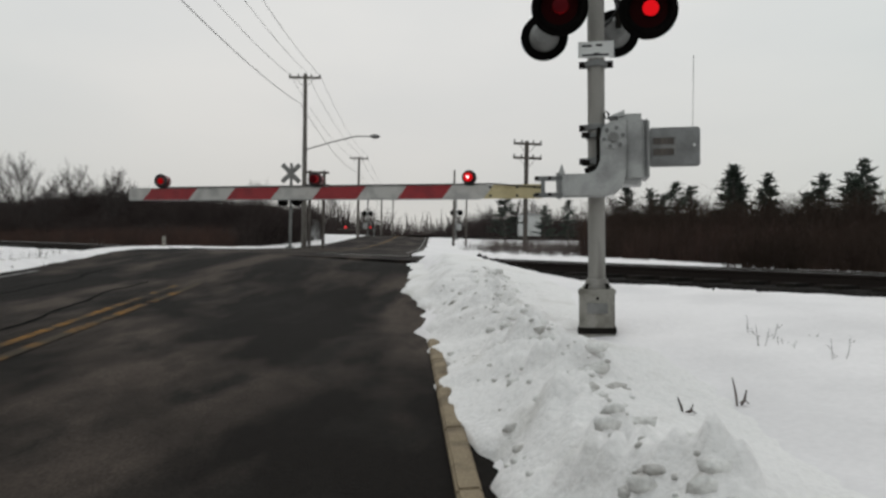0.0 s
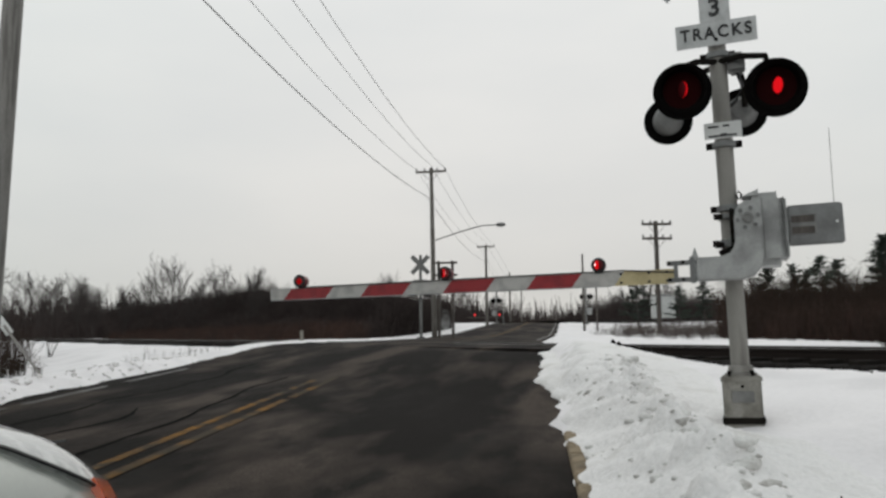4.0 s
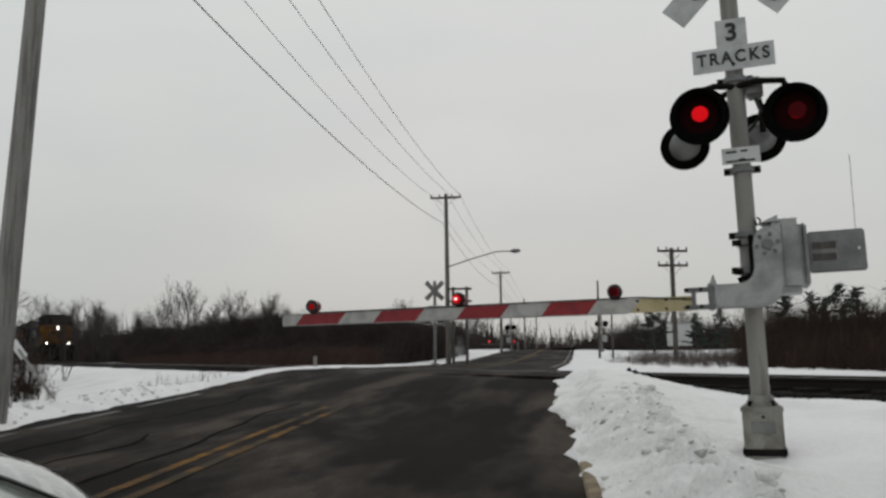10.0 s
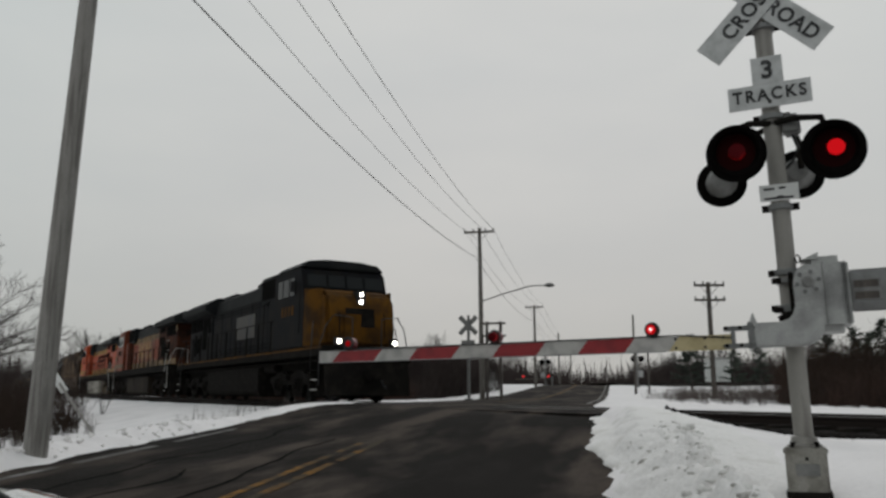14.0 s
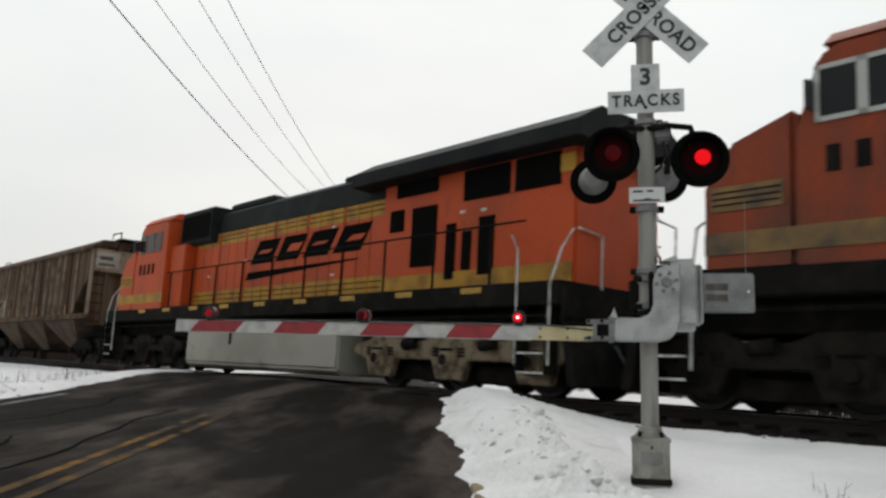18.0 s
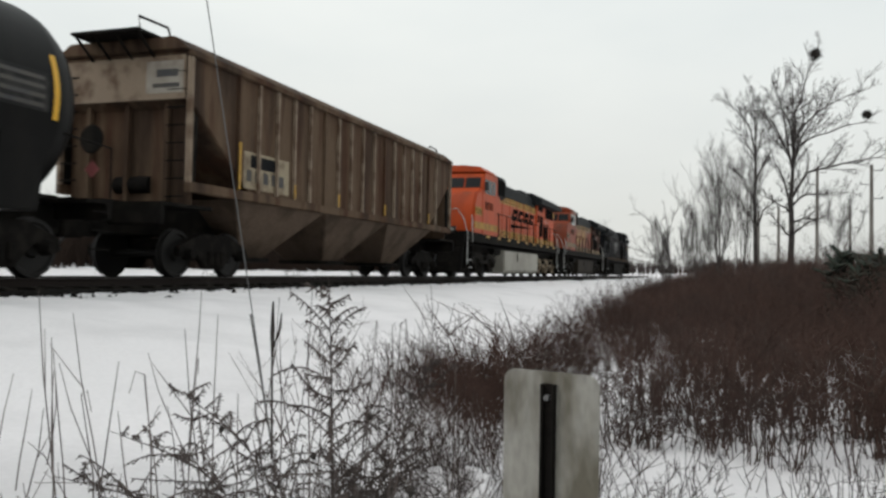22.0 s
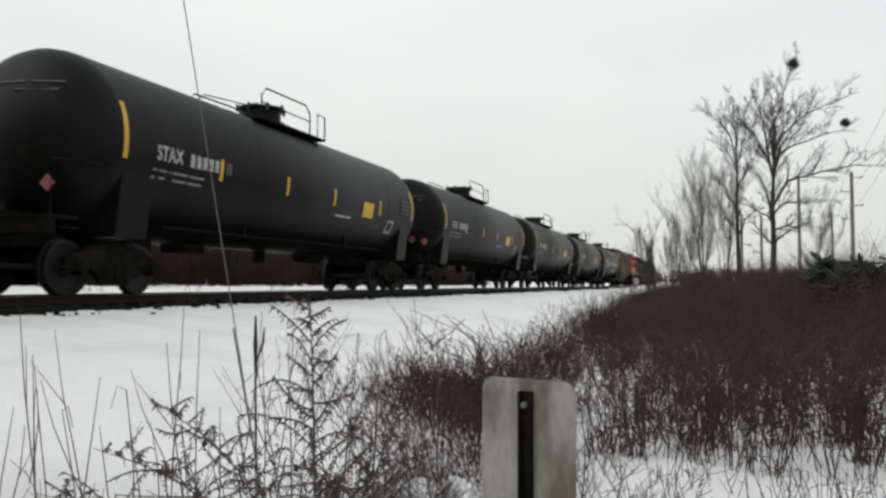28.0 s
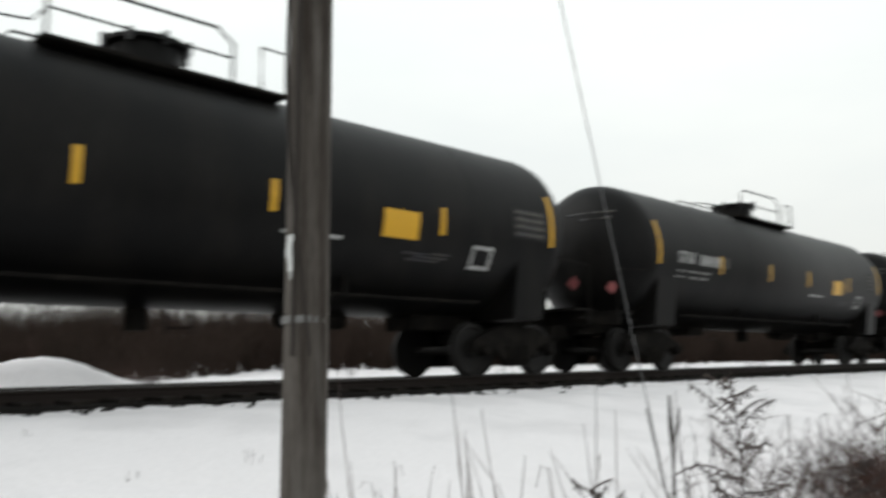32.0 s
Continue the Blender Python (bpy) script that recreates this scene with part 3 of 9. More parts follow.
tagged(new("snow_bank", sheet("snow_bank", np.arange(-0.7, 3.9, 0.03), np.arange(-1.8, 14.2, 0.04), bank_z, BANK)),
       "ploughed lumpy snow bank with icy clods along the kerb", "snow bank", kind="stuff")


# broken clods of dirty snow lying along the bank's crest
CLOD = shade("dirty_snow_clod", (0.68, 0.67, 0.655), 0.85, spots=(0.36, 0.34, 0.32), spot_scale=7, spot_at=(0.46, 0.66), grain=0.15, grain_scale=60, bump=0.6, bump_scale=40, vary=0.15)
rc = np.random.default_rng(11)
cn = 420
cy = rc.uniform(0.6, 10.0, cn)
CLOD_OFF = 0.62
co = CLOD_OFF + 0.08 * np.sin(cy * 1.7) + rc.normal(0, 0.07, cn) - 0.40 * (rc.random(cn) < 0.18)
cx = road_x(cy) + 3.5 + co
cz = bank_z(cx, cy)
cr = 0.012 + 0.050 * rc.random(cn) ** 2.5
ico = np.array([(0, -1, 1.618), (0, 1, 1.618), (0, -1, -1.618), (0, 1, -1.618), (1.618, 0, 1), (-1.618, 0, 1), (1.618, 0, -1), (-1.618, 0, -1), (1, 1.618, 0), (-1, 1.618, 0), (1, -1.618, 0), (-1, -1.618, 0)]) / 1.9
icf = np.array([(0, 4, 1), (0, 1, 5), (4, 8, 1), (1, 8, 9), (1, 9, 5), (3, 9, 8), (2, 3, 6), (2, 7, 3), (0, 10, 4), (4, 10, 6), (4, 6, 8), (6, 3, 8), (3, 7, 9), (5, 9, 7), (0, 5, 11), (5, 7, 11), (0, 11, 10), (2, 10, 11), (2, 6, 10), (2, 11, 7)])
cv = ico[None] * rc.uniform(0.65, 1.35, (cn, 12, 1)) * cr[:, None, None] * np.array([1.25, 1.0, 0.7]) + np.stack([cx, cy, cz - cr * 0.3], 1)[:, None]
cf = (np.arange(cn)[:, None, None] * 12 + icf[None]).reshape(-1, 3)
ly = rc.uniform(5, 17, 260)
lx = road_x(ly) - 3.95 + rc.normal(0, 0.22, 260)
lr = 0.012 + 0.032 * rc.random(260) ** 2
lv = ico[None] * rc.uniform(0.65, 1.35, (260, 12, 1)) * lr[:, None, None] * np.array([1.25, 1.0, 0.8]) + np.stack([lx, ly, ground_z(lx, ly) + 0.01], 1)[:, None]
lf = (np.arange(260)[:, None, None] * 12 + icf[None]).reshape(-1, 3)
tagged(new("snow_clods", raw_mesh("snow_clods", lv.reshape(-1, 3), lf, BANK)), "crumbled snow along the road's far edge", "snow clods", kind="stuff")
tagged(new("snow_clods", raw_mesh("snow_clods", cv.reshape(-1, 3), cf, CLOD)), "broken dirty snow clods along the ploughed bank", "snow clods", kind="stuff")

# ---- railway: ballast bed, sleepers and rails
def on_track(s, n, dz=0.0):
    return Vector((U.x * s + N.x * n, U.y * s + N.y * n, float(track_z(s)) + dz))


def build_track(tn, s0, s1, lift):
    prof = ((-1.78, -0.40), (-1.5, -0.20), (-1.32, -0.165), (1.32, -0.165), (1.55, -0.20), (2.6, -0.55))
    ss = np.arange(s0, s1 + 1, 1.0)
    v = []
    for s in ss:
        for n, z in prof:
            p = on_track(s, tn + n, z + lift)
            v.append((p.x, p.y, p.z + random.uniform(-0.02, 0.015)))
    k = len(prof)
    f = np.array([(i * k + j, i * k + j + 1, (i + 1) * k + j + 1, (i + 1) * k + j) for i in range(len(ss) - 1) for j in range(k - 1)])
    bed = tagged(new("track_bed", raw_mesh("track_bed", np.array(v), f, BALLAST)), "dark stone ballast track bed edged with snow", "track bed", kind="structure")
    for side, n in (("rail", -0.7525), ("rail", 0.7525)):
        for nm, prof2, mat in (("rail", ((-0.07, -0.165), (0.07, -0.165), (0.02, -0.13), (0.02, -0.05), (0.036, -0.04), (0.036, -0.006), (-0.036, -0.006), (-0.036, -0.04), (-0.02, -0.05), (-0.02, -0.13)), RAIL),
                               ("rail_head", ((-0.034, -0.006), (0.034, -0.006), (0.03, 0.0), (-0.03, 0.0)), RAILHEAD)):
            g = Geo()
            pts = []
            for s in (s0, s1):
                pts += [on_track(s, tn + n + a, b + lift) for a, b in prof2]
            m = len(prof2)
            g.add(pts, [tuple(range(m)), tuple(range(2 * m - 1, m - 1, -1))] + [(i, i + m, (i + 1) % m + m, (i + 1) % m) for i in range(m)])
            if nm == "rail":
                body = tagged(part("rail", g, mat), "rusty steel rail with a polished running edge", "rail", "rails", "structure")
            else:
                part("rail_head", g, mat, body)
    return bed


for tn, lift in TRACKS:
    build_track(tn, -260, 260, lift)
tie_g = Geo().box(-1.3, 1.3, -0.11, 0.11, -0.2, -0.128)
tie_me = tie_g.mesh("tie", TIE, 0.012)
for i in range(150):
    s = -45 + i * 0.53
    p = on_track(s, TRACK_N)
    t = new("tie", tie_me)
    t.parent = bpy.data.objects["track_bed"]
    t.matrix_basis = Matrix.Translation(p) @ pose(0, 0, 0, 0, 0, 42 + random.uniform(-1.2, 1.2))

# asphalt and timber panels that carry the road over the rails
for tn, lift in TRACKS:
    for a, b in ((-2.3, -0.86), (-0.64, 0.64), (0.86, 2.3)):
        g = Geo()
        xs = []
        for lat in (-4.3, 4.3):
            for n in (a, b):
                # meets the road's edge lines, which cross the track at a slant
                y = 18.0
                for _ in range(6):
                    y = (tn + n - math.cos(TH) * (float(road_x(y)) + lat)) / math.sin(TH)
                x = float(road_x(y)) + lat
                s = -math.sin(TH) * x + math.cos(TH) * y
                xs.append((x, y, float(track_z(s)) + lift + 0.016 - 0.010 * abs(lat)))
        top = [xs[0], xs[2], xs[3], xs[1]]
        g.add(top + [(x, y, z - 0.2) for x, y, z in top], [(0, 1, 2, 3), (7, 6, 5, 4), (0, 4, 5, 1), (1, 5, 6, 2), (2, 6, 7, 3), (3, 7, 4, 0)])
        tagged(part("crossing_panel", g, ASPHALT), "dark asphalt crossing panel between the rails", "crossing panel", "crossing panels", "structure")

# stones and frozen clods scattered on the snow along the track
rs = np.random.default_rng(3)
cnt = 3200
ss, nn = rs.uniform(-45, 22, cnt), TRACK_N - 1.72 - np.abs(rs.normal(0, 0.36, cnt))
px, py = -math.sin(TH) * ss + math.cos(TH) * nn, math.cos(TH) * ss + math.sin(TH) * nn
keep = np.abs(px - road_x(py)) > 4.3
px, py = px[keep], py[keep]
pz = ground_z(px, py)
rad = rs.uniform(0.015, 0.065, len(px))
oct_v = np.array([(1, 0, 0), (0, 1, 0), (-1, 0, 0), (0, -1, 0), (0, 0, 0.7), (0, 0, -0.7)], float)
vv = (oct_v[None] * rs.uniform(0.6, 1.4, (len(px), 6, 1)) * rad[:, None, None] + np.stack([px, py, pz + 0.005], 1)[:, None]).reshape(-1, 3)
ff = np.array([(0, 1, 4), (1, 2, 4), (2, 3, 4), (3, 0, 4), (1, 0, 5), (2, 1, 5), (3, 2, 5), (0, 3, 5)])
ff = (np.arange(len(px))[:, None, None] * 6 + ff[None]).reshape(-1, 3)
tagged(new("ballast_stones", raw_mesh("ballast_stones", vv, ff, BALLAST, False)), "dark loose stones strewn on snow beside the track", "stones", kind="stuff")

# ploughed snow heap across the track
def heap_z(x, y):
    s, n = -math.sin(TH) * x + math.cos(TH) * y, math.cos(TH) * x + math.sin(TH) * y
    d = np.hypot((s + 5.0) / 1.9, (n - 14.6) / 1.1)
    return ground_z(x, y) - 0.06 + 0.72 * np.exp(-d ** 2 * 1.3) + 0.05 * ripple(x, y, 3.0, 2.0) * np.exp(-d ** 2)


hx, hy = float(math.sin(TH) * 5.0 + math.cos(TH) * 14.6), float(-math.cos(TH) * 5.0 + math.sin(TH) * 14.6)
tagged(new("snow_heap", sheet("snow_heap", np.arange(hx - 4, hx + 4, 0.15), np.arange(hy - 4, hy + 4, 0.15), heap_z, SNOW)), "rounded heap of ploughed snow beyond the track", "snow heap", kind="structure")


# ---- the train: local x runs forward, z = 0 at the rail heads
LOCO_ORANGE = shade("orange_loco_paint", (0.42, 0.056, 0.008), 0.55, spec=0.25, spots=(0.30, 0.046, 0.011), spot_scale=1.2, grain=0.08, grain_scale=20, second=(0.16, 0.04, 0.016), second_scale=2.2, second_at=(0.6, 0.85), stretch=(1, 1, 0.5))
LOCO_ORANGE_OLD = shade("faded_orange_paint", (0.215, 0.036, 0.010), 0.6, spec=0.25, spots=(0.12, 0.032, 0.016), spot_scale=1.2, grain=0.1, grain_scale=20, second=(0.055, 0.028, 0.018), second_scale=0.8, second_at=(0.46, 0.72), stretch=(1, 1, 0.5))
OLD_GRIME = shade("soot_stained_orange", (0.05, 0.018, 0.010), 0.8, spec=0.1, spots=(0.014, 0.009, 0.007), spot_scale=1.6, grain=0.15, second=(0.16, 0.045, 0.02), second_scale=1.1, second_at=(0.55, 0.8))
LOCO_YELLOW = shade("yellow_loco_paint", (0.36, 0.185, 0.016), 0.55, spec=0.25, spots=(0.22, 0.105, 0.014), spot_scale=2.0, second=(0.10, 0.05, 0.016), second_scale=1.2, second_at=(0.56, 0.8), grain=0.12, grain_scale=20)
LOCO_ROOF = shade("dark_roof_paint", (0.009, 0.0105, 0.0115), 0.7, spec=0.12, spots=(0.016, 0.017, 0.0175), spot_scale=1.2, grain=0.12, grain_scale=15)
LOCO_BLUE = shade("dark_blue_paint", (0.0070, 0.0074, 0.0090), 0.7, spec=0.08, spots=(0.0125, 0.0115, 0.0105), spot_scale=1.3, grain=0.12)
LOCO_GREY = shade("dulled_grey_paint", (0.11, 0.12, 0.13), 0.55, spots=(0.07, 0.075, 0.08), spot_scale=1.0, grain=0.12)
LOCO_GREEN = shade("dark_green_paint", (0.018, 0.030, 0.022), 0.5, grain=0.15)
UNDER = shade("grimy_underframe", (0.0085, 0.0077, 0.007), 0.9, spec=0.06, spots=(0.016, 0.014, 0.012), spot_scale=3, grain=0.25)
TANK_GREY = shade("grey_fuel_tank", (0.30, 0.285, 0.245), 0.6, spots=(0.23, 0.215, 0.18), spot_scale=1.0, grain=0.08, second=(0.14, 0.125, 0.10), second_scale=2.0, second_at=(0.62, 0.8), stretch=(0.6, 1, 1))
TRUCK_TAN = shade("dusty_truck_paint", (0.20, 0.158, 0.108), 0.85, spec=0.2, spots=(0.075, 0.055, 0.037), spot_scale=4, grain=0.2)
STENCIL = shade("thin_white_stencil", (0.22, 0.22, 0.215), 0.7, spots=(0.09, 0.088, 0.085), spot_scale=9, grain=0.3)
FADED = shade("faded_grey_lettering", (0.05, 0.045, 0.038), 0.6, spots=(0.03, 0.03, 0.035), spot_scale=2.5, grain=0.15)
OLD_BAND = shade("grimy_yellow_band", (0.18, 0.098, 0.018), 0.6, spots=(0.05, 0.03, 0.016), spot_scale=1.6, grain=0.15)
TANK_GRIME = shade("grimy_fuel_tank", (0.030, 0.024, 0.019), 0.85, spec=0.1, spots=(0.018, 0.015, 0.012), spot_scale=1.0, grain=0.12)
TRUCK_BROWN = shade("dark_brown_truck", (0.016, 0.013, 0.0105), 0.9, spec=0.1, spots=(0.008, 0.007, 0.006), spot_scale=4, grain=0.2)
NOSE_YELLOW = shade("dirty_yellow_nose", (0.105, 0.046, 0.005), 0.7, spec=0.08, spots=(0.045, 0.022, 0.007), spot_scale=1.8, grain=0.15, second=(0.02, 0.014, 0.010), second_scale=1.1, second_at=(0.52, 0.78))
TRUCK_DARK = shade("grimy_truck", (0.0085, 0.0076, 0.007), 0.9, spec=0.06, spots=(0.017, 0.015, 0.013), spot_scale=5, grain=0.25)
WHEEL = shade("worn_wheel_steel", (0.010, 0.0088, 0.008), 0.7, 0.2, grain=0.2)
TANK_BLACK = shade("black_tank_paint", (0.0040, 0.0039, 0.0039), 0.46, spec=0.12, spots=(0.0075, 0.0068, 0.0062), spot_scale=0.9, grain=0.2, grain_scale=12, second=(0.012, 0.011, 0.010), second_scale=1.3, second_at=(0.56, 0.85), stretch=(1.6, 1.6, 0.5))
HOPPER_BROWN = shade("rust_streaked_tan_hopper", (0.112, 0.076, 0.050), 0.85, spec=0.15, spots=(0.062, 0.030, 0.017), spot_scale=0.8, spot_at=(0.42, 0.60), grain=0.18, grain_scale=16, second=(0.036, 0.023, 0.016), second_scale=0.5, second_at=(0.50, 0.66), stretch=(2.6, 2.6, 0.30))
HOPPER_BAY = shade("dusty_tan_hopper_bay", (0.125, 0.09, 0.066), 0.85, spec=0.15, spots=(0.07, 0.05, 0.036), spot_scale=1.2, grain=0.15, grain_scale=14)
HOPPER_TAN = shade("worn_tan_number_patch", (0.30, 0.25, 0.17), 0.8, spots=(0.14, 0.10, 0.065), spot_scale=3, grain=0.15)
HOPPER_PALE = shade("faded_hopper_panel", (0.30, 0.275, 0.235), 0.8, spots=(0.20, 0.17, 0.14), spot_scale=2, grain=0.12)
HOPPER_RIB = shade("worn_hopper_rib", (0.23, 0.175, 0.125), 0.8, spots=(0.10, 0.06, 0.035), spot_scale=2.5, grain=0.15)
OLD_MARK = shade("peeling_yellow_mark", (0.27, 0.15, 0.022), 0.6, spots=(0.16, 0.045, 0.018), spot_scale=3.5, spot_at=(0.44, 0.6), grain=0.15)
SILL_YELLOW = shade("dull_yellow_reflector", (0.42, 0.23, 0.012), 0.5, spots=(0.25, 0.14, 0.012), spot_scale=8, grain=0.08)
REFLECT = shade("yellow_reflector", (0.62, 0.34, 0.015), 0.4, grain=0.05)
PANEL_DARK = shade("dark_spec_panel", (0.018, 0.018, 0.018), 0.6, spec=0.1, spots=(0.035, 0.034, 0.032), spot_scale=4, grain=0.2)
CHALK = shade("faded_white_stencil", (0.40, 0.40, 0.39), 0.7, spots=(0.12, 0.12, 0.12), spot_scale=14, spot_at=(0.5, 0.72), grain=0.1)
PLACARD_RED = shade("red_placard", (0.30, 0.09, 0.09), 0.5, grain=0.05)
HEADLIGHT = shade("lit_headlight", (1, 1, 1), 0.3, emit=(1.0, 0.93, 0.80, 14.0))
LAMP_DULL = shade("unlit_headlight", (0.35, 0.35, 0.33), 0.2)
RAIL_WHITE = shade("white_handrail", (0.50, 0.50, 0.48), 0.5, spots=(0.25, 0.24, 0.22), spot_scale=6, grain=0.05)

LOCO_L, HOPPER_L, TANK_L = 21.35, 18.2, 17.9


def wheelset(parent, x, r=0.46):
    g = Geo()
    for s in (-1, 1):
        m = pose(x, s * 0.7525, r, -90 * s, 0, 0)
        g.turn(m, [(r * 0.25, -0.07), (r * 0.82, -0.05), (r + 0.026, -0.065), (r + 0.026, -0.036), (r, -0.03), (r * 0.985, 0.065), (r * 0.86, 0.068), (r * 0.8, 0.03), (r * 0.35, 0.02), (r * 0.28, 0.075), (r * 0.1, 0.08)], 22)
    g.tube([(x, -0.75, r), (x, 0.75, r)], 0.085, 10)
    return part("wheelset", g, WHEEL, parent)


def freight_truck(parent, x, mat=TRUCK_DARK):
    """A two-axle truck with cast side frames, springs and bearing caps."""
    t = part("truck", Geo().box(x - 0.14, x + 0.14, -0.95, 0.95, 0.45, 0.78), mat, parent, bevel=0.03)
    for s in (-1, 1):
        y = s * 1.0
        g = Geo()
        outer = [(x - 1.16, 0.40), (x - 1.16, 0.60), (x - 0.92, 0.70), (x - 0.5, 0.86), (x + 0.5, 0.86), (x + 0.92, 0.70), (x + 1.16, 0.60), (x + 1.16, 0.40), (x + 0.85, 0.40), (x + 0.7, 0.52), (x + 0.42, 0.30), (x + 0.30, 0.16), (x - 0.30, 0.16), (x - 0.42, 0.30), (x - 0.7, 0.52), (x - 0.85, 0.40)]
        g.prism(outer, y - 0.07, y + 0.07, "y")
        part("side_frame", g, mat, t, bevel=0.02)
        for k in (-0.2, 0.0, 0.2):
            part("spring", Geo().tube([(x + k, y + 0.09 * s, 0.26), (x + k, y + 0.09 * s, 0.52)], 0.075, 8), mat, t)
        for k in (-0.89, 0.89):
            part("bearing_cap", Geo().tube([(x + k, y, 0.46), (x + k, y + 0.20 * s, 0.46)], [0.13, 0.10], 10), mat, t)
    for k in (-0.89, 0.89):
        wheelset(t, x + k)
    return t


def coupler(parent, x, d):
    g = Geo().box(min(x, x - d * 0.7), max(x, x - d * 0.7), -0.12, 0.12, 0.72, 0.98)
    g.box(min(x + d * 0.1, x - d * 0.25), max(x + d * 0.1, x - d * 0.25), -0.2, 0.2, 0.68, 1.02)
    c = part("coupler", g, UNDER, parent, bevel=0.03)
    pts = [(x - d * 0.5, 0.35, 0.85), (x - d * 0.25, 0.37, 0.55), (x + d * 0.05, 0.33, 0.42), (x + d * 0.2, 0.25, 0.5)]
    part("air_hose", Geo().tube(pts, 0.025, 6), BLACK, c)
    return c


def loco_truck(parent, x, mat):
    """A three-axle truck: deep cast side frames, axle boxes with caps, brake cylinders."""
    t = part("truck", Geo().box(x - 1.9, x + 1.9, -0.6, 0.6, 0.5, 0.85), UNDER, parent, bevel=0.03)
    for s in (-1, 1):
        y = s * 1.12
        g = Geo()
        half = [(0.0, 1.02), (0.42, 1.0), (0.75, 0.88), (1.35, 0.88), (1.65, 1.02), (2.2, 0.98), (2.55, 0.86), (2.95, 0.80), (2.95, 0.64), (2.5, 0.52), (2.4, 0.19), (1.70, 0.19), (1.56, 0.54), (0.50, 0.54), (0.36, 0.19), (0.0, 0.19)]
        poly = [(x + a, b) for a, b in half] + [(x - a, b) for a, b in half[::-1][1:-1]]
        g.prism(poly, y - 0.08, y + 0.08, "y")
        f = part("side_frame", g, mat, t, bevel=0.025)
        for k in (-2.04, 0.0, 2.04):
            part("axle_box", Geo().box(x + k - 0.24, x + k + 0.24, y, y + s * 0.15, 0.34, 0.80) if s > 0 else Geo().box(x + k - 0.24, x + k + 0.24, y - 0.15, y, 0.34, 0.80), mat, t, bevel=0.04)
            part("axle_cap", Geo().tube([(x + k, y + s * 0.14, 0.54), (x + k, y + s * 0.23, 0.54)], [0.15, 0.12], 12), mat, t)
            part("cap_ring", Geo().turn(pose(x + k, y + s * 0.232, 0.54, -90 * s, 0, 0), [(0.075, 0.0), (0.10, 0.0), (0.10, 0.008), (0.075, 0.008)], 14), UNDER, t)
            part("box_slot", Geo().box(x + k - 0.17, x + k + 0.17, min(y + s * 0.148, y + s * 0.156), max(y + s * 0.148, y + s * 0.156), 0.70, 0.745), DULL_BLACK, t)
            for j in (-0.34, 0.34):
                for h in (0, 1, 2):
                    part("spring_leaf", Geo().box(x + k + j - 0.08, x + k + j + 0.08, min(y, y + s * 0.12), max(y, y + s * 0.12), 0.60 + h * 0.06, 0.635 + h * 0.06), UNDER, t)
        for k in (-1.05, 1.05):
            part("brake_cylinder", Geo().tube([(x + k - 0.16, y + s * 0.12, 0.84), (x + k + 0.2, y + s * 0.12, 0.80)], 0.10, 10), TRUCK_DARK, t)
        part("sand_pipe", Geo().tube([(x - 2.3, y, 1.1), (x - 2.42, y, 0.6), (x - 2.36, s * 0.8, 0.14)], 0.025, 6), UNDER, t)
    for k in (-1.02, 1.02):
        part("traction_motor", Geo().box(x + k - 0.50, x + k + 0.50, -0.62, 0.62, 0.13, 0.62), UNDER, t, bevel=0.06)
        for s in (-1, 1):
            part("brake_beam", Geo().box(x + k - 0.62, x + k + 0.62, s * 0.86 - 0.05, s * 0.86 + 0.05, 0.16, 0.44), UNDER, t, bevel=0.02)
    for k in (-2.04, 0.0, 2.04):
        wheelset(t, x + k, 0.53)
    return t


def steps(parent, x, d, mat):
    for s in (-1, 1):
        y = s * 1.38
        for i, z in enumerate((0.38, 0.68, 0.98, 1.26)):
            part("step", Geo().box(x - 0.28, x + 0.28, y - 0.14, y + 0.14, z - 0.015, z + 0.015), RAIL_WHITE if i < 2 else mat, parent)
        for k in (-0.3, 0.3):
            part("step_plate", Geo().box(x + k - 0.012, x + k + 0.012, y - 0.15, y + 0.15, 0.36, 1.4), UNDER, parent)


def rail_bar(parent, pts, mat, r=0.02, name="handrail"):
    return part(name, Geo().tube(pts, r, 6), mat, parent)


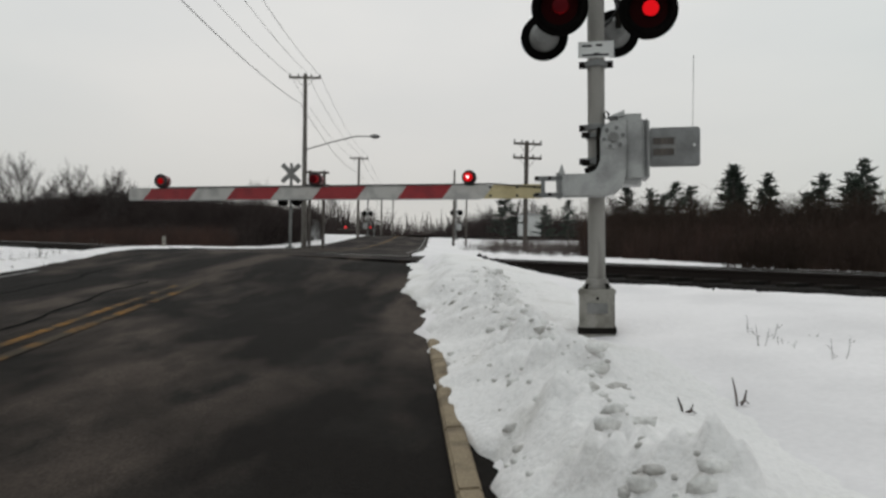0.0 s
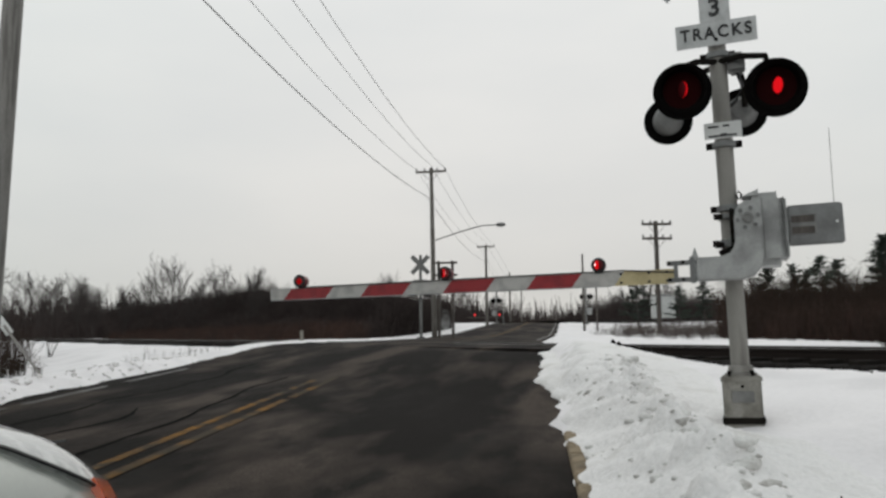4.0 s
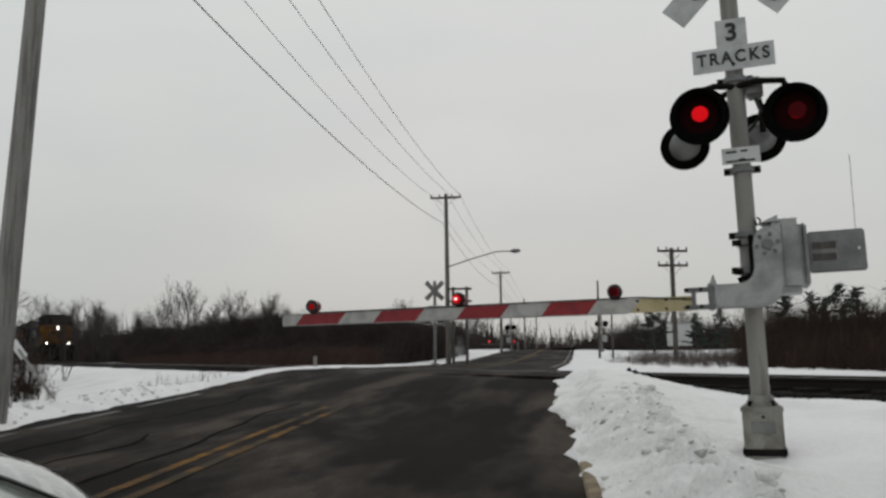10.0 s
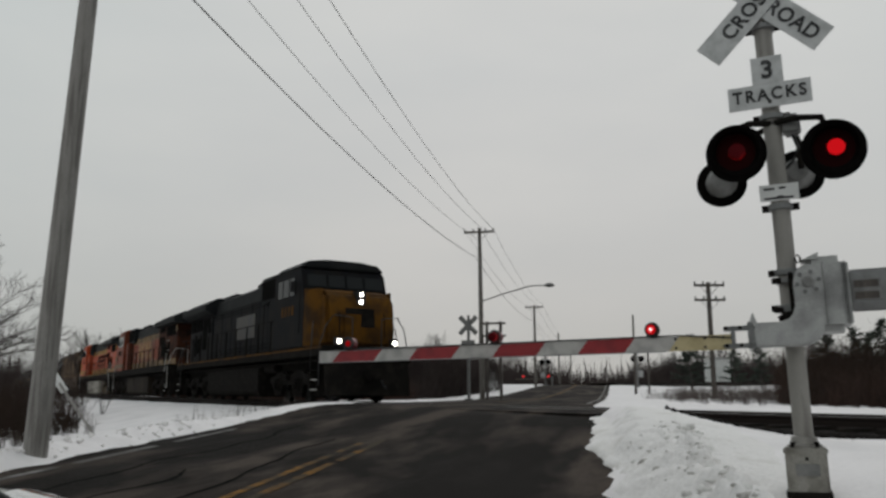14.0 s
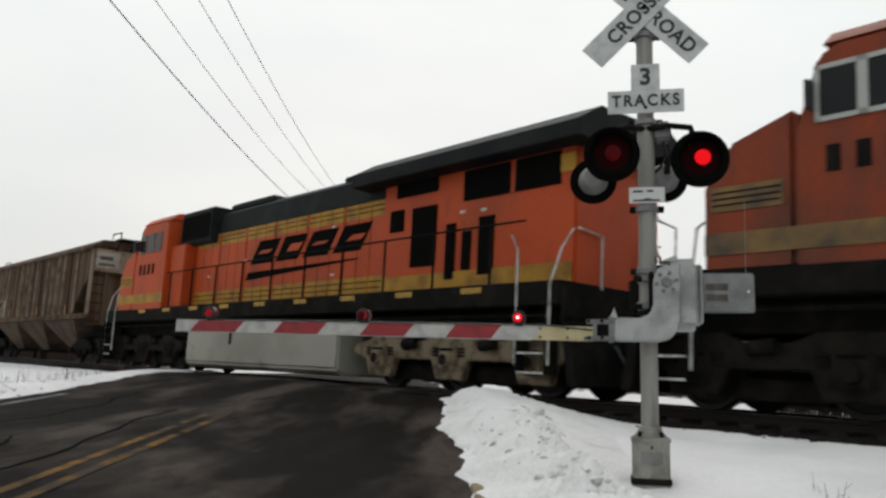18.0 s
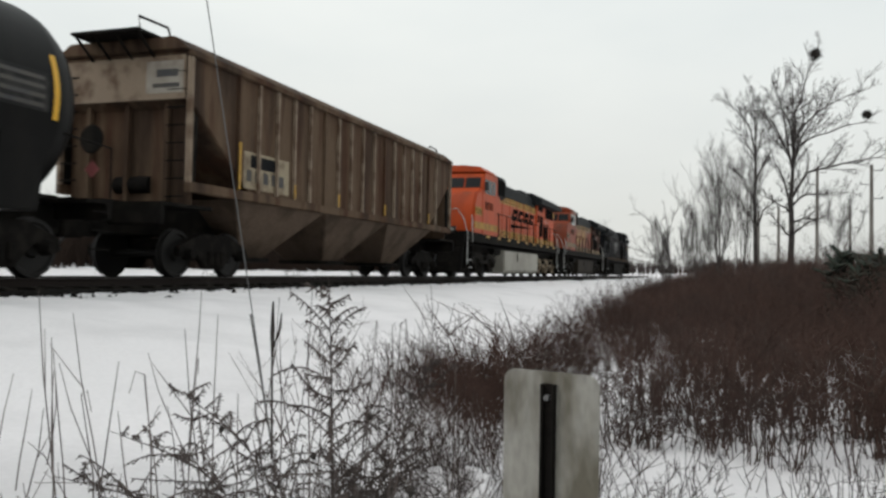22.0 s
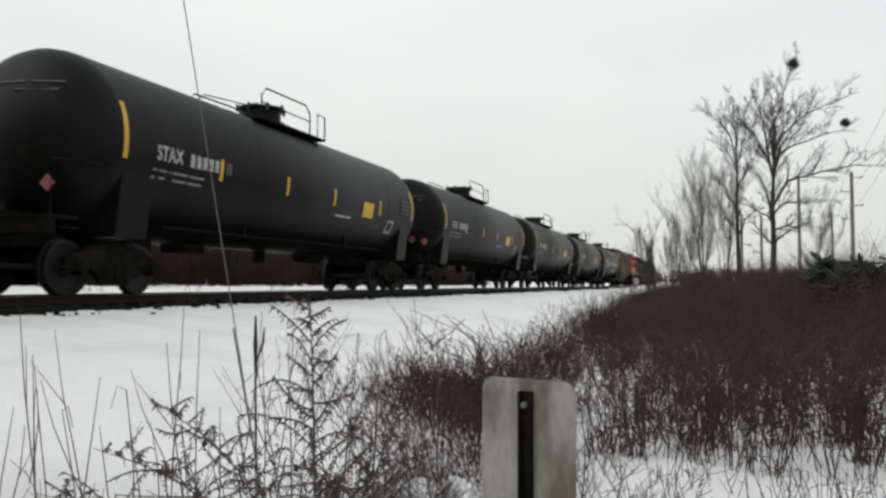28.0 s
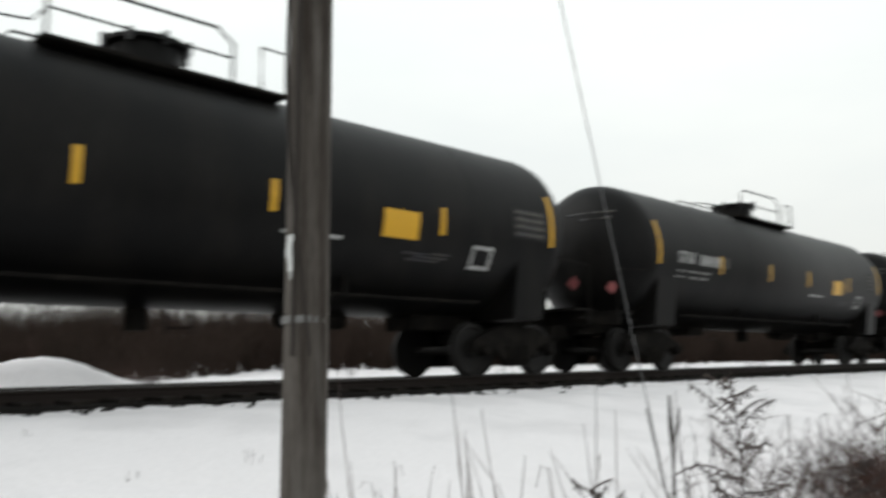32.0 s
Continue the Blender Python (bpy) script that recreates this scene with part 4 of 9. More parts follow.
def locomotive(label, hood, cab_side, roof, sill, band, rail_mat, letter, style, tank_mat, truck_mat):
    """A six-axle diesel. The cab stands at local +x."""
    L = thing("locomotive", label, "locomotive", group="locomotives")
    H = 10.0
    # frame and walkway
    part("side_sill", Geo().box(-H, H, -1.50, 1.50, 1.42, 1.80 if style != "blue" else 1.72), sill, L, bevel=0.02)
    part("underframe", Geo().box(-H + 0.6, H - 0.6, -1.0, 1.0, 1.0, 1.4), UNDER, L, bevel=0.02)
    for k in range(9):
        x = -8.28 + k * 1.85
        for s in (-1, 1):
            if style != "new":
                continue
            part("sill_reflector", Geo().box(x, x + 0.50, s * 1.502 - 0.006, s * 1.502 + 0.006, 1.66, 1.755), SILL_YELLOW, L)
    # engine hood with doors
    part("engine_hood", Geo().box(-4.85, 4.3, -1.02, 1.02, 1.72, 3.84), hood, L, bevel=0.03)
    part("hood_roof", Geo().prism([(-1.03, 3.82), (1.03, 3.82), (0.98, 4.34), (0.62, 4.55), (-0.62, 4.55), (-0.98, 4.34)], -5.6, 3.2, "x"), roof, L, bevel=0.02)
    for k in range(18):
        x = -4.83 + (k // 3) * 1.515 + (k % 3) * 0.475
        for s in (-1, 1):
            part("hood_door", Geo().box(x + 0.012, x + 0.463, s * 1.03 - 0.012, s * 1.03 + 0.012, 2.22, 3.47), hood, L)
            for z0, z1 in ((1.84, 2.21), (3.47, 3.80)):
                part("louvre_panel", Geo().box(x + 0.014, x + 0.461, s * 1.035 - 0.014, s * 1.035 + 0.014, z0, z1), band, L)
                for h in (0.36, 0.7):
                    z = z0 + (z1 - z0) * h
                    part("louvre_slot", Geo().box(x + 0.03, x + 0.445, s * 1.05 - 0.004, s * 1.05 + 0.004, z - 0.011, z + 0.011), DULL_BLACK, L)
            if k % 3 == 2 and style != "blue":
                part("door_post", Geo().box(x + 0.475, x + 0.515, s * 1.035 - 0.02, s * 1.035 + 0.02, 1.8, 3.8), OLD_GRIME if style == "old" else hood, L)
    if style != "blue":
        for s in (-1, 1):
            for x, z in ((1.1, 2.92), (-3.0, 3.38), (-3.05, 2.3), (-7.35, 3.2), (-7.9, 3.18), (3.2, 2.6)):
                part("small_label", Geo().box(x, x + 0.13, s * (1.045 if x > -4.8 else 1.112) - 0.006, s * (1.045 if x > -4.8 else 1.112) + 0.006, z, z + 0.05), RAIL_WHITE, L)
    # roof details: exhaust hump, fans, dynamic-brake box
    part("exhaust_hump", Geo().prism([(0.45, 4.5), (0.62, 4.70), (3.0, 4.70), (3.0, 4.5)], -0.7, 0.7, "y"), roof, L, bevel=0.05)
    part("engine_hatch", Geo().box(-5.6, -2.68, -0.7, 0.7, 4.5, 4.65), roof, L, bevel=0.04)
    part("brake_box", Geo().box(2.9, 5.0, -1.25, 1.25, 3.60, 4.58), roof, L, bevel=0.06)
    for s in (-1, 1):
        part("brake_grille", Geo().box(3.05, 4.85, s * 1.255 - 0.01, s * 1.255 + 0.01, 3.72, 4.42), DULL_BLACK, L)
    part("aux_cabinet", Geo().box(4.3, 5.3, -1.36, 1.36, 1.72, 3.62), cab_side, L, bevel=0.04)
    # radiator cab with overhanging wings
    wing = [(-1.52, 4.02), (-1.52, 4.28), (-0.95, 4.62), (0.95, 4.62), (1.52, 4.28), (1.52, 4.02), (1.05, 3.78 if style == "blue" else 4.0), (-1.05, 3.78 if style == "blue" else 4.0)]
    part("radiator_wing", Geo().prism(wing, {"blue": -9.4, "old": -10.9, "new": -10.3}[style], {"blue": -4.6, "old": -5.5, "new": -4.2}[style], "x"), roof, L, bevel=0.015)
    part("radiator_body", Geo().box(-9.1 if style == "blue" else -9.95, -4.85, -1.10, 1.10, 1.72, 3.84 if style == "blue" else 4.06), OLD_GRIME if style == "old" else hood, L, bevel=0.04)
    for s in (-1, 1):
        y = s * 1.11
        for x0, x1, z0, z1 in ((-9.05, -8.15, 3.22, 3.80), (-8.05, -7.45, 3.22, 3.80), (-7.35, -6.75, 3.22, 3.80), (-6.5, -5.25, 3.36, 3.76)) if style == "blue" else ((-9.62, -8.60, 3.42, 3.98), (-8.47, -7.30, 3.42, 3.98), (-6.56, -5.29, 3.72, 4.02)):
            part("radiator_screen", Geo().box(x0, x1, y - 0.015, y + 0.015, z0, z1), DULL_BLACK, L)
        for x0, x1, z0, z1 in ((-6.56, -5.82, 2.29, 3.46), (-5.55, -5.11, 3.04, 3.48), (-7.12, -6.85, 1.99, 3.04), (-7.54, -7.30, 2.15, 2.86), (-8.12, -7.73, 2.03, 3.08)):
            part("equipment_door", Geo().box(x0, x1, y - 0.012 * 1.6, y + 0.02, z0, z1), DULL_BLACK, L, bevel=0.008)
    # cab, windows, nose
    back = 0.0 if style == "blue" else 0.62
    cab_poly = [(5.3, 1.72), (8.35 - back, 1.72), (8.35 - back, 3.35), (8.05 - back, 4.28), (7.8 - back, 4.42), (5.3, 4.42)]
    part("cab", Geo().prism(cab_poly, -1.5, 1.5, "y"), cab_side, L, bevel=0.05)
    part("cab_roof", Geo().prism([(-1.5, 4.40), (-1.25, 4.62), (-0.6, 4.70), (0.6, 4.70), (1.25, 4.62), (1.5, 4.40)], 5.25, 8.0 - back, "x"), roof if style == "blue" else cab_side, L, bevel=0.03)
    for s in (-1, 1):
        for x0, x1 in ((5.75, 6.2), (6.3, 6.85), (6.95, 7.4)):
            w = part("side_window", Geo().box(x0, x1, s * 1.505 - 0.012, s * 1.505 + 0.012, 3.50, 4.10), GLASS_DARK, L)
            if style == "old":
                part("window_frame", Geo().box(x0 - 0.05, x1 + 0.05, s * 1.515 - 0.012, s * 1.515 + 0.012, 4.09, 4.15).box(x0 - 0.05, x1 + 0.05, s * 1.515 - 0.012, s * 1.515 + 0.012, 3.45, 3.51)
                     .box(x0 - 0.05, x0 + 0.01, s * 1.515 - 0.012, s * 1.515 + 0.012, 3.45, 4.15).box(x1 - 0.01, x1 + 0.05, s * 1.515 - 0.012, s * 1.515 + 0.012, 3.45, 4.15), LAMP_DULL, w)
        if style == "blue":
            part("cab_door", Geo().box(7.55, 7.95, s * 1.505 - 0.012, s * 1.505 + 0.012, 2.2, 3.9), cab_side, L, bevel=0.01)
        part("mirror", Geo().box(7.45, 7.5, s * 1.6 - 0.09, s * 1.6 + 0.09, 3.6, 3.95), BLACK, L)
    w0 = 3.74 if style == "blue" else 3.47
    for y0, y1 in ((-1.35, -0.7), (-0.62, -0.04), (0.04, 0.62), (0.7, 1.35)):
        g = Geo()
        g.add([(a - back, b, c) for a, b, c in ((8.345 - 0.32 * (w0 - 3.47), y0, w0), (8.345 - 0.32 * (w0 - 3.47), y1, w0), (8.125, y1, 4.15), (8.125, y0, 4.15), (8.30 - 0.32 * (w0 - 3.47), y0, w0 - 0.02), (8.30 - 0.32 * (w0 - 3.47), y1, w0 - 0.02), (8.08, y1, 4.12), (8.08, y0, 4.12))],
              [(0, 1, 2, 3), (7, 6, 5, 4), (0, 4, 5, 1), (1, 5, 6, 2), (2, 6, 7, 3), (3, 7, 4, 0)])
        part("windscreen", g, GLASS_DARK, L)
    nose = [(8.3, 1.72), (9.50, 1.72), (9.58, 2.3), (9.46, 3.2), (9.25, 3.46), (8.2, 3.68)]
    ncol = NOSE_YELLOW if style == "blue" else cab_side
    if style == "blue":
        part("nose", Geo().prism(nose, -1.20, 1.20, "y"), ncol, L, bevel=0.12)
        for s in (-1, 1):
            part("nose_cheek", Geo().prism([(8.3, s * 1.19), (8.3, s * 1.49), (8.62, s * 1.47), (9.2, s * 1.19)], 1.74, 3.58, "z"), ncol, L, bevel=0.03)
            part("grab_iron", Geo().tube([(9.56, s * 0.78, 2.0), (9.64, s * 0.78, 2.05), (9.60, s * 0.78, 2.75), (9.52, s * 0.78, 2.8)], 0.018, 6), UNDER, L)
        # darker flat panel on the nose front
        part("nose_shade", Geo().prism([(9.585, 2.35), (9.60, 2.35), (9.53, 2.95), (9.515, 2.95)], -0.55, 0.45, "y"), UNDER, L, "dark panel on the nose front")
    else:
        part("nose", Geo().prism([(7.7, 1.72), (8.93, 1.72), (8.95, 2.85), (8.62, 3.40), (7.7, 3.72)], -1.5, 1.5, "y"), ncol, L, bevel=0.07)
    if style == "blue":
        part("cab_front", Geo().box(8.30, 8.385, -1.49, 1.49, 1.75, 3.62), ncol, L, bevel=0.015)
    part("nose_door", Geo().box(9.5 - back * 1.05, 9.60 - back, -0.62, -0.02, 1.85, 2.75), ncol, L, bevel=0.02)
    # headlights high on the cab front, number boards, ditch lights
    lamp = HEADLIGHT if style == "blue" else LAMP_DULL
    hz = 0.16 if style == "blue" else 0.0
    head = part("headlight_housing", Geo().box(9.12 - back, 9.50 - back, -0.16, 0.16, 2.88 + hz, 3.36 + hz), BLACK, L, bevel=0.03)
    for z in (3.0 + hz, 3.24 + hz):
        part("headlight", Geo().turn(pose(9.5 - back, 0, z, 0, 90, 0), [(0.062, -0.02), (0.062, 0.01), (0.03, 0.025)], 14), lamp, head)
    for s in (-1, 1):
        part("number_board", Geo().box(8.36 - back, 8.42 - back, s * 1.05 - 0.3, s * 1.05 + 0.3, 3.05, 3.3), BLACK, L, bevel=0.01)
        d = part("ditch_light_bracket", Geo().box(9.85, 10.05, s * 0.95 - 0.11, s * 0.95 + 0.11, 1.72, 1.98), BLACK, L, bevel=0.02)
        part("ditch_light", Geo().turn(pose(10.06, s * 0.95, 1.85, 0, 90, 0), [(0.062, -0.02), (0.062, 0.01), (0.03, 0.02)], 14), lamp, d)
    # ends: platforms, pilots, steps, handrails
    for d in (-1, 1):
        x = d * H
        part("end_platform", Geo().box(min(x, x + d * 0.12), max(x, x + d * 0.12), -1.48, 1.48, 1.2, 1.72), UNDER, L, bevel=0.02)
        part("pilot", Geo().prism([(x - d * 0.1, 1.3), (x + d * 0.08, 1.3), (x + d * 0.3, 0.2), (x + d * 0.1, 0.2)], -1.4, 1.4, "y"), UNDER, L, bevel=0.02)
        steps(L, x - d * 0.55, d, UNDER)
        coupler(L, d * LOCO_L / 2 - (0.9 if style == "blue" and d < 0 else 0.0), d)
        for s in (-1, 1):
            rail_bar(L, [(x - d * 0.9, s * 1.5, 0.5), (x - d * 0.9, s * 1.5, 1.7), (x - d * 0.95, s * 1.46, 2.35), (x - d * 1.25, s * 1.30, 2.62)], rail_mat)
            rail_bar(L, [(x - d * 0.2, s * 1.5, 0.5), (x - d * 0.2, s * 1.5, 1.75), (x - d * 0.12, s * 1.35, 2.3), (x - d * 0.1, s * 1.1, 2.66)], rail_mat)
            rail_bar(L, [(x, s * 0.5, 1.7), (x, s * 0.5, 2.6), (x, s * 1.1, 2.66)], rail_mat)
    for s in (-1, 1):
        y = s * 1.46
        rail_bar(L, [(-9.2, y, 2.80), (5.2, y, 2.80)], UNDER, 0.02)
        for k in range(10):
            x = -8.42 + k * 1.48
            part("stanchion", Geo().tube([(x, y, 1.72), (x, y, 2.80)], 0.026, 6), UNDER, L)
    # fuel tank, air tanks, trucks
    tankp = [(-1.40, 0.26), (-1.40, 1.22), (1.40, 1.22), (1.40, 0.26), (1.22, 0.14), (-1.22, 0.14)]
    ft = part("fuel_tank", Geo().prism(tankp, -3.95, 3.5, "x"), tank_mat, L, bevel=0.05)
    for s in (-1, 1):
        part("fuel_gauge", Geo().box(0.84, 0.96, s * 1.405 - 0.01, s * 1.405 + 0.01, 0.75, 1.15), UNDER, ft)
        part("air_tank", Geo().tube([(3.7, s * 1.12, 1.14), (4.9, s * 1.12, 1.14)], 0.17, 12), UNDER, L)
        part("pipe_run", Geo().tube([(-9.0, s * 1.3, 1.28), (9.0, s * 1.3, 1.28)], 0.035, 6), UNDER, L)
    for x in (-7.2, 7.2):
        # the new unit's cab-end truck takes the darker truck colour
        loco_truck(L, x, TRUCK_BROWN if style == "new" and x > 0 else truck_mat)
    # the owner's mark: plain slanted blocks and a tapering wedge
    for s in (-1, 1):
        y = s * 1.05
        z0, z1, x_first, step, wide, sl = (2.80, 3.38, -0.86, 1.27, 1.06, 0.42) if style == "new" else (2.32, 3.44, -2.0, 1.16, 0.95, 0.0)
        for i in range(4 if style != "blue" else 0):
            x0 = (x_first + i * step) if s < 0 else (-x_first - i * step)
            w_, l_ = -s * wide, -s * sl
            poly = [(x0, z0), (x0 + w_, z0), (x0 + w_ + l_, z1), (x0 + l_, z1)]
            mk = part("owner_mark", Geo().prism(poly, min(y, y + s * 0.006), max(y, y + s * 0.006), "y"), letter, L)
            cx, cz = sum(p[0] for p in poly) / 4, (z0 + z1) / 2
            for k in ((0.0, 0.16)[i % 2],):
                ins = [(cx + (p[0] - cx) * 0.5 - s * k, cz + (p[1] - cz) * (0.14, 0.3, 0.12, 0.2)[i]) for p in poly]
                part("mark_gap", Geo().prism(ins, min(y + s * 0.006, y + s * 0.010), max(y + s * 0.006, y + s * 0.010), "y"), hood, mk)
        if style == "new":
            w = [(-0.95, 2.60), (3.96, 2.635), (3.96, 2.61), (-1.06, 2.40)] if s < 0 else [(0.95, 2.60), (-3.96, 2.635), (-3.96, 2.61), (1.06, 2.40)]
            part("wedge_stripe", Geo().prism(w, min(y, y + s * 0.006), max(y, y + s * 0.006), "y"), letter, L)
        if style == "blue":
            part("faded_panel", Geo().box(-1.0, 1.6, min(y, y + s * 0.008), max(y, y + s * 0.008), 2.45, 3.4), FADED, L)
        for i in range(4):
            x = 6.15 + i * 0.34
            part("road_number_bar", Geo().box(x, x + 0.16, s * 1.505 - 0.008, s * 1.505 + 0.008, 2.84, 3.16), NOSE_YELLOW if style == "blue" else UNDER, L)
        if style != "blue":
            part("lower_stripe", Geo().box(5.3, 8.90, s * 1.508 - 0.008, s * 1.508 + 0.008, 1.96, 2.24), band, L)
            part("nose_panel", Geo().box(7.85, 8.82, s * 1.508 - 0.008, s * 1.508 + 0.008, 2.52, 2.84), band, L)
            for zz in (2.60, 2.68, 2.76):
                part("panel_line", Geo().box(7.88, 8.79, s * 1.518 - 0.003, s * 1.518 + 0.003, zz - 0.012, zz + 0.012), UNDER, L)
            part("corner_band", Geo().box(-9.93, -9.42, s * 1.115 - 0.008, s * 1.115 + 0.008, 3.60, 3.9), band, L)
            part("sill_stripe", Geo().box(-9.9, -4.9, s * 1.115 - 0.008, s * 1.115 + 0.008, 1.82, 2.14), band, L)
        else:
            part("sill_stripe", Geo().box(-H, H, s * 1.505 - 0.005, s * 1.505 + 0.005, 1.64, 1.70), NOSE_YELLOW, L)
    return L


def tank_car(strips=(-7.05, -4.2, -1.45, 1.5, 4.6, 7.05), panel=2.9):
    """A black tank car with a manway, platform, railings, ladders, trucks and reflectors."""
    T = thing("tank_car", "glossy black tank car with yellow reflective strips and railed platform", "tank car", group="tank cars")
    R, Z, half = 1.60, 2.62, 7.15
    ZM = Z + 0.18
    g = Geo()
    prof = []
    for i in range(9):
        a = math.pi / 2 * i / 8
        prof.append((max(0.02, R * math.sin(a)), -half - 0.95 * math.cos(a)))
    prof += [(R, -half + 0.02), (R, -2.4), (R + 0.004, -2.38), (R + 0.004, 2.38), (R, 2.4), (R, half - 0.02)]
    for i in range(9):
        a = math.pi / 2 * (1 - i / 8)
        prof.append((max(0.02, R * math.sin(a)), half + 0.95 * math.cos(a)))
    g.turn(pose(0, 0, Z, 0, 90, 0), prof, 48)
    shell = part("tank_shell", g, TANK_BLACK, T)
    for x in (-5.0, -2.4, 2.4, 5.0):
        part("weld_band", Geo().turn(pose(x, 0, Z, 0, 90, 0), [(R, -0.012), (R + 0.003, -0.008), (R + 0.003, 0.008), (R, 0.012)], 48), TANK_BLACK, shell)
    # manway, fittings, platform and railings
    man = part("manway", Geo().turn(pose(0, 0, Z + R - 0.15, 0, 0, 0), [(0.62, 0), (0.62, 0.22), (0.5, 0.26), (0.5, 0.52), (0.60, 0.54), (0.60, 0.60), (0.1, 0.66)], 24), TANK_BLACK, T)
    for k in range(8):
        a = k * math.tau / 8
        part("eye_bolt", Geo().box(0.6 * math.cos(a) - 0.03, 0.6 * math.cos(a) + 0.03, 0.6 * math.sin(a) - 0.03, 0.6 * math.sin(a) + 0.03, Z + R + 0.32, Z + R + 0.5), BLACK, man)
    for s in (-1, 1):
        part("platform", Geo().box(-1.7, 1.7, min(s * 0.62, s * 1.0), max(s * 0.62, s * 1.0), Z + R - 0.16, Z + R - 0.11), UNDER, T)
        pts = [(-1.65, s * 0.98, Z + R - 0.12), (-1.65, s * 0.98, Z + R + 0.40), (-1.45, s * 0.98, Z + R + 0.58), (0.55, s * 0.98, Z + R + 0.60), (0.8, s * 0.98, Z + R + 0.42), (0.8, s * 0.98, Z + R - 0.12)]
        rail_bar(T, pts, TANK_BLACK, 0.022, "platform_railing")
        rail_bar(T, [(1.25, s * 0.98, Z + R - 0.12), (1.25, s * 0.98, Z + R + 0.50), (1.68, s * 0.98, Z + R + 0.50), (1.68, s * 0.98, Z + R - 0.12)], TANK_BLACK, 0.022, "platform_railing")
        rail_bar(T, [(-1.65, s * 0.98, Z + R + 0.22), (0.8, s * 0.98, Z + R + 0.22)], TANK_BLACK, 0.016, "platform_railing")
        part("top_grab", Geo().tube([(-3.2, s * 0.35, Z + R - 0.03), (-3.1, s * 0.4, Z + R + 0.10), (-1.7, s * 0.6, Z + R + 0.16), (-1.65, s * 0.9, Z + R + 0.2)], 0.016, 5), TANK_BLACK, T)
        for k in (-0.22, 0.22) if s > 0 else ():
            rail_bar(T, [(1.46 + k, s * 1.02, Z + R - 0.1), (1.46 + k, s * 1.5, Z + 0.85), (1.46 + k, s * 1.67, Z), (1.46 + k, s * 1.66, 0.75)], TANK_BLACK, 0.018, "ladder_rail")
        for h in range(9) if s > 0 else ():
            z = 0.85 + h * 0.31
            rail_bar(T, [(1.24, s * 1.66, z), (1.68, s * 1.66, z)], TANK_BLACK, 0.014, "ladder_rung")
    # underframe stubs, bolsters, running pipes, bottom outlet
    for d in (-1, 1):
        part("stub_sill", Geo().box(min(d * 4.7, d * 8.45), max(d * 4.7, d * 8.45), -0.35, 0.35, 0.8, 1.35), UNDER, T, bevel=0.02)
        part("bolster", Geo().prism([(-1.50, 2.1), (-1.36, 0.98), (1.36, 0.98), (1.50, 2.1), (0.9, 1.35), (-0.9, 1.35)], d * 6.6 - 0.42, d * 6.6 + 0.42, "x"), TANK_BLACK, T, bevel=0.02)
        part("end_sill", Geo().box(min(d * 8.35, d * 8.5), max(d * 8.35, d * 8.5), -1.4, 1.4, 0.95, 1.2), UNDER, T, bevel=0.02)
        part("end_platform", Geo().box(min(d * 7.9, d * 8.5), max(d * 7.9, d * 8.5), -1.4, 1.4, 1.2, 1.25), UNDER, T)
        freight_truck(T, d * 6.6)
        coupler(T, d * TANK_L / 2, d)
        for i, (ya, yb) in enumerate(((-0.95, -0.45), (-0.35, 0.15), (-0.9, -0.2))):
            hx0 = half + 0.95 * math.sqrt(max(0.0, 1 - ((3.45 - 0.14 * (i // 2) - Z) ** 2 + ya * ya) / R ** 2))
            hx1 = half + 0.95 * math.sqrt(max(0.0, 1 - ((3.45 - 0.14 * (i // 2) - Z) ** 2 + yb * yb) / R ** 2))
            part("end_stencil", Geo().tube([(d * (hx0 + 0.002), ya, 3.45 - 0.14 * (i // 2)), (d * (hx1 + 0.002), yb, 3.45 - 0.14 * (i // 2))], 0.03, 4), FADED, T)
        part("hand_brake", Geo().turn(pose(d * 8.3, 0.7, 2.2, 0, 90, 0), [(0.26, -0.02), (0.28, 0), (0.26, 0.02), (0.22, 0.02), (0.05, 0.06)], 18), UNDER, T)
        part("brake_mast", Geo().box(min(d * 8.2, d * 8.3), max(d * 8.2, d * 8.3), 0.62, 0.78, 1.2, 2.3), UNDER, T)
        for s in (-1, 1):
            rail_bar(T, [(d * 8.45, s * 1.38, 1.2), (d * 8.45, s * 1.38, 2.1), (d * 7.3, s * 1.5, 2.15)], UNDER, 0.018, "end_railing")
            part("placard", Geo().slab(pose(d * 8.28, s * 1.15, 1.75, 0, 90, 0) @ pose(0, 0, 0, 0, 0, 45), 0.2, 0.2, 0.01), PLACARD_RED, T)
            for i in range(3):
                part("sill_step", Geo().box(d * 8.15 - 0.2, d * 8.15 + 0.2, s * 1.45 - 0.04, s * 1.45 + 0.04, 0.45 + i * 0.3, 0.47 + i * 0.3), UNDER, T)
    for s in (-1, 1):
        part("running_pipe", Geo().tube([(-5.5, s * 1.15, 1.25), (5.5, s * 1.15, 1.25)], 0.03, 6), UNDER, T)
        for k in (-2.6, 2.6):
            part("pipe_hanger", Geo().box(k - 0.03, k + 0.03, s * 1.15 - 0.03, s * 1.15 + 0.03, 1.2, 1.75), UNDER, T)
    part("bottom_outlet", Geo().turn(pose(0, 0, 0.72, 0, 0, 0), [(0.16, 0), (0.16, 0.3), (0.32, 0.42), (0.32, 0.62)], 14), UNDER, T)
    part("brake_rig", Geo().box(-3.6, -2.8, -0.3, 0.3, 0.85, 1.35), UNDER, T, bevel=0.03)
    part("air_reservoir", Geo().tube([(2.3, 0.1, 1.0), (3.5, 0.1, 1.0)], 0.2, 12), UNDER, T)

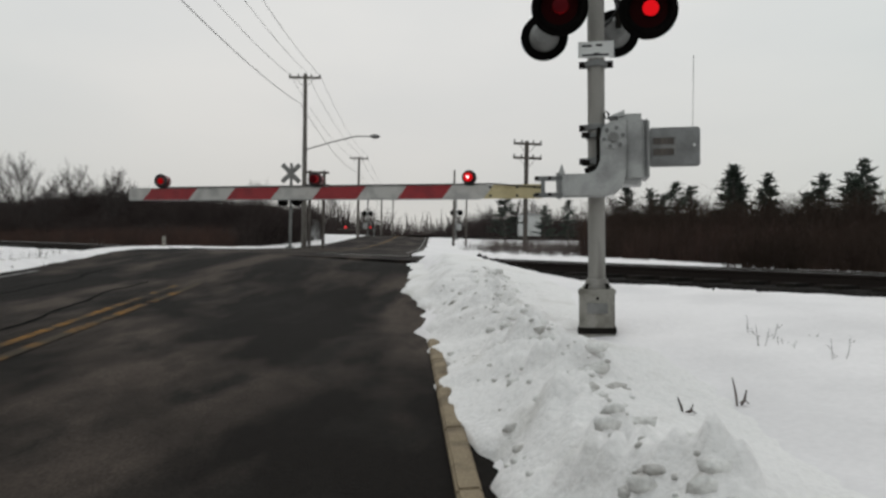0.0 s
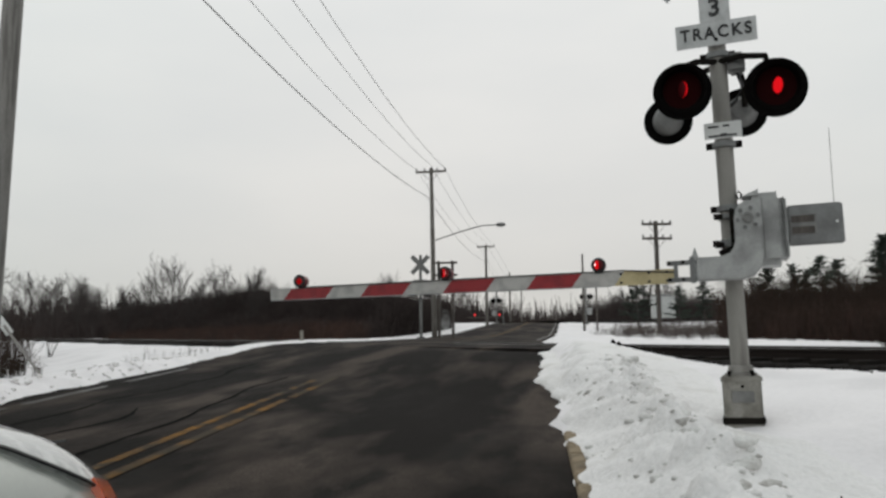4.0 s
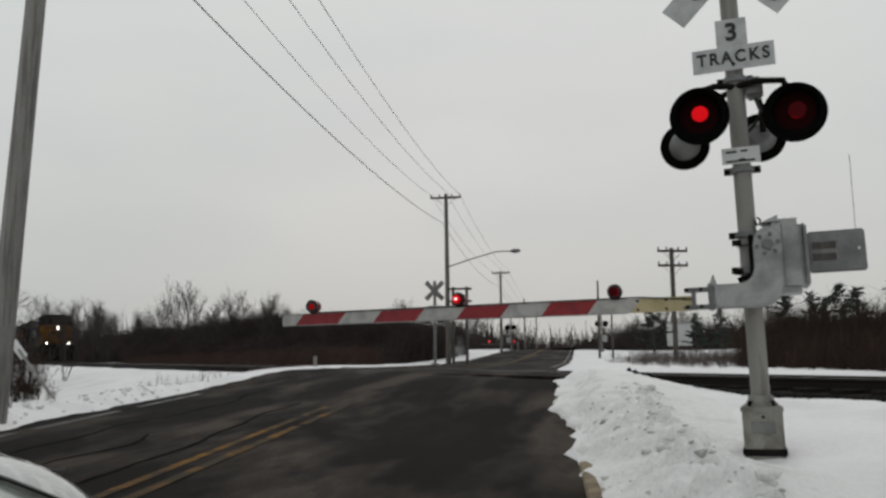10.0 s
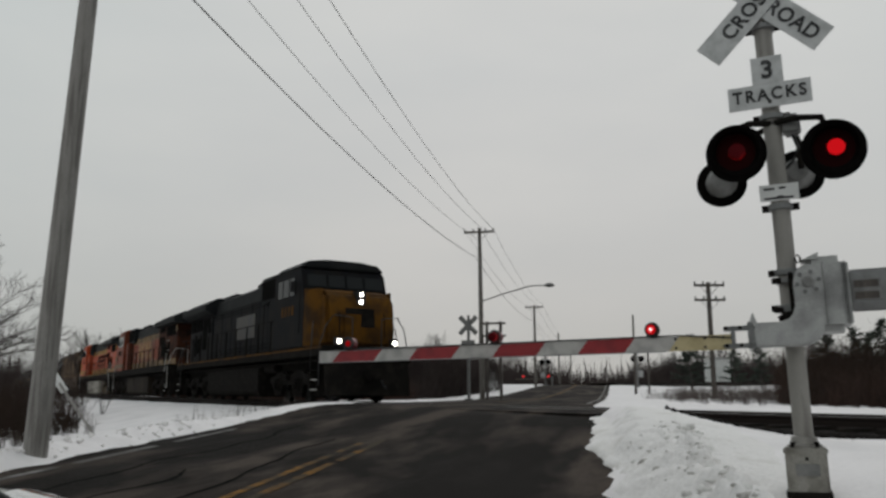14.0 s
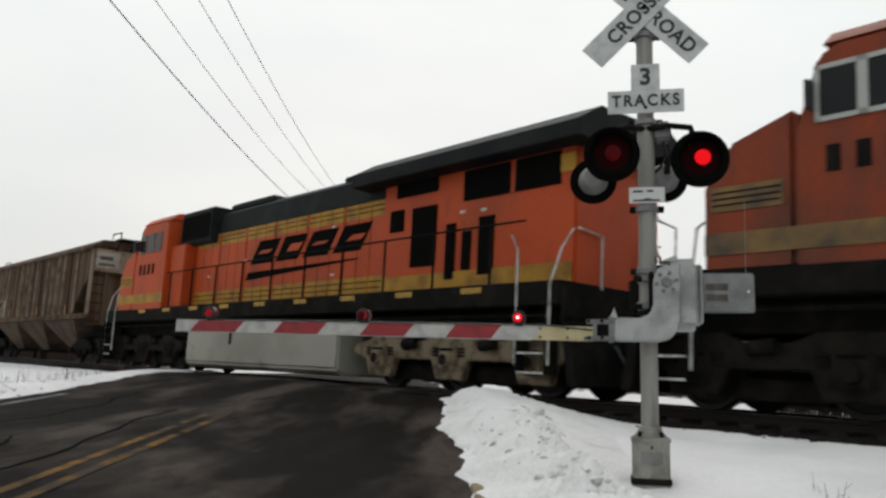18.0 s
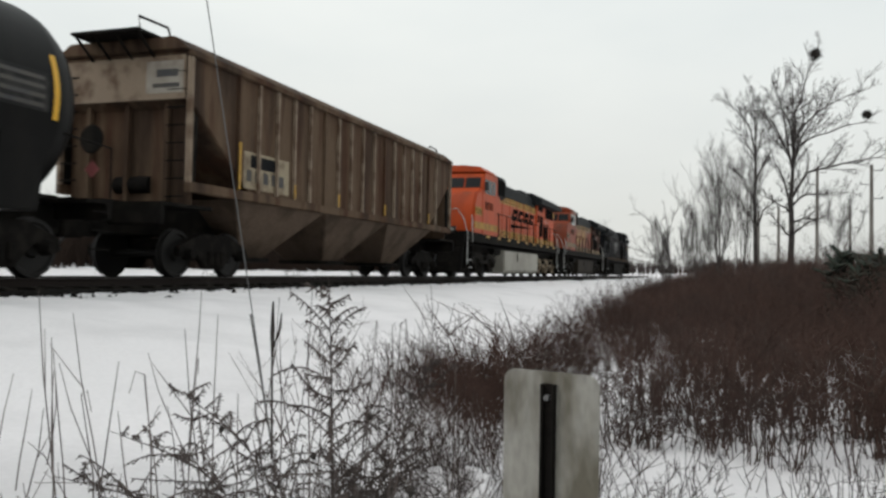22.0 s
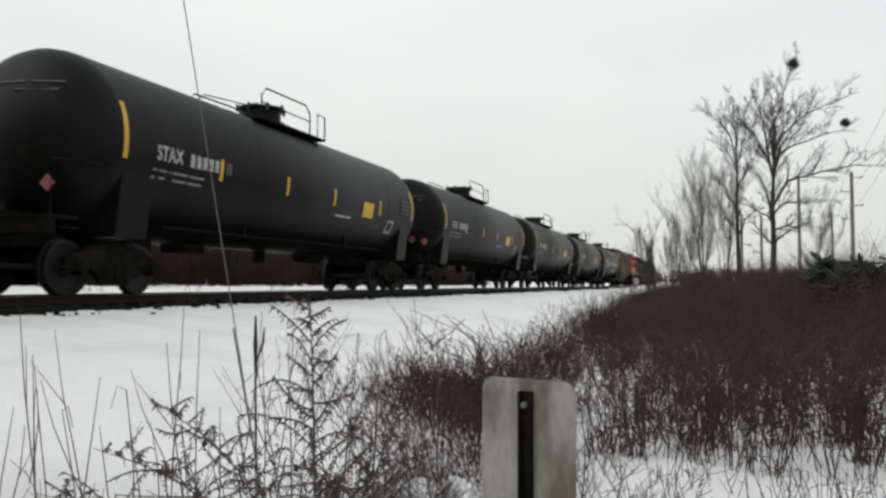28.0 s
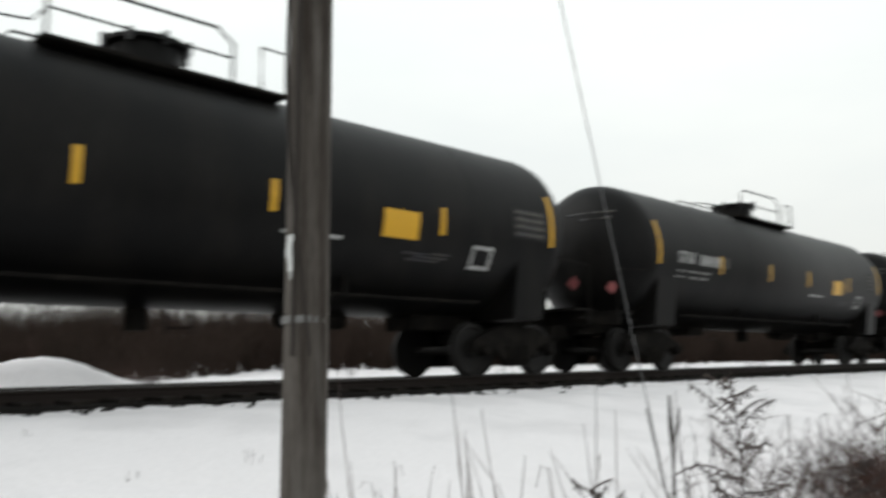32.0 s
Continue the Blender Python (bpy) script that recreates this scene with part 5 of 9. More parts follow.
    # strips and stencils wrapped on the shell, both sides
    def wrapped(name, x0, x1, z0, z1, s, mat, parent, lift=0.008, n=5):
        zz = np.linspace(z0, z1, n)
        gg = Geo()
        v = []
        for x in (x0, x1):
            for rr in (R + lift, R + lift - 0.006):
                for z in zz:
                    a = math.asin(max(-0.999, min(0.999, (z - Z) / R)))
                    v.append((x, s * rr * math.cos(a), Z + rr * math.sin(a)))
        q = []
        for i in range(n - 1):
            q.append((i, i + 1, 2 * n + i + 1, 2 * n + i))
            q.append((n + i, 3 * n + i, 3 * n + i + 1, n + i + 1))
        gg.add(v, q)
        return part(name, gg, mat, parent)

    for s in (-1, 1):
        f = -s  # reads the same way round on either side
        for x in strips:
            long = abs(x) > 6
            wrapped("reflector_strip", f * x - 0.05, f * x + 0.05, ZM - 0.5 if long else ZM - 0.55, ZM + 0.45 if long else ZM - 0.12, s, REFLECT, T)
        wrapped("yellow_panel", min(f * panel, f * (panel + 0.72)), max(f * panel, f * (panel + 0.72)), ZM - 0.68, ZM - 0.26, s, REFLECT, T)
        wrapped("spec_panel", min(f * 5.95, f * 6.9), max(f * 5.95, f * 6.9), ZM - 0.42, ZM + 0.14, s, PANEL_DARK, T)
        for j in range(4):
            wrapped("panel_line", min(f * 6.02, f * 6.82), max(f * 6.02, f * 6.82), ZM - 0.37 + j * 0.13, ZM - 0.31 + j * 0.13, s, FADED, T, 0.012)
        # the owner's letters, then the car's number as plain bars
        word = lettering("STAX", 0.36, CHALK, T, Matrix(), stretch=0.82, spacing=1.06, depth=0.002)
        for v in word.data.vertices:
            up_z = ZM - 0.29 + v.co.y
            a = math.asin((up_z - Z) / R)
            rr = R + 0.006 + v.co.z
            v.co = (f * (-5.86 + v.co.x), s * rr * math.cos(a), Z + rr * math.sin(a))
        word.data.flip_normals()
        for i in range(5):
            x = -5.24 + i * 0.20
            wrapped("number_bar", min(f * x, f * (x + 0.13)), max(f * x, f * (x + 0.13)), ZM - 0.41, ZM - 0.17, s, CHALK, T)
        for j, runs in enumerate((((0.0, 0.12), (0.18, 0.40), (0.47, 0.52), (0.58, 1.02), (1.1, 1.55)), ((0.0, 0.1), (0.2, 0.38), (0.62, 1.0), (1.07, 1.5)))):
            for xa, xb in runs:
                wrapped("stencil_bar", min(f * (-6.3 + xa), f * (-6.3 + xb)), max(f * (-6.3 + xa), f * (-6.3 + xb)), ZM - 0.605 - j * 0.13, ZM - 0.565 - j * 0.13, s, STENCIL, T)
        wrapped("small_plate", min(f * -4.05, f * -3.85), max(f * -4.05, f * -3.85), ZM - 0.40, ZM - 0.16, s, FADED, T)
        wrapped("stencil_bar", min(f * 1.3, f * 2.3), max(f * 1.3, f * 2.3), ZM - 0.80, ZM - 0.75, s, CHALK, T)
        for xa, xb, za in ((3.5, 4.0, 0.86), (4.08, 4.5, 0.84), (3.6, 4.3, 0.95), (3.75, 4.45, 0.90)):
            wrapped("stencil_bar", min(f * xa, f * xb), max(f * xa, f * xb), ZM - za - 0.025, ZM - za, s, FADED, T)
        for j, (xa, xb, za, zb) in enumerate(((5.0, 5.5, ZM - 1.02, ZM - 0.96), (5.0, 5.5, ZM - 0.70, ZM - 0.64), (5.0, 5.06, ZM - 0.96, ZM - 0.70), (5.44, 5.5, ZM - 0.96, ZM - 0.70))):
            wrapped("test_frame", min(f * xa, f * xb), max(f * xa, f * xb), za, zb, s, CHALK, T)
    return T


def hopper_car():
    """A rusty covered hopper: flat sides with pale ribs, sloping end sheets under the overhang, three bays, end platforms."""
    Hc = thing("hopper_car", "stained tan-brown ribbed covered hopper car with pale number panels", "hopper car")
    hl = 7.75
    side = [(-hl + 2.3, 1.62), (-hl, 3.35), (-hl, 4.2), (hl, 4.2), (hl, 3.35), (hl - 2.3, 1.62)]
    part("body", Geo().prism(side, -1.46, 1.46, "y"), HOPPER_BROWN, Hc, bevel=0.02)
    part("roof", Geo().prism([(-1.52, 4.2), (-1.2, 4.45), (1.2, 4.45), (1.52, 4.2)], -hl - 0.1, hl + 0.1, "x"), HOPPER_BROWN, Hc, bevel=0.02)
    for s in (-1, 1):
        part("top_chord", Geo().box(-hl - 0.05, hl + 0.05, min(s * 1.46, s * 1.55), max(s * 1.46, s * 1.55), 4.08, 4.21), HOPPER_BROWN, Hc, bevel=0.02)
        part("side_sill", Geo().box(-hl, hl, min(s * 1.40, s * 1.54), max(s * 1.40, s * 1.54), 1.58, 1.78), HOPPER_BROWN, Hc, bevel=0.02)
        for i in range(17):
            x = -hl + 1.65 + i * (2 * hl - 3.3) / 16
            part("side_rib", Geo().box(x - 0.035, x + 0.035, min(s * 1.46, s * 1.53), max(s * 1.46, s * 1.53), 1.78, 4.08), HOPPER_RIB if i % 5 else HOPPER_BROWN, Hc)
            if i in (0, 3, 6, 10, 15):
                part("reflector_strip", Geo().box(x - 0.04, x + 0.04, min(s * 1.531, s * 1.54), max(s * 1.531, s * 1.54), 1.80, 2.12 if i else 2.75), SILL_YELLOW, Hc)
        for d in (-1, 1):
            part("corner_post", Geo().box(min(d * (hl - 0.09), d * hl), max(d * (hl - 0.09), d * hl), min(s * 1.42, s * 1.53), max(s * 1.42, s * 1.53), 1.6, 4.1), HOPPER_RIB, Hc, bevel=0.01)
            part("end_gusset", Geo().prism([(d * (hl - 0.09), 1.78), (d * (hl - 0.09), 3.2), (d * (hl - 0.35), 3.0), (d * (hl - 0.30), 1.78)], min(s * 1.40, s * 1.44), max(s * 1.40, s * 1.44), "y"), UNDER, Hc)
            for h in range(8):
                part("ladder_rung", Geo().tube([(d * (hl + 0.02), s * 1.42, 1.5 + h * 0.33), (d * (hl + 0.02), s * 1.02, 1.5 + h * 0.33)], 0.016, 5), UNDER, Hc)
    for x in (-4.05, 0.0, 4.05):
        g = Geo()
        g.add([(x - 1.98, -1.40, 1.60), (x + 1.98, -1.40, 1.60), (x + 1.98, 1.40, 1.60), (x - 1.98, 1.40, 1.60), (x - 0.45, -0.55, 0.42), (x + 0.45, -0.55, 0.42), (x + 0.45, 0.55, 0.42), (x - 0.45, 0.55, 0.42)],
              [(0, 1, 2, 3), (7, 6, 5, 4), (0, 4, 5, 1), (1, 5, 6, 2), (2, 6, 7, 3), (3, 7, 4, 0)])
        part("discharge_bay", g, HOPPER_BAY, Hc, bevel=0.02)
        part("outlet_gate", Geo().box(x - 0.5, x + 0.5, -0.75, 0.75, 0.34, 0.44), UNDER, Hc, bevel=0.01)
    for d in (-1, 1):
        part("end_sill", Geo().box(min(d * (hl - 2.6), d * 8.6), max(d * (hl - 2.6), d * 8.6), -0.35, 0.35, 0.8, 1.4), UNDER, Hc, bevel=0.02)
        part("end_beam", Geo().box(min(d * 8.3, d * 8.45), max(d * 8.3, d * 8.45), -1.45, 1.45, 0.95, 1.3), UNDER, Hc, bevel=0.02)
        part("end_deck", Geo().box(min(d * (hl - 0.9), d * 8.4), max(d * (hl - 0.9), d * 8.4), -1.42, 1.42, 1.30, 1.36), UNDER, Hc)
        part("end_wall", Geo().box(min(d * (hl - 0.03), d * (hl + 0.02)), max(d * (hl - 0.03), d * (hl + 0.02)), -1.40, 1.40, 3.30, 4.12), HOPPER_RIB, Hc, bevel=0.01)
        # added wall that fills the shaded open end under the overhang
        part("bay_bulkhead", Geo().box(min(d * (hl - 0.30), d * (hl - 0.24)), max(d * (hl - 0.30), d * (hl - 0.24)), -1.38, 1.38, 1.36, 3.32), HOPPER_BROWN, Hc)
        for y in (-0.9, 0.0, 0.9):
            part("end_stake", Geo().box(min(d * (hl - 0.24), d * (hl - 0.12)), max(d * (hl - 0.24), d * (hl - 0.12)), y - 0.05, y + 0.05, 1.36, 3.32), HOPPER_BROWN, Hc, bevel=0.01)
        part("brake_cylinder", Geo().tube([(d * (hl - 0.3), -0.5, 1.75), (d * (hl - 0.3), 0.3, 1.75)], 0.18, 12), UNDER, Hc)
        part("end_panel", Geo().box(min(d * (hl + 0.02), d * (hl + 0.03)), max(d * (hl + 0.02), d * (hl + 0.03)), -1.36, -0.55, 3.42, 4.02), HOPPER_PALE, Hc)
        for y0, y1, z0, z1 in ((-1.25, -0.78, 3.72, 3.86), (-1.28, -0.70, 3.52, 3.60)):
            part("panel_bar", Geo().box(min(d * (hl + 0.03), d * (hl + 0.036)), max(d * (hl + 0.03), d * (hl + 0.036)), y0, y1, z0, z1), FADED, Hc)
        freight_truck(Hc, d * 6.2)
        coupler(Hc, d * HOPPER_L / 2, d)
        part("end_grating", Geo().box(min(d * (hl - 0.1), d * (hl + 0.55)), max(d * (hl - 0.1), d * (hl + 0.55)), -0.75, 0.75, 4.46, 4.52), UNDER, Hc)
        for y in (-0.7, -0.2, 0.3, 0.7):
            part("grating_bracket", Geo().tube([(d * (hl + 0.5), y, 4.48), (d * hl, y, 4.1)], 0.03, 5), UNDER, Hc)
        rail_bar(Hc, [(d * (hl + 0.5), -0.75, 4.5), (d * (hl + 0.52), -0.75, 4.72), (d * (hl - 0.3), -0.75, 4.74), (d * (hl - 0.4), -0.75, 4.5)], UNDER, 0.025, "roof_rail")
        part("hand_brake", Geo().turn(pose(d * (hl + 0.1), 0.6, 2.6, 0, 90, 0), [(0.26, -0.02), (0.28, 0), (0.26, 0.02), (0.22, 0.02), (0.05, 0.06)], 18), UNDER, Hc)
    part("roof_walk", Geo().box(-hl - 0.2, hl + 0.2, -0.35, 0.35, 4.5, 4.55), UNDER, Hc)
    for i in range(8):
        part("hatch", Geo().turn(pose(-6.4 + i * 1.83, 0.75, 4.38, 0, 0, 0), [(0.38, 0), (0.38, 0.12), (0.1, 0.18)], 14), HOPPER_BROWN, Hc)
    for s in (-1, 1):
        f = -s
        part("number_panel", Geo().box(min(f * -5.85, f * -4.0), max(f * -5.85, f * -4.0), min(s * 1.462, s * 1.468), max(s * 1.462, s * 1.468), 1.85, 2.62), HOPPER_TAN, Hc)
        for i in range(5):
            x = -5.75 + i * 0.33
            part("number_bar", Geo().box(min(f * x, f * (x + 0.2)), max(f * x, f * (x + 0.2)), min(s * 1.468, s * 1.472), max(s * 1.468, s * 1.472), 2.0, 2.24), FADED, Hc)
        part("mark_panel", Geo().box(min(f * -5.6, f * -4.6), max(f * -5.6, f * -4.6), min(s * 1.468, s * 1.472), max(s * 1.468, s * 1.472), 2.30, 2.56), LOCO_BLUE, Hc)
    return Hc


V_TRAIN, S_NOSE, T_NOSE = 14.6, 16.0, 14.5


def nose_at(t):
    """Where the train's nose is along the track: it comes on a little faster than it passes."""
    early = max(0.0, T_NOSE - t)
    return S_NOSE - V_TRAIN * (t - T_NOSE) + 1.38 * early * early / (early + 0.75) + (0.28 if t > 31 else 0.0)


def track_pose(s, back=False):
    """A vehicle centred at s on the near track; forward is down the line, or up it when turned."""
    fwd = Vector((-U.x, -U.y, -GRADE)).normalized()
    if back:
        fwd = -fwd
    left = Vector((0, 0, 1)).cross(fwd).normalized()
    up = fwd.cross(left)
    m = Matrix((fwd, left, up)).transposed().to_4x4()
    p = U * s + N * TRACK_N
    return Matrix.Translation((p.x, p.y, RAIL_Z + GRADE * s)) @ m


TRAIN = []          # (vehicle, metres of its centre behind the nose, turned)
behind = 0.0
lead = locomotive("dark blue leading diesel locomotive with a yellow nose and lit headlights", LOCO_BLUE, LOCO_BLUE, LOCO_ROOF, UNDER, LOCO_BLUE, BLACK, LOCO_YELLOW, "blue", TRUCK_DARK, TRUCK_DARK)
TRAIN.append((lead, behind + LOCO_L / 2 - 0.9, False))
behind += LOCO_L
second = locomotive("weathered orange diesel locomotive with a dark roof and faded yellow marks", LOCO_ORANGE_OLD, LOCO_ORANGE_OLD, LOCO_ROOF, UNDER, OLD_BAND, RAIL_WHITE, OLD_MARK, "old", TANK_GRIME, TRUCK_BROWN)
TRAIN.append((second, behind + LOCO_L / 2, True))
behind += LOCO_L
third = locomotive("bright orange diesel locomotive with yellow louvre bands and black marks", LOCO_ORANGE, LOCO_ORANGE, LOCO_ROOF, UNDER, LOCO_YELLOW, RAIL_WHITE, DULL_BLACK, "new", TANK_GREY, TRUCK_TAN)
TRAIN.append((third, behind + LOCO_L / 2, True))
behind += LOCO_L
TRAIN.append((hopper_car(), behind + HOPPER_L / 2, False))
behind += HOPPER_L
tank = tank_car()
tagged_first = copy_thing(tank, Matrix())
tagged(tagged_first, "black tank car with white spray-paint scrawls and yellow strips")
TRAIN.append((tagged_first, behind + TANK_L / 2, False))
behind += TANK_L
gr = random.Random(5)


def spray(pts, r=0.016):
    """One run of white spray paint on the shell, through points (along the car, height)."""
    run = []
    for x, z in pts:
        a = math.asin((z - 2.62) / 1.6)
        run.append((x, -1.604 * math.cos(a), 2.62 + 1.604 * math.sin(a)))
    part("paint_stroke", Geo().tube(run, r, 4), CHALK, tagged_first)


def loop(cx, cz, rx, rz, a0, a1, n=12):
    return [(cx + rx * math.cos(math.radians(a0 + (a1 - a0) * i / n)), cz + rz * math.sin(math.radians(a0 + (a1 - a0) * i / n))) for i in range(n + 1)]


# a large arrow-headed letter, then round letters, an underline and a flourish
spray([(-4.24, 2.45), (-4.12, 2.72), (-3.98, 2.99), (-3.90, 2.99), (-3.62, 2.50), (-3.42, 2.22), (-3.40, 2.42), (-3.38, 2.62)], 0.026)
spray([(-4.06, 2.80), (-3.97, 2.93), (-3.80, 2.74)], 0.036)
spray(loop(-3.14, 2.30, 0.15, 0.22, 60, 420), 0.019)
spray([(-2.93, 2.05), (-2.90, 2.58)] + loop(-2.86, 2.44, 0.15, 0.12, 80, -90, 7) + loop(-2.84, 2.18, 0.17, 0.14, 90, -100, 7), 0.019)
spray(loop(-2.44, 2.30, 0.17, 0.22, 50, 300) + [(-2.31, 2.26), (-2.44, 2.26)], 0.019)
spray([(-2.16, 2.56), (-2.20, 2.12), (-1.98, 2.06), (-1.92, 2.60)], 0.019)
spray([(-2.98, 1.93), (-2.62, 1.90), (-2.30, 1.95)], 0.016)
# a smaller tag under the number
spray(loop(-4.42, 2.12, 0.10, 0.11, 30, 330) + [(-4.20, 2.30), (-4.14, 1.98)], 0.015)
spray(loop(-4.10, 2.16, 0.10, 0.09, 200, -150) + [(-3.92, 2.22), (-3.86, 1.98), (-3.78, 2.14)], 0.015)
spray([(-4.52, 1.90), (-4.15, 1.87), (-3.74, 1.92)], 0.013)
# past the middle: an upper word, a lower word, a long curl and small figures
spray([(-0.96, 2.80), (-0.92, 2.46), (-0.86, 2.78)], 0.015)
for k in range(3):
    spray(loop(-0.66 + 0.24 * k, 2.56, 0.085, 0.11, 90, 430), 0.015)
spray([(-1.42, 2.30), (-1.08, 2.44), (-1.36, 2.02), (-1.0, 2.06)], 0.016)
spray([(-0.92, 2.04), (-0.86, 2.32), (-0.80, 2.04)], 0.016)
spray([(-0.68, 2.02), (-0.64, 2.32), (-0.46, 2.04), (-0.42, 2.34)], 0.016)
spray([(-0.28, 2.30), (-0.32, 2.16), (-0.10, 2.18), (-0.10, 2.34), (-0.12, 2.0)], 0.016)
spray([(0.06, 2.62), (0.20, 2.42), (0.16, 2.12), (-0.04, 1.90)], 0.016)
spray(loop(-0.22, 1.82, 0.07, 0.06, 0, 360, 8) + loop(-0.22, 1.70, 0.09, 0.07, 90, 450, 8), 0.013)
for cx, cz in ((0.62, 2.42), (1.02, 2.46), (1.04, 2.20), (1.0, 1.98), (1.42, 2.16)):
    spray(loop(cx, cz, 0.07, 0.10, gr.uniform(0, 180), gr.uniform(250, 420), 8), 0.013)
# a band of scribbles low along the far half
for i in range(26):
    cx = 0.7 + 5.2 * (i + gr.random()) / 26
    spray(loop(cx, 1.82 - 0.03 * cx + gr.uniform(-0.16, 0.14), gr.uniform(0.05, 0.16), gr.uniform(0.06, 0.17), gr.uniform(0, 360), gr.uniform(380, 620), 8), 0.012)
TRAIN.append((tank, behind + TANK_L / 2, False))
behind += TANK_L
tank = tank_car((-7.05, -4.2, -1.45, 1.1, 4.25, 7.05), 3.02)
TRAIN.append((tank, behind + TANK_L / 2, False))
behind += TANK_L
for i in range(12):
    TRAIN.append((copy_thing(tank, Matrix()), behind + TANK_L / 2, False))
    behind += TANK_L
for car, back_by, turned in TRAIN:
    car.matrix_basis = track_pose(nose_at(0.0) + back_by, turned)


# ---- crossing signal beside the lane
def blade(parent, text, size, m, mat=SIGN_GREY):
    b = part("crossbuck_blade", Geo().slab(m, 1.22, 0.2286, 0.006), mat, parent)
    words = text.split("|")
    for w, x in zip(words, (-0.32, 0.32) if len(words) == 2 else (0,)):
        lettering(w, size, BLACK, parent, m @ pose(x, -0.005, 0.005), stretch=0.95, spacing=1.08)
    return b


def lamp_unit(parent, m, beat, r=0.222, back=BLACK):
    """A flasher: black background disc, hood and a red lens; it faces local -y."""
    d = part("lamp_disc", Geo().turn(m @ pose(0, 0, 0, 90, 0, 0), [(r, 0.0), (r, 0.015), (0.19, 0.02), (0.17, 0.05)], 32), DULL_BLACK, parent)
    part("lamp_housing", Geo().turn(m @ pose(0, 0, 0, 90, 0, 0), [(0.02, -0.125), (0.08, -0.12), (0.115, -0.08), (0.13, 0.0)], 24), back, parent)
    g = Geo()
    n = 14
    pts = []
    for ring, (y, r) in enumerate(((-0.02, 0.175), (-0.19, 0.178), (-0.19, 0.168), (-0.02, 0.165))):
        for k in range(n + 1):
            a = math.radians(-25 + 230 * k / n)
            yy = y if ring in (0, 3) else y * (0.45 + 0.55 * max(0, math.sin(a)))
            pts.append(m @ Vector((r * math.cos(a), yy, r * math.sin(a))))
    w = n + 1
    g.add(pts, [(i * w + k, i * w + k + 1, ((i + 1) % 4) * w + k + 1, ((i + 1) % 4) * w + k) for i in range(4) for k in range(n)])
    part("lamp_hood", g, DULL_BLACK, d)
    part("lens", Geo().turn(m @ pose(0, -0.035, 0, 90, 0, 0), [(0.15, 0.0), (0.14, 0.02), (0.08, 0.035), (0.01, 0.04)], 24), LED_OFF, d, "dark red glass lens")
    if beat:
        turning_disc(d, m @ pose(0.01, -0.125, -0.01), 0.060, beat)
    return d


FLASH_BEAT, FLASH_START = 1.232, 0.895
FLASH_DISCS = []          # (disc, its resting pose, the half of the beat in which its lit face shows)


def turning_disc(parent, m, r, beat, hot=0.0):
    """An added round disc that faces local -y: its front glows, its back is dark red. It turns about the upright to
    stand for flashing.
    """
    g = Geo().turn(pose(0, -0.003, 0, 90, 0, 0), [(r, 0.0), (r * 0.8, 0.010), (r * 0.1, 0.014)], 24)
    front = len(g.f)
    g.turn(pose(0, 0.003, 0, -90, 0, 0), [(r, 0.0), (r * 0.8, 0.010), (r * 0.1, 0.014)], 24)
    me = g.mesh("lamp_bulb", GLOW)
    me.materials.append(DISC_DARK)
    for p in me.polygons:
        p.material_index = 0 if p.index < front else 1
    bulb = part("lamp_bulb", me, GLOW, parent, "added red disc, lit on one face, that turns to flash", at=m)
    if hot:
        g = Geo().turn(pose(0, -0.018, 0, 90, 0, 0), [(hot, 0.0), (hot * 0.3, 0.003)], 12)
        spot = g.mesh("disc_centre", GLOW_HOT)
        both = bmesh.new()
        both.from_mesh(me)
        old = len(both.faces)
        both.from_mesh(spot)
        for k, q in enumerate(both.faces):
            if k >= old:
                q.material_index = 2
        both.to_mesh(me)
        both.free()
        me.materials.append(GLOW_HOT)
    FLASH_DISCS.append((bulb, m, beat))
    return bulb


GLOW = shade("lit_red_lamp", (0.05, 0.002, 0.003), 0.7, spec=0.03, emit=(1.0, 0.008, 0.014, 0.62))
GLOW_HOT = shade("glaring_lamp_centre", (0.5, 0.3, 0.3), 0.5, spec=0.03, emit=(1.0, 0.7, 0.7, 1.5))
GLOW_LOW = shade("steady_red_lamp", (0.05, 0.002, 0.003), 0.7, spec=0.03, emit=(1.0, 0.006, 0.010, 0.22))
DISC_DARK = shade("unlit_disc_face", (0.075, 0.004, 0.006), 0.6, spec=0.05, grain=0.1)
MAST = Matrix.Translation((1.315, 6.52, 0.86)) @ pose(0, 0, 0, 0, -1.2, -11)
mast = thing("crossing_signal", "grey steel railroad crossing mast with crossbuck, flashers and gate mechanism", "crossing signal", MAST)
base = part("base_block", Geo().box(-0.14, 0.14, -0.14, 0.14, -0.15, 0.31), BASE_GREY, mast, "stained cast base block", bevel=0.016)
part("base_lip", Geo().box(-0.148, 0.148, -0.148, 0.148, 0.275, 0.325), BASE_GREY, base, bevel=0.012)
part("base_foot", Geo().box(-0.152, 0.152, -0.152, 0.152, -0.03, 0.02), UNDER, base, "dark foot flange", bevel=0.008)
part("inspection_cover", Geo().box(-0.075, 0.085, -0.150, -0.140, 0.13, 0.215), GALV, base, bevel=0.003)
part("cover_screw", Geo().tube([(0.005, -0.15, 0.25), (0.005, -0.158, 0.25)], 0.012, 8), UNDER, base)
part("base_collar", Geo().turn(Matrix(), [(0.115, 0.32), (0.118, 0.345), (0.095, 0.352), (0.088, 0.40), (0.07, 0.405)], 20), MAST_STEEL, mast)
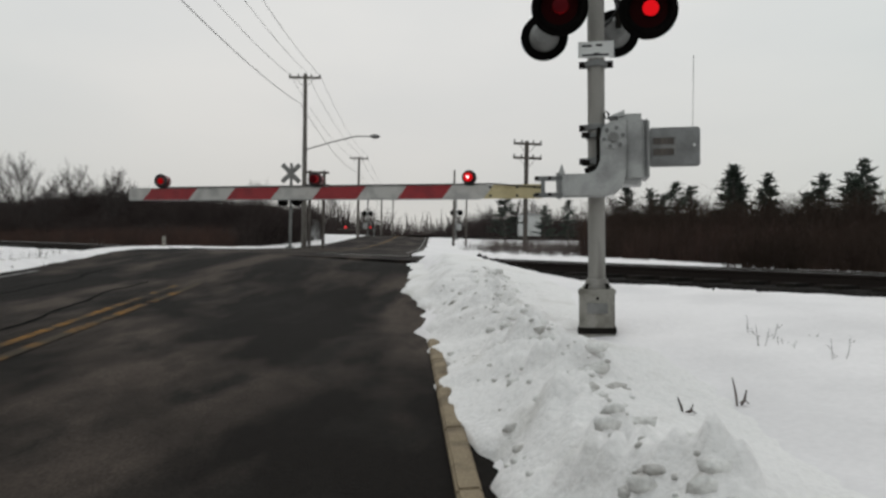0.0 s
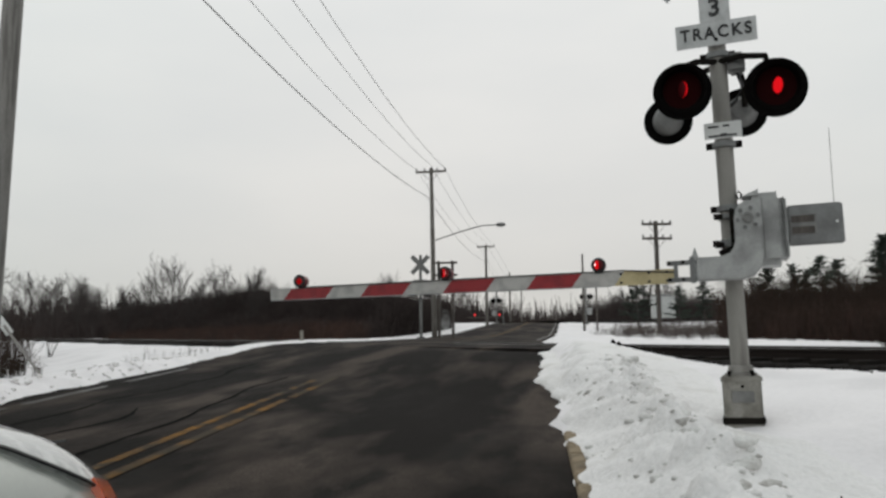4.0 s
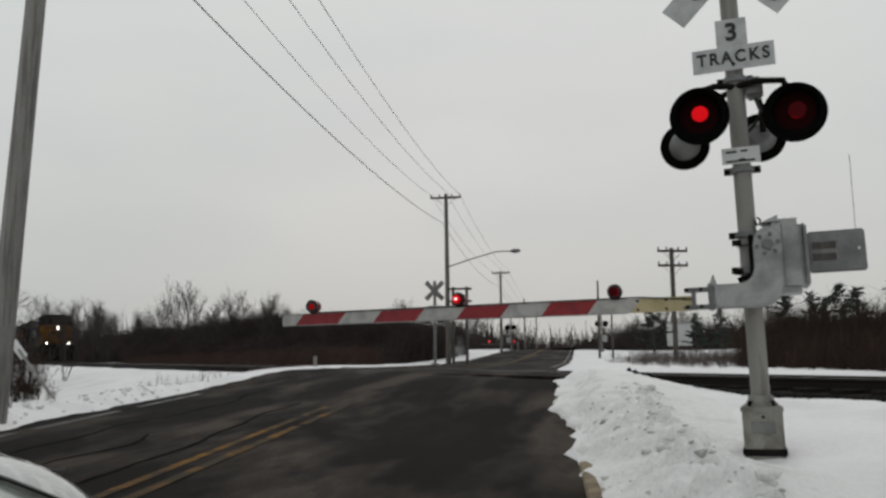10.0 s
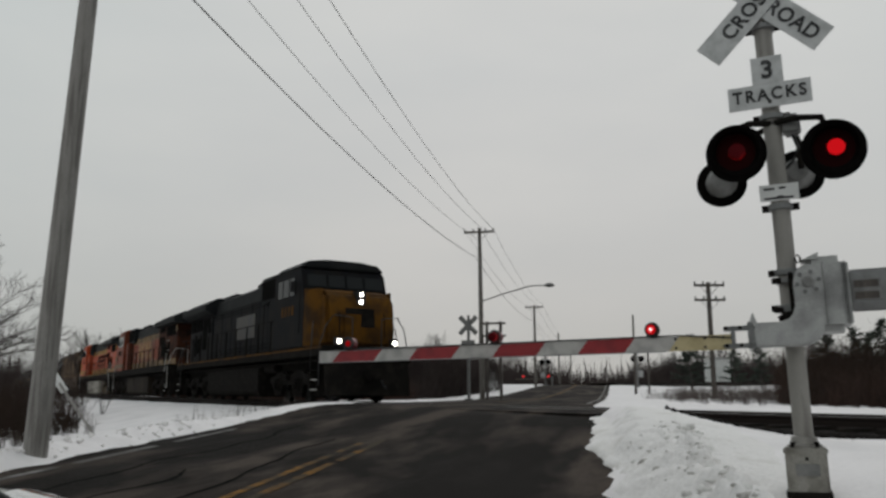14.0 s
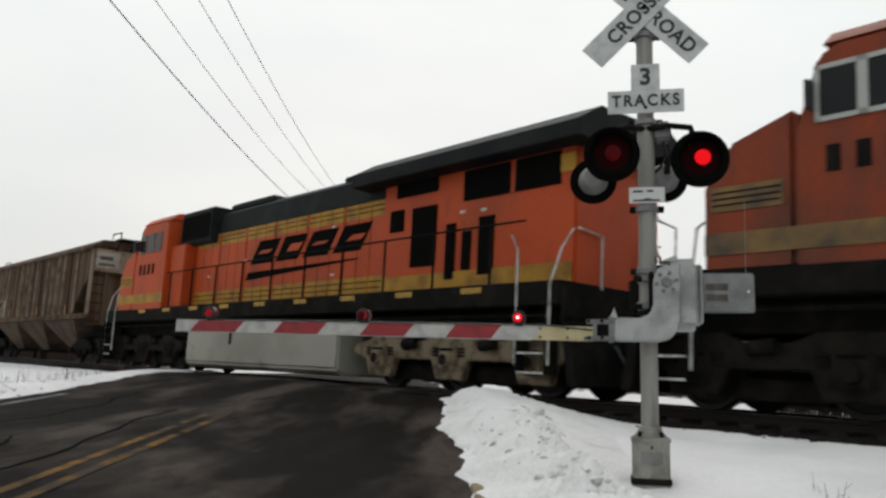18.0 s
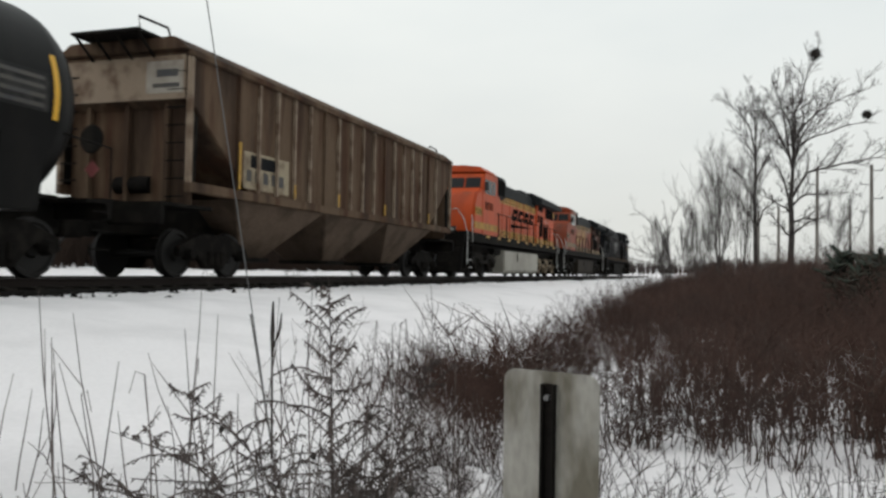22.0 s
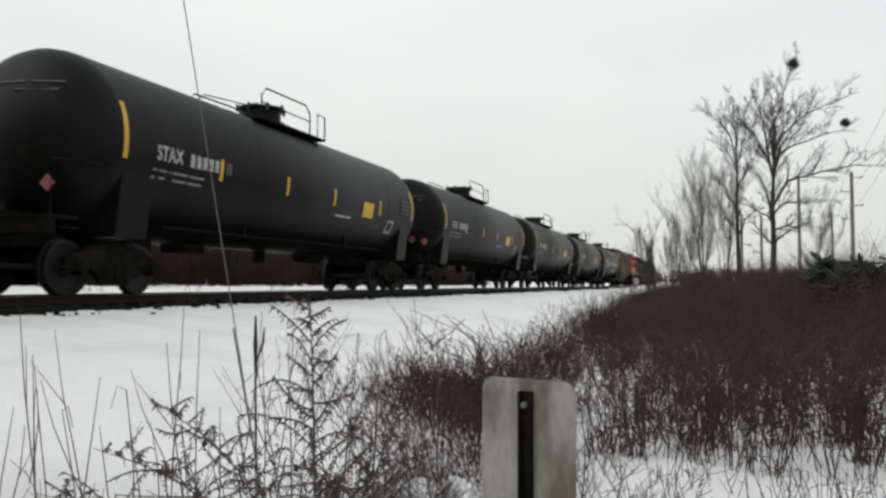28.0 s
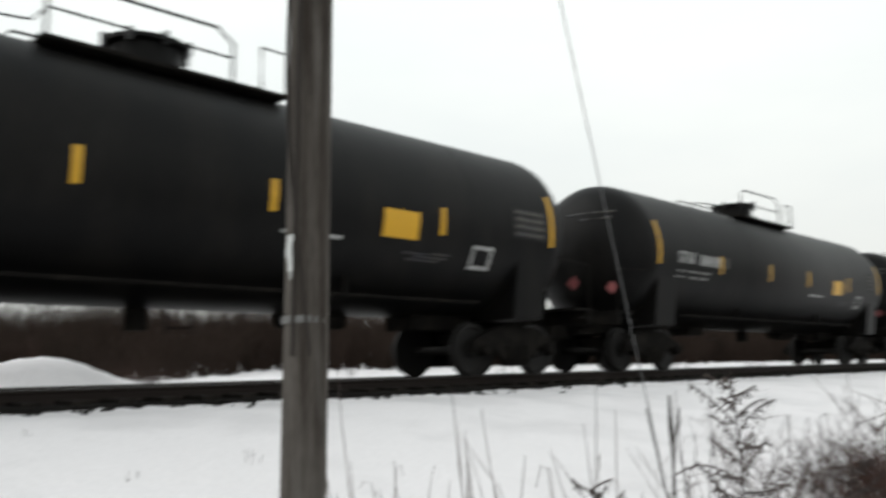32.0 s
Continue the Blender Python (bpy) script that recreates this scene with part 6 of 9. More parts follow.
for k in range(4):
    a = math.radians(45 + 90 * k)
    part("anchor_bolt", Geo().tube([(0.115 * math.cos(a), 0.115 * math.sin(a), 0.32), (0.115 * math.cos(a), 0.115 * math.sin(a), 0.365)], 0.018, 6), UNDER, mast)
part("mast_pole", Geo().tube([(0, 0, 0.3), (0, 0, 4.36)], 0.068, 20), MAST_STEEL, mast)
part("mast_cap", Geo().turn(pose(0, 0, 4.36), [(0.074, -0.04), (0.074, 0.0), (0.04, 0.03), (0.01, 0.035)], 16), GALV, mast)
for z in (1.35, 1.62, 2.13, 2.86, 3.62):
    clamp = part("mast_clamp", Geo().turn(pose(0, 0, z), [(0.078, -0.025), (0.095, -0.02), (0.095, 0.02), (0.078, 0.025)], 18), PLATE_GREY, mast)
    for a in (-1, 1):
        part("clamp_ear", Geo().box(a * 0.10 - 0.035, a * 0.10 + 0.035, -0.03, 0.03, z - 0.022, z + 0.022), UNDER, clamp)
# crossbuck with its words, the count of tracks below
xb = pose(0, -0.10, 3.84, 90, 0, 0)
b1 = blade(mast, "RAIL|ROAD", 0.165, xb @ pose(0, 0, -0.006, 0, 0, -45))
b2 = blade(mast, "CROSSING", 0.165, xb @ pose(0, 0, 0.006, 0, 0, 45))
part("crossbuck_bolt", Geo().tube([(0, -0.06, 3.84), (0, -0.13, 3.84)], 0.02, 8), UNDER, mast)
part("sign_bracket", Geo().box(-0.09, 0.09, -0.09, -0.05, 3.70, 3.76), UNDER, mast)
tp = part("track_count_sign", Geo().box(-0.305, 0.305, -0.106, -0.100, 2.92, 3.115).box(-0.115, 0.115, -0.106, -0.100, 3.117, 3.34), SIGN_GREY, mast, bevel=0.001)
lettering("TRACKS", 0.135, BLACK, mast, pose(0, -0.109, 3.022, 90, 0, 0), stretch=0.90, spacing=1.30)
lettering("3", 0.20, BLACK, mast, pose(0, -0.109, 3.225, 90, 0, 0))
part("sign_bolt", Geo().tube([(0, -0.09, 2.965), (0, -0.12, 2.965)], 0.014, 8), UNDER, mast)
# flashers: a pair to the road, a pair to the far side
for s, beat in ((-1, "first"), (1, "second")):
    lamp_unit(mast, pose(s * 0.335 + 0.06, -0.30, 2.49 - 0.03 * s, 4, 0, 0), beat)
    # grey housings stand for the lit crescents on the black lamp backs
    lamp_unit(mast, pose(s * 0.30 - 0.14, 0.42, 2.49, 0, 0, 180), None, 0.205, GALV)
    part("lamp_arm", Geo().tube([(0, -0.04, 2.80), (s * 0.16, -0.12, 2.80), (s * 0.30 + 0.04, -0.17, 2.76), (s * 0.345 + 0.045, -0.18, 2.60)], 0.026, 8), UNDER, mast)
    part("lamp_arm", Geo().tube([(0, 0.04, 2.80), (s * 0.16, 0.2, 2.80), (s * 0.30 - 0.11, 0.28, 2.70), (s * 0.30 - 0.115, 0.30, 2.50)], 0.026, 8), UNDER, mast)
part("junction_box", Geo().box(0.07, 0.2, -0.07, 0.07, 2.70, 2.86), GALV, mast, bevel=0.02)
part("cable_drop", Geo().tube([(0.14, 0, 2.7), (0.17, 0.02, 2.6), (0.12, 0.05, 2.5), (0.06, 0.06, 2.45)], 0.016, 6), BLACK, mast)
part("notice_plate", Geo().box(-0.14, 0.14, -0.085, -0.078, 2.17, 2.30), WHITE, mast, "small white notice plate with two lines of print", bevel=0.001)
for x0, x1, z in ((-0.11, -0.03, 2.265), (0.0, 0.05, 2.268), (-0.11, 0.10, 2.19), (-0.02, 0.03, 2.2)):
    part("print_bar", Geo().box(x0, x1, -0.088, -0.085, z - 0.008, z + 0.008), BLACK, mast)
# gate mechanism: box, hub, curved arm, cable box
part("mechanism_box", Geo().box(0.12, 0.40, -0.15, 0.22, 1.15, 1.71), ALUM, mast, bevel=0.05)
part("mechanism_lid", Geo().box(0.37, 0.412, -0.12, 0.19, 1.19, 1.67), ALUM, mast, bevel=0.02)
part("box_seam", Geo().box(0.235, 0.241, -0.153, 0.223, 1.2, 1.66), GALV, mast)
part("lid_ridge", Geo().prism([(0.10, 1.69), (0.22, 1.74), (0.22, 1.69)], -0.12, 0.10, "y"), ALUM, mast)
part("lifting_eye", Geo().tube([(0.075, -0.05, 1.68), (0.06, -0.05, 1.72), (0.08, -0.05, 1.745), (0.10, -0.05, 1.72), (0.09, -0.05, 1.68)], 0.008, 6), UNDER, mast)
HX, HZ = 0.13, 1.505
hub = part("gate_hub", Geo().tube([(HX, -0.16, HZ), (HX, -0.255, HZ)], 0.098, 28), ALUM, mast)
part("hub_centre", Geo().turn(pose(HX, -0.255, HZ, 90, 0, 0), [(0.042, 0.0), (0.042, 0.02), (0.026, 0.026), (0.024, 0.018)], 18), GALV, hub)
for k in range(6):
    a = k * math.tau / 6 + 0.2
    part("hub_bolt", Geo().tube([(HX + 0.075 * math.cos(a), -0.25, HZ + 0.075 * math.sin(a)), (HX + 0.075 * math.cos(a), -0.278, HZ + 0.075 * math.sin(a))], 0.016, 6), PLATE_GREY, hub)
arm_poly = [(-0.27, 1.045), (0.07, 1.045), (0.15, 1.07), (0.205, 1.13), (0.225, 1.23), (0.232, 1.50), (0.21, 1.60), (0.13, 1.645), (0.05, 1.60), (0.03, 1.50), (0.03, 1.34), (0.005, 1.265), (-0.06, 1.23), (-0.27, 1.23)]
part("gate_bracket", Geo().prism(arm_poly, -0.25, -0.19, "y"), ALUM, mast, "curved cast aluminium gate bracket", bevel=0.014)
part("bracket_web", Geo().prism([(-0.27, 1.06), (0.06, 1.06), (0.14, 1.12), (0.15, 1.25), (-0.04, 1.215), (-0.27, 1.215)], -0.19, -0.10, "y"), ALUM, mast)
part("bracket_fin", Geo().prism([(-0.30, 1.225), (-0.24, 1.225), (-0.265, 1.31)], -0.25, -0.17, "y"), ALUM, mast)
part("arm_clamp", Geo().box(-0.48, -0.26, -0.25, -0.19, 1.05, 1.085).box(-0.48, -0.26, -0.25, -0.19, 1.18, 1.215).box(-0.43, -0.40, -0.25, -0.19, 1.05, 1.215).box(-0.31, -0.27, -0.25, -0.15, 1.04, 1.24), PLATE_GREY, mast, "grey steel arm clamp", bevel=0.004)
for x, z in ((-0.46, 1.07), (-0.46, 1.20), (-0.36, 1.07), (-0.36, 1.20)):
    part("clamp_bolt", Geo().tube([(x, -0.25, z), (x, -0.275, z)], 0.014, 6), UNDER, mast)
cbx = part("counterweight_plate", Geo().box(0.41, 0.80, -0.06, -0.02, 1.29, 1.60), PLATE_GREY, mast, "dull steel counterweight plate", bevel=0.012)
part("plate_recess", Geo().box(0.425, 0.615, -0.066, -0.060, 1.375, 1.52), GALV, cbx)
for z in (1.405, 1.49):
    part("plate_slot", Geo().box(0.44, 0.60, -0.070, -0.066, z - 0.026, z + 0.026), WOOD_DARK, cbx)
part("plate_hole", Geo().turn(pose(0.755, -0.0605, 1.455, 90, 0, 0), [(0.010, 0.0), (0.010, 0.002), (0.004, 0.003)], 10), WHITE, cbx)
part("crank_link", Geo().box(0.0, 0.04, -0.18, -0.10, 1.26, 1.60), TRUCK_BROWN, mast, bevel=0.01)
part("crank_rod", Geo().tube([(-0.09, -0.12, 1.26), (0.02, -0.12, 1.30), (0.06, -0.14, 1.36)], 0.022, 8), UNDER, mast)
for z in (1.33, 1.55):
    part("bracket_bolt", Geo().tube([(-0.05, -0.09, z), (-0.115, -0.095, z)], 0.024, 8), UNDER, mast)
    part("bracket_strap", Geo().box(-0.08, 0.10, -0.11, 0.09, z - 0.016, z + 0.016), PLATE_GREY, mast, bevel=0.004)
part("antenna_whip", Geo().tube([(0.76, 0.1, 1.55), (0.77, 0.1, 2.20)], 0.0025, 5), GALV, mast)

# the gate arm, down across the lane
E0, E1 = Vector((0.86, 6.59, 1.965)), Vector((-2.72, 7.2, 1.915))
d = (E1 - E0)
arm_len = d.length
gx = d.normalized()
gy = Vector((0, 0, 1)).cross(gx).normalized()
gz = gx.cross(gy)
GATE = Matrix.Translation(E0) @ Matrix((gx, gy, gz)).transposed().to_4x4()
gate = thing("gate_arm", "lowered crossing gate arm with red and white stripes and lamps", "gate arm", GATE)
cuts = [(0.0, 0.112, CREAM), (0.112, 0.207, GATE_WHITE), (0.207, 0.312, RED), (0.312, 0.409, GATE_WHITE), (0.409, 0.516, RED), (0.516, 0.619, GATE_WHITE), (0.619, 0.730, RED), (0.730, 0.826, GATE_WHITE), (0.826, 0.944, RED), (0.944, 1.0, GATE_WHITE)]
for i, (a, b, mat) in enumerate(cuts):
    sk = 0.07
    h0, h1 = 0.058 - 0.010 * a, 0.058 - 0.010 * b
    a0, a1 = a * arm_len, b * arm_len
    poly = [(a0 + (sk if i else 0), -h0), (a1 + (sk if i < 9 else 0), -h1), (a1 - (sk * 0.2 if i < 9 else 0), h1), (a0 - (sk * 0.2 if i else 0), h0)]
    part("arm_stripe", Geo().prism(poly, -0.016, 0.016, "y"), mat, gate, {CREAM: "yellowed fibreglass arm root", RED: "red reflective stripe"}.get(mat, "greyed white stripe"))
for z in (-1, 1):
    part("arm_edge", Geo().prism([(0.5, z * 0.057), (arm_len, z * 0.048), (arm_len, z * 0.054), (0.5, z * 0.063)], -0.019, 0.019, "y"), ALUM, gate)
for x in (0.06, 0.2, 0.42):
    for z in (-0.035, 0.035):
        part("arm_bolt", Geo().tube([(x, -0.024, z), (x, 0.024, z)], 0.011, 8), BLACK, gate)
for fr in (0.163, 0.525, 0.912):
    x = fr * arm_len
    part("lamp_foot", Geo().box(x - 0.03, x + 0.03, -0.02, 0.02, 0.05, 0.075), BLACK, gate)
    lp = part("gate_lamp", Geo().turn(pose(x, 0, 0.115, 90, 0, 0), [(0.035, -0.05), (0.052, -0.035), (0.056, 0.0), (0.052, 0.035), (0.035, 0.05)], 20), LAMP_RED, gate, "round red gate lamp")
    part("lamp_rim", Geo().turn(pose(x, 0.045, 0.115, -90, 0, 0), [(0.056, 0.0), (0.060, 0.012), (0.050, 0.016), (0.046, 0.004)], 20), BLACK, lp)
    if fr > 0.9:
        part("lamp_glow", Geo().turn(pose(x + 0.005, 0.052, 0.112, -90, 0, 0), [(0.026, 0.0), (0.02, 0.01), (0.004, 0.014)], 16), GLOW_LOW, lp, "steady red lamp lens")
    else:
        turning_disc(lp, pose(x + 0.004, 0.100, 0.113, 0, 0, 180), 0.036, "second" if fr < 0.2 else "first", 0.013)
part("lamp_cable", Geo().tube([(0.0, 0.02, 0.03), (0.4, 0.022, 0.064), (arm_len * 0.9, 0.022, 0.058)], 0.006, 5), BLACK, gate)


# ---- signals on the far side of the crossing
def far_signal(x, y, label, face, crossbuck, lit, boxed=True):
    z = float(ground_z(x, y))
    f = thing("crossing_signal", label, "crossing signal", Matrix.Translation((x, y, z)) @ pose(0, 0, 0, 0, 0, face))
    part("base_block", Geo().box(-0.2, 0.2, -0.2, 0.2, -0.2, 0.3), GALV, f, bevel=0.02)
    part("mast_pole", Geo().tube([(0, 0, 0.2), (0, 0, 4.4)], 0.075, 12), GALV, f)
    if crossbuck:
        m = pose(0, -0.1, 3.9, 90, 0, 0)
        for a in (-45, 45):
            part("crossbuck_blade", Geo().slab(m @ pose(0, 0, a * 0.0002, 0, 0, a), 1.22, 0.23, 0.006), GALV, f)
        part("track_count_sign", Geo().box(-0.34, 0.34, -0.11, -0.1, 2.95, 3.15), GALV, f)
    for s in (-1, 1):
        m = pose(s * 0.34, -0.25, 2.55, 90, 0, 0)
        part("lamp_disc", Geo().turn(m, [(0.27, -0.02), (0.27, 0.02), (0.12, 0.06)], 20), DULL_BLACK, f)
        part("lamp_arm", Geo().tube([(0, 0, 2.75), (s * 0.34, -0.1, 2.75), (s * 0.34, -0.2, 2.6)], 0.03, 6), GALV, f)
        if lit == s:
            part("lamp_glow", Geo().turn(pose(s * 0.34, -0.32, 2.55, 90, 0, 0), [(0.15, 0), (0.1, 0.02)], 16), LED, f, "lit red lamp")
    if boxed:
        part("mechanism_box", Geo().box(-0.5, -0.1, -0.2, 0.2, 0.9, 1.5), ALUM, f, bevel=0.03)
    return f


far_signal(-7.3, 40.0, "far crossing mast with a weathered grey crossbuck", 0, True, 0, False)
far_signal(1.55, 76.0, "far crossing mast with two black flasher discs", 170, False, 0)
far_signal(-7.75, 88.0, "far crossing mast with dark flashers beside the road", 0, False, 0)
fg = thing("gate_arm", "far lowered gate arm with two lit red lamps", "gate arm", Matrix.Translation((-10.8, 86.5, 3.8)))
part("arm_bar", Geo().box(0.0, 3.9, -0.02, 0.02, -0.06, 0.06), WOOD_DARK, fg, bevel=0.01)
part("arm_post", Geo().box(3.8, 3.95, -0.08, 0.08, -1.2, 0.25), GALV, fg, bevel=0.01)
for gx0 in (0.85, 3.5):
    lp = part("gate_lamp", Geo().turn(pose(gx0, -0.02, 0.26, 90, 0, 0), [(0.10, -0.06), (0.14, 0.0), (0.12, 0.05)], 14), BLACK, fg)
    part("lamp_glow", Geo().turn(pose(gx0, -0.075, 0.26, 90, 0, 0), [(0.115, 0.0), (0.05, 0.02)], 14), LED, lp, "lit red lamp lens")


# ---- utility poles and wires
def pole(name, label, x, y, top, r0, r1, mat, lean=(0, 0), arms=(), arm_yaw=0, z0=None):
    z0 = float(ground_z(x, y)) if z0 is None else z0
    p = thing(name, label, "utility pole", Matrix.Translation((x, y, z0)), "utility poles")
    hgt = top - z0
    n = 12
    pts = [(lean[0] * k / n * hgt, lean[1] * k / n * hgt, -0.4 + (hgt + 0.4) * k / n) for k in range(n + 1)]
    part("pole_shaft", Geo().tube(pts, [r0 + (r1 - r0) * k / n for k in range(n + 1)], 16), mat, p)
    for zz, w in arms:
        h = zz - z0
        m = pose(lean[0] * h, lean[1] * h, h, 0, 0, arm_yaw)
        part("crossarm", Geo().slab(m @ pose(0, -r1 - 0.05, 0), w, 0.09, 0.12), mat, p, bevel=0.01)
        for s in (-1, 1):
            part("arm_brace", Geo().tube([m @ Vector((s * w * 0.3, -r1 - 0.05, -0.05)), m @ Vector((0, -r1, -0.55))], 0.015, 5), GALV, p)
        for k in (-0.47, -0.2, 0.2, 0.47):
            part("insulator", Geo().turn(m @ pose(k * w, -r1 - 0.05, 0.06), [(0.03, 0), (0.055, 0.03), (0.04, 0.08), (0.055, 0.11), (0.02, 0.15)], 10), GALV, p)
    POLE_NAMES.append(p.name)
    return p


POLE_NAMES = []


def wire(a, b, sag, r=0.008, label="thin black overhead utility wire", n=18):
    a, b = Vector(a), Vector(b)
    pts = [a.lerp(b, k / n) - Vector((0, 0, sag * 4 * (k / n) * (1 - k / n))) for k in range(n + 1)]
    return tagged(part("wire", Geo().tube(pts, r, 5, False), WIRE), label, "wire", "overhead wires")


pole("utility_pole", "tall weathered wooden utility pole beside the road", -7.44, 9.45, 11.6, 0.155, 0.10, WOOD_PALE, (0.034, 0.0), ((11.3, 2.2),), 0, 0.9)
fp = pole("utility_pole", "grey wooden pole with a crossarm and a street lamp", -7.44, 45, 11.25, 0.16, 0.10, WOOD, (-0.011, 0), ((11.0, 1.75),), 0)
pole("utility_pole", "distant grey wooden pole with a crossarm", -8.0, 80, 10.8, 0.15, 0.1, WOOD, (0, 0), ((10.6, 1.75),), 0)
pole("utility_pole", "distant wooden pole with a street lamp arm", -8.0, 112, 10.6, 0.15, 0.1, WOOD, (0, 0), (), 0)
pole("utility_pole", "distant wooden pole along the road", -8.6, 150, 11.6, 0.15, 0.1, WOOD, (0, 0), ((11.2, 1.8),), 0)
pole("utility_pole", "dark old telegraph pole with two crossarms", 4.57, 43, 7.47, 0.13, 0.11, WOOD_DARK, (0.0, 0), ((7.3, 1.55), (6.55, 1.55)), 12)
pole("utility_pole", "thin dark pole beside the far signal", 1.0, 56, 7.2, 0.09, 0.06, WOOD_DARK)
pole("utility_pole", "thin pole in the far verge", 1.9, 57, 5.9, 0.07, 0.05, WOOD_DARK)


def lamp_arm(p, base_h, tip, off):
    """A curved bracket with a lamp head, on a pole."""
    pts = [(0, 0, base_h), (off * 0.35, 0, base_h + (tip - base_h) * 0.5), (off * 0.75, 0, base_h + (tip - base_h) * 0.98), (off, 0, tip)]
    part("lamp_bracket", Geo().tube(pts, 0.035, 8), GALV, p)
    part("lamp_head", Geo().turn(pose(off + 0.1, 0, tip, 0, 90, 0), [(0.03, -0.25), (0.11, -0.1), (0.13, 0.1), (0.08, 0.3), (0.02, 0.34)], 12), GALV, p)


zb = float(ground_z(-7.44, 45))
lamp_arm(fp, 7.05 - zb, 7.85 - zb, 3.65)
lamp_arm(bpy.data.objects["utility_pole.003"], 9.3 - float(ground_z(-8, 112)), 9.7 - float(ground_z(-8, 112)), 3.5)

# road wires from the near pole to the far ones
for k, (dx, zn, zf, sag, r) in enumerate(((-1.0, 11.45, 11.15, 0.75, 0.011), (0.0, 11.75, 11.4, 0.75, 0.011), (1.0, 11.45, 11.15, 0.75, 0.011), (-0.3, 9.15, 9.6, 0.6, 0.016))):
    wire((-7.3 + dx, 9.45, zn), (-7.55 + dx * 0.82, 45, zf), sag, r)
    wire((-7.55 + dx * 0.82, 45, zf), (-8.0 + dx * 0.82, 80, zf - 0.3), 0.6, r * 0.9)
    wire((-8.0 + dx * 0.82, 80, zf - 0.3), (-8.6 + dx * 0.8, 150, zf), 1.2, r)
    wire((-7.3 + dx, 9.45, zn), (-6.8 + dx, -30, zn - 1.0), 0.9, r)
wire((-7.2, 9.45, 9.75), (-8.49, 5.91, float(ground_z(-8.49, 5.91))), 0.0, 0.010, "slanting guy wire from the roadside pole to the ground", 2)

# near pole on the snow with its guy wire
npz = float(ground_z(3.55, 0.385))
NP = pole("utility_pole", "weathered wooden pole with a spiral scar and paper tag", 3.545, 0.42, 9.3, 0.097, 0.082, WOOD_NEAR, (-0.010, -0.018))
SCAR = shade("dark_wood_scar", (0.030, 0.024, 0.020), 0.9, grain=0.3, stretch=(8, 8, 1))
pts = []
for k in range(25):
    a = math.radians(200 - 150 * k / 24)
    z = 1.0 + 2.0 * k / 24
    pts.append((0.0965 * math.cos(a) - 0.010 * z, 0.0965 * math.sin(a) - 0.018 * z, z))
part("ground_wire", Geo().tube(pts, 0.008, 6), SCAR, NP)
pts = [((0.097 - 0.002 * z) * math.cos(2.75) - 0.010 * z, (0.097 - 0.002 * z) * math.sin(2.75) - 0.018 * z, z) for z in (1.0, 1.7, 2.4, 3.5, 5.0)]
part("conduit_wire", Geo().tube(pts, 0.012, 6), SCAR, NP)
tag = Geo()
for i, (w, off, z) in enumerate(((0.030, 0.004, 1.485), (0.026, 0.0, 1.455), (0.029, -0.002, 1.425), (0.024, 0.003, 1.395), (0.027, 0.006, 1.365), (0.022, 0.012, 1.335), (0.014, 0.018, 1.312))):
    tag.slab(pose(-0.104 + off * 0.5, 0.034 - off, z, 0, 90, 150) @ pose(0, 0, 0, 0, 0, (3, -4, 2, 5, -3, 6, 9)[i]), 0.032, w, 0.004)
part("paper_tag", tag, WHITE, NP, "torn white paper tag")
part("metal_band", Geo().turn(pose(-0.0115, -0.0205, 1.15), [(0.098, -0.015), (0.1, -0.014), (0.1, 0.014), (0.098, 0.015)], 20), GALV, NP)
guy = wire((3.46, 0.27, 9.0), (4.32, -1.42, float(ground_z(4.32, -1.42))), 0.0, 0.003, "steel guy wire anchored in the snow", 2)
part("guy_guard", Geo().tube([(4.32, -1.42, float(ground_z(4.32, -1.42))), (4.32 - 0.82 * 0.09, -1.42 + 1.79 * 0.09, float(ground_z(4.32, -1.42)) + 8.55 * 0.09)], 0.0055, 8), GALV, guy)

# line of power poles beyond the thicket
PP = ((20.0, -35.6, 10.75, 0.15), (32.4, -50.4, 8.4, 0.15), (40.7, -56.4, 9.4, 0.15), (50.1, -74.5, 7.9, 0.15), (47.5, -58.0, 6.5, 0.14), (45.0, -57.4, 6.6, 0.14))
for x, y, top, r in PP:
    pole("utility_pole", "tall grey power pole with side brackets beyond the thicket", x, y, top, r, r * 0.7, WOOD, (0.004, 0.003))
    pw = bpy.data.objects[POLE_NAMES[-1]]
    zb = float(ground_z(x, y))
    for i, hb in enumerate((top - 0.35, top - 1.3, top - 2.2, top - 3.1)):
        sd = (-1, 1)[i % 2]
        a = Vector((0.004 * (hb - zb), 0.003 * (hb - zb), hb - zb))
        b = a + Vector((0.62, 0.48, 0.04)) * sd * 0.8
        part("side_bracket", Geo().tube([a, b], 0.035, 6), GALV, pw)
        part("insulator", Geo().turn(Matrix.Translation(b), [(0.03, 0), (0.055, 0.03), (0.04, 0.08), (0.055, 0.11), (0.02, 0.15)], 10), GALV, pw)
for k in range(3):
    for i, j in ((0, 1), (1, 3), (2, 4)):
        a, b = PP[i], PP[j]
        wire((a[0] + 0.5, a[1], a[2] - 0.2 - 1.3 * k), (b[0] + 0.5, b[1], b[2] - 0.2 - 1.3 * k), 0.5, 0.008)

# dark sign rack behind the far crossbuck
zr = float(ground_z(-6.3, 42))
rack = thing("sign_rack", "dark timber rack of two posts and crossbars", "sign rack", Matrix.Translation((-6.33, 42, zr)))
for s in (-1, 1):
    part("rack_post", Geo().box(s * 0.36 - 0.07, s * 0.36 + 0.07, -0.07, 0.07, -0.2, 5.6 - zr), WOOD_DARK, rack)
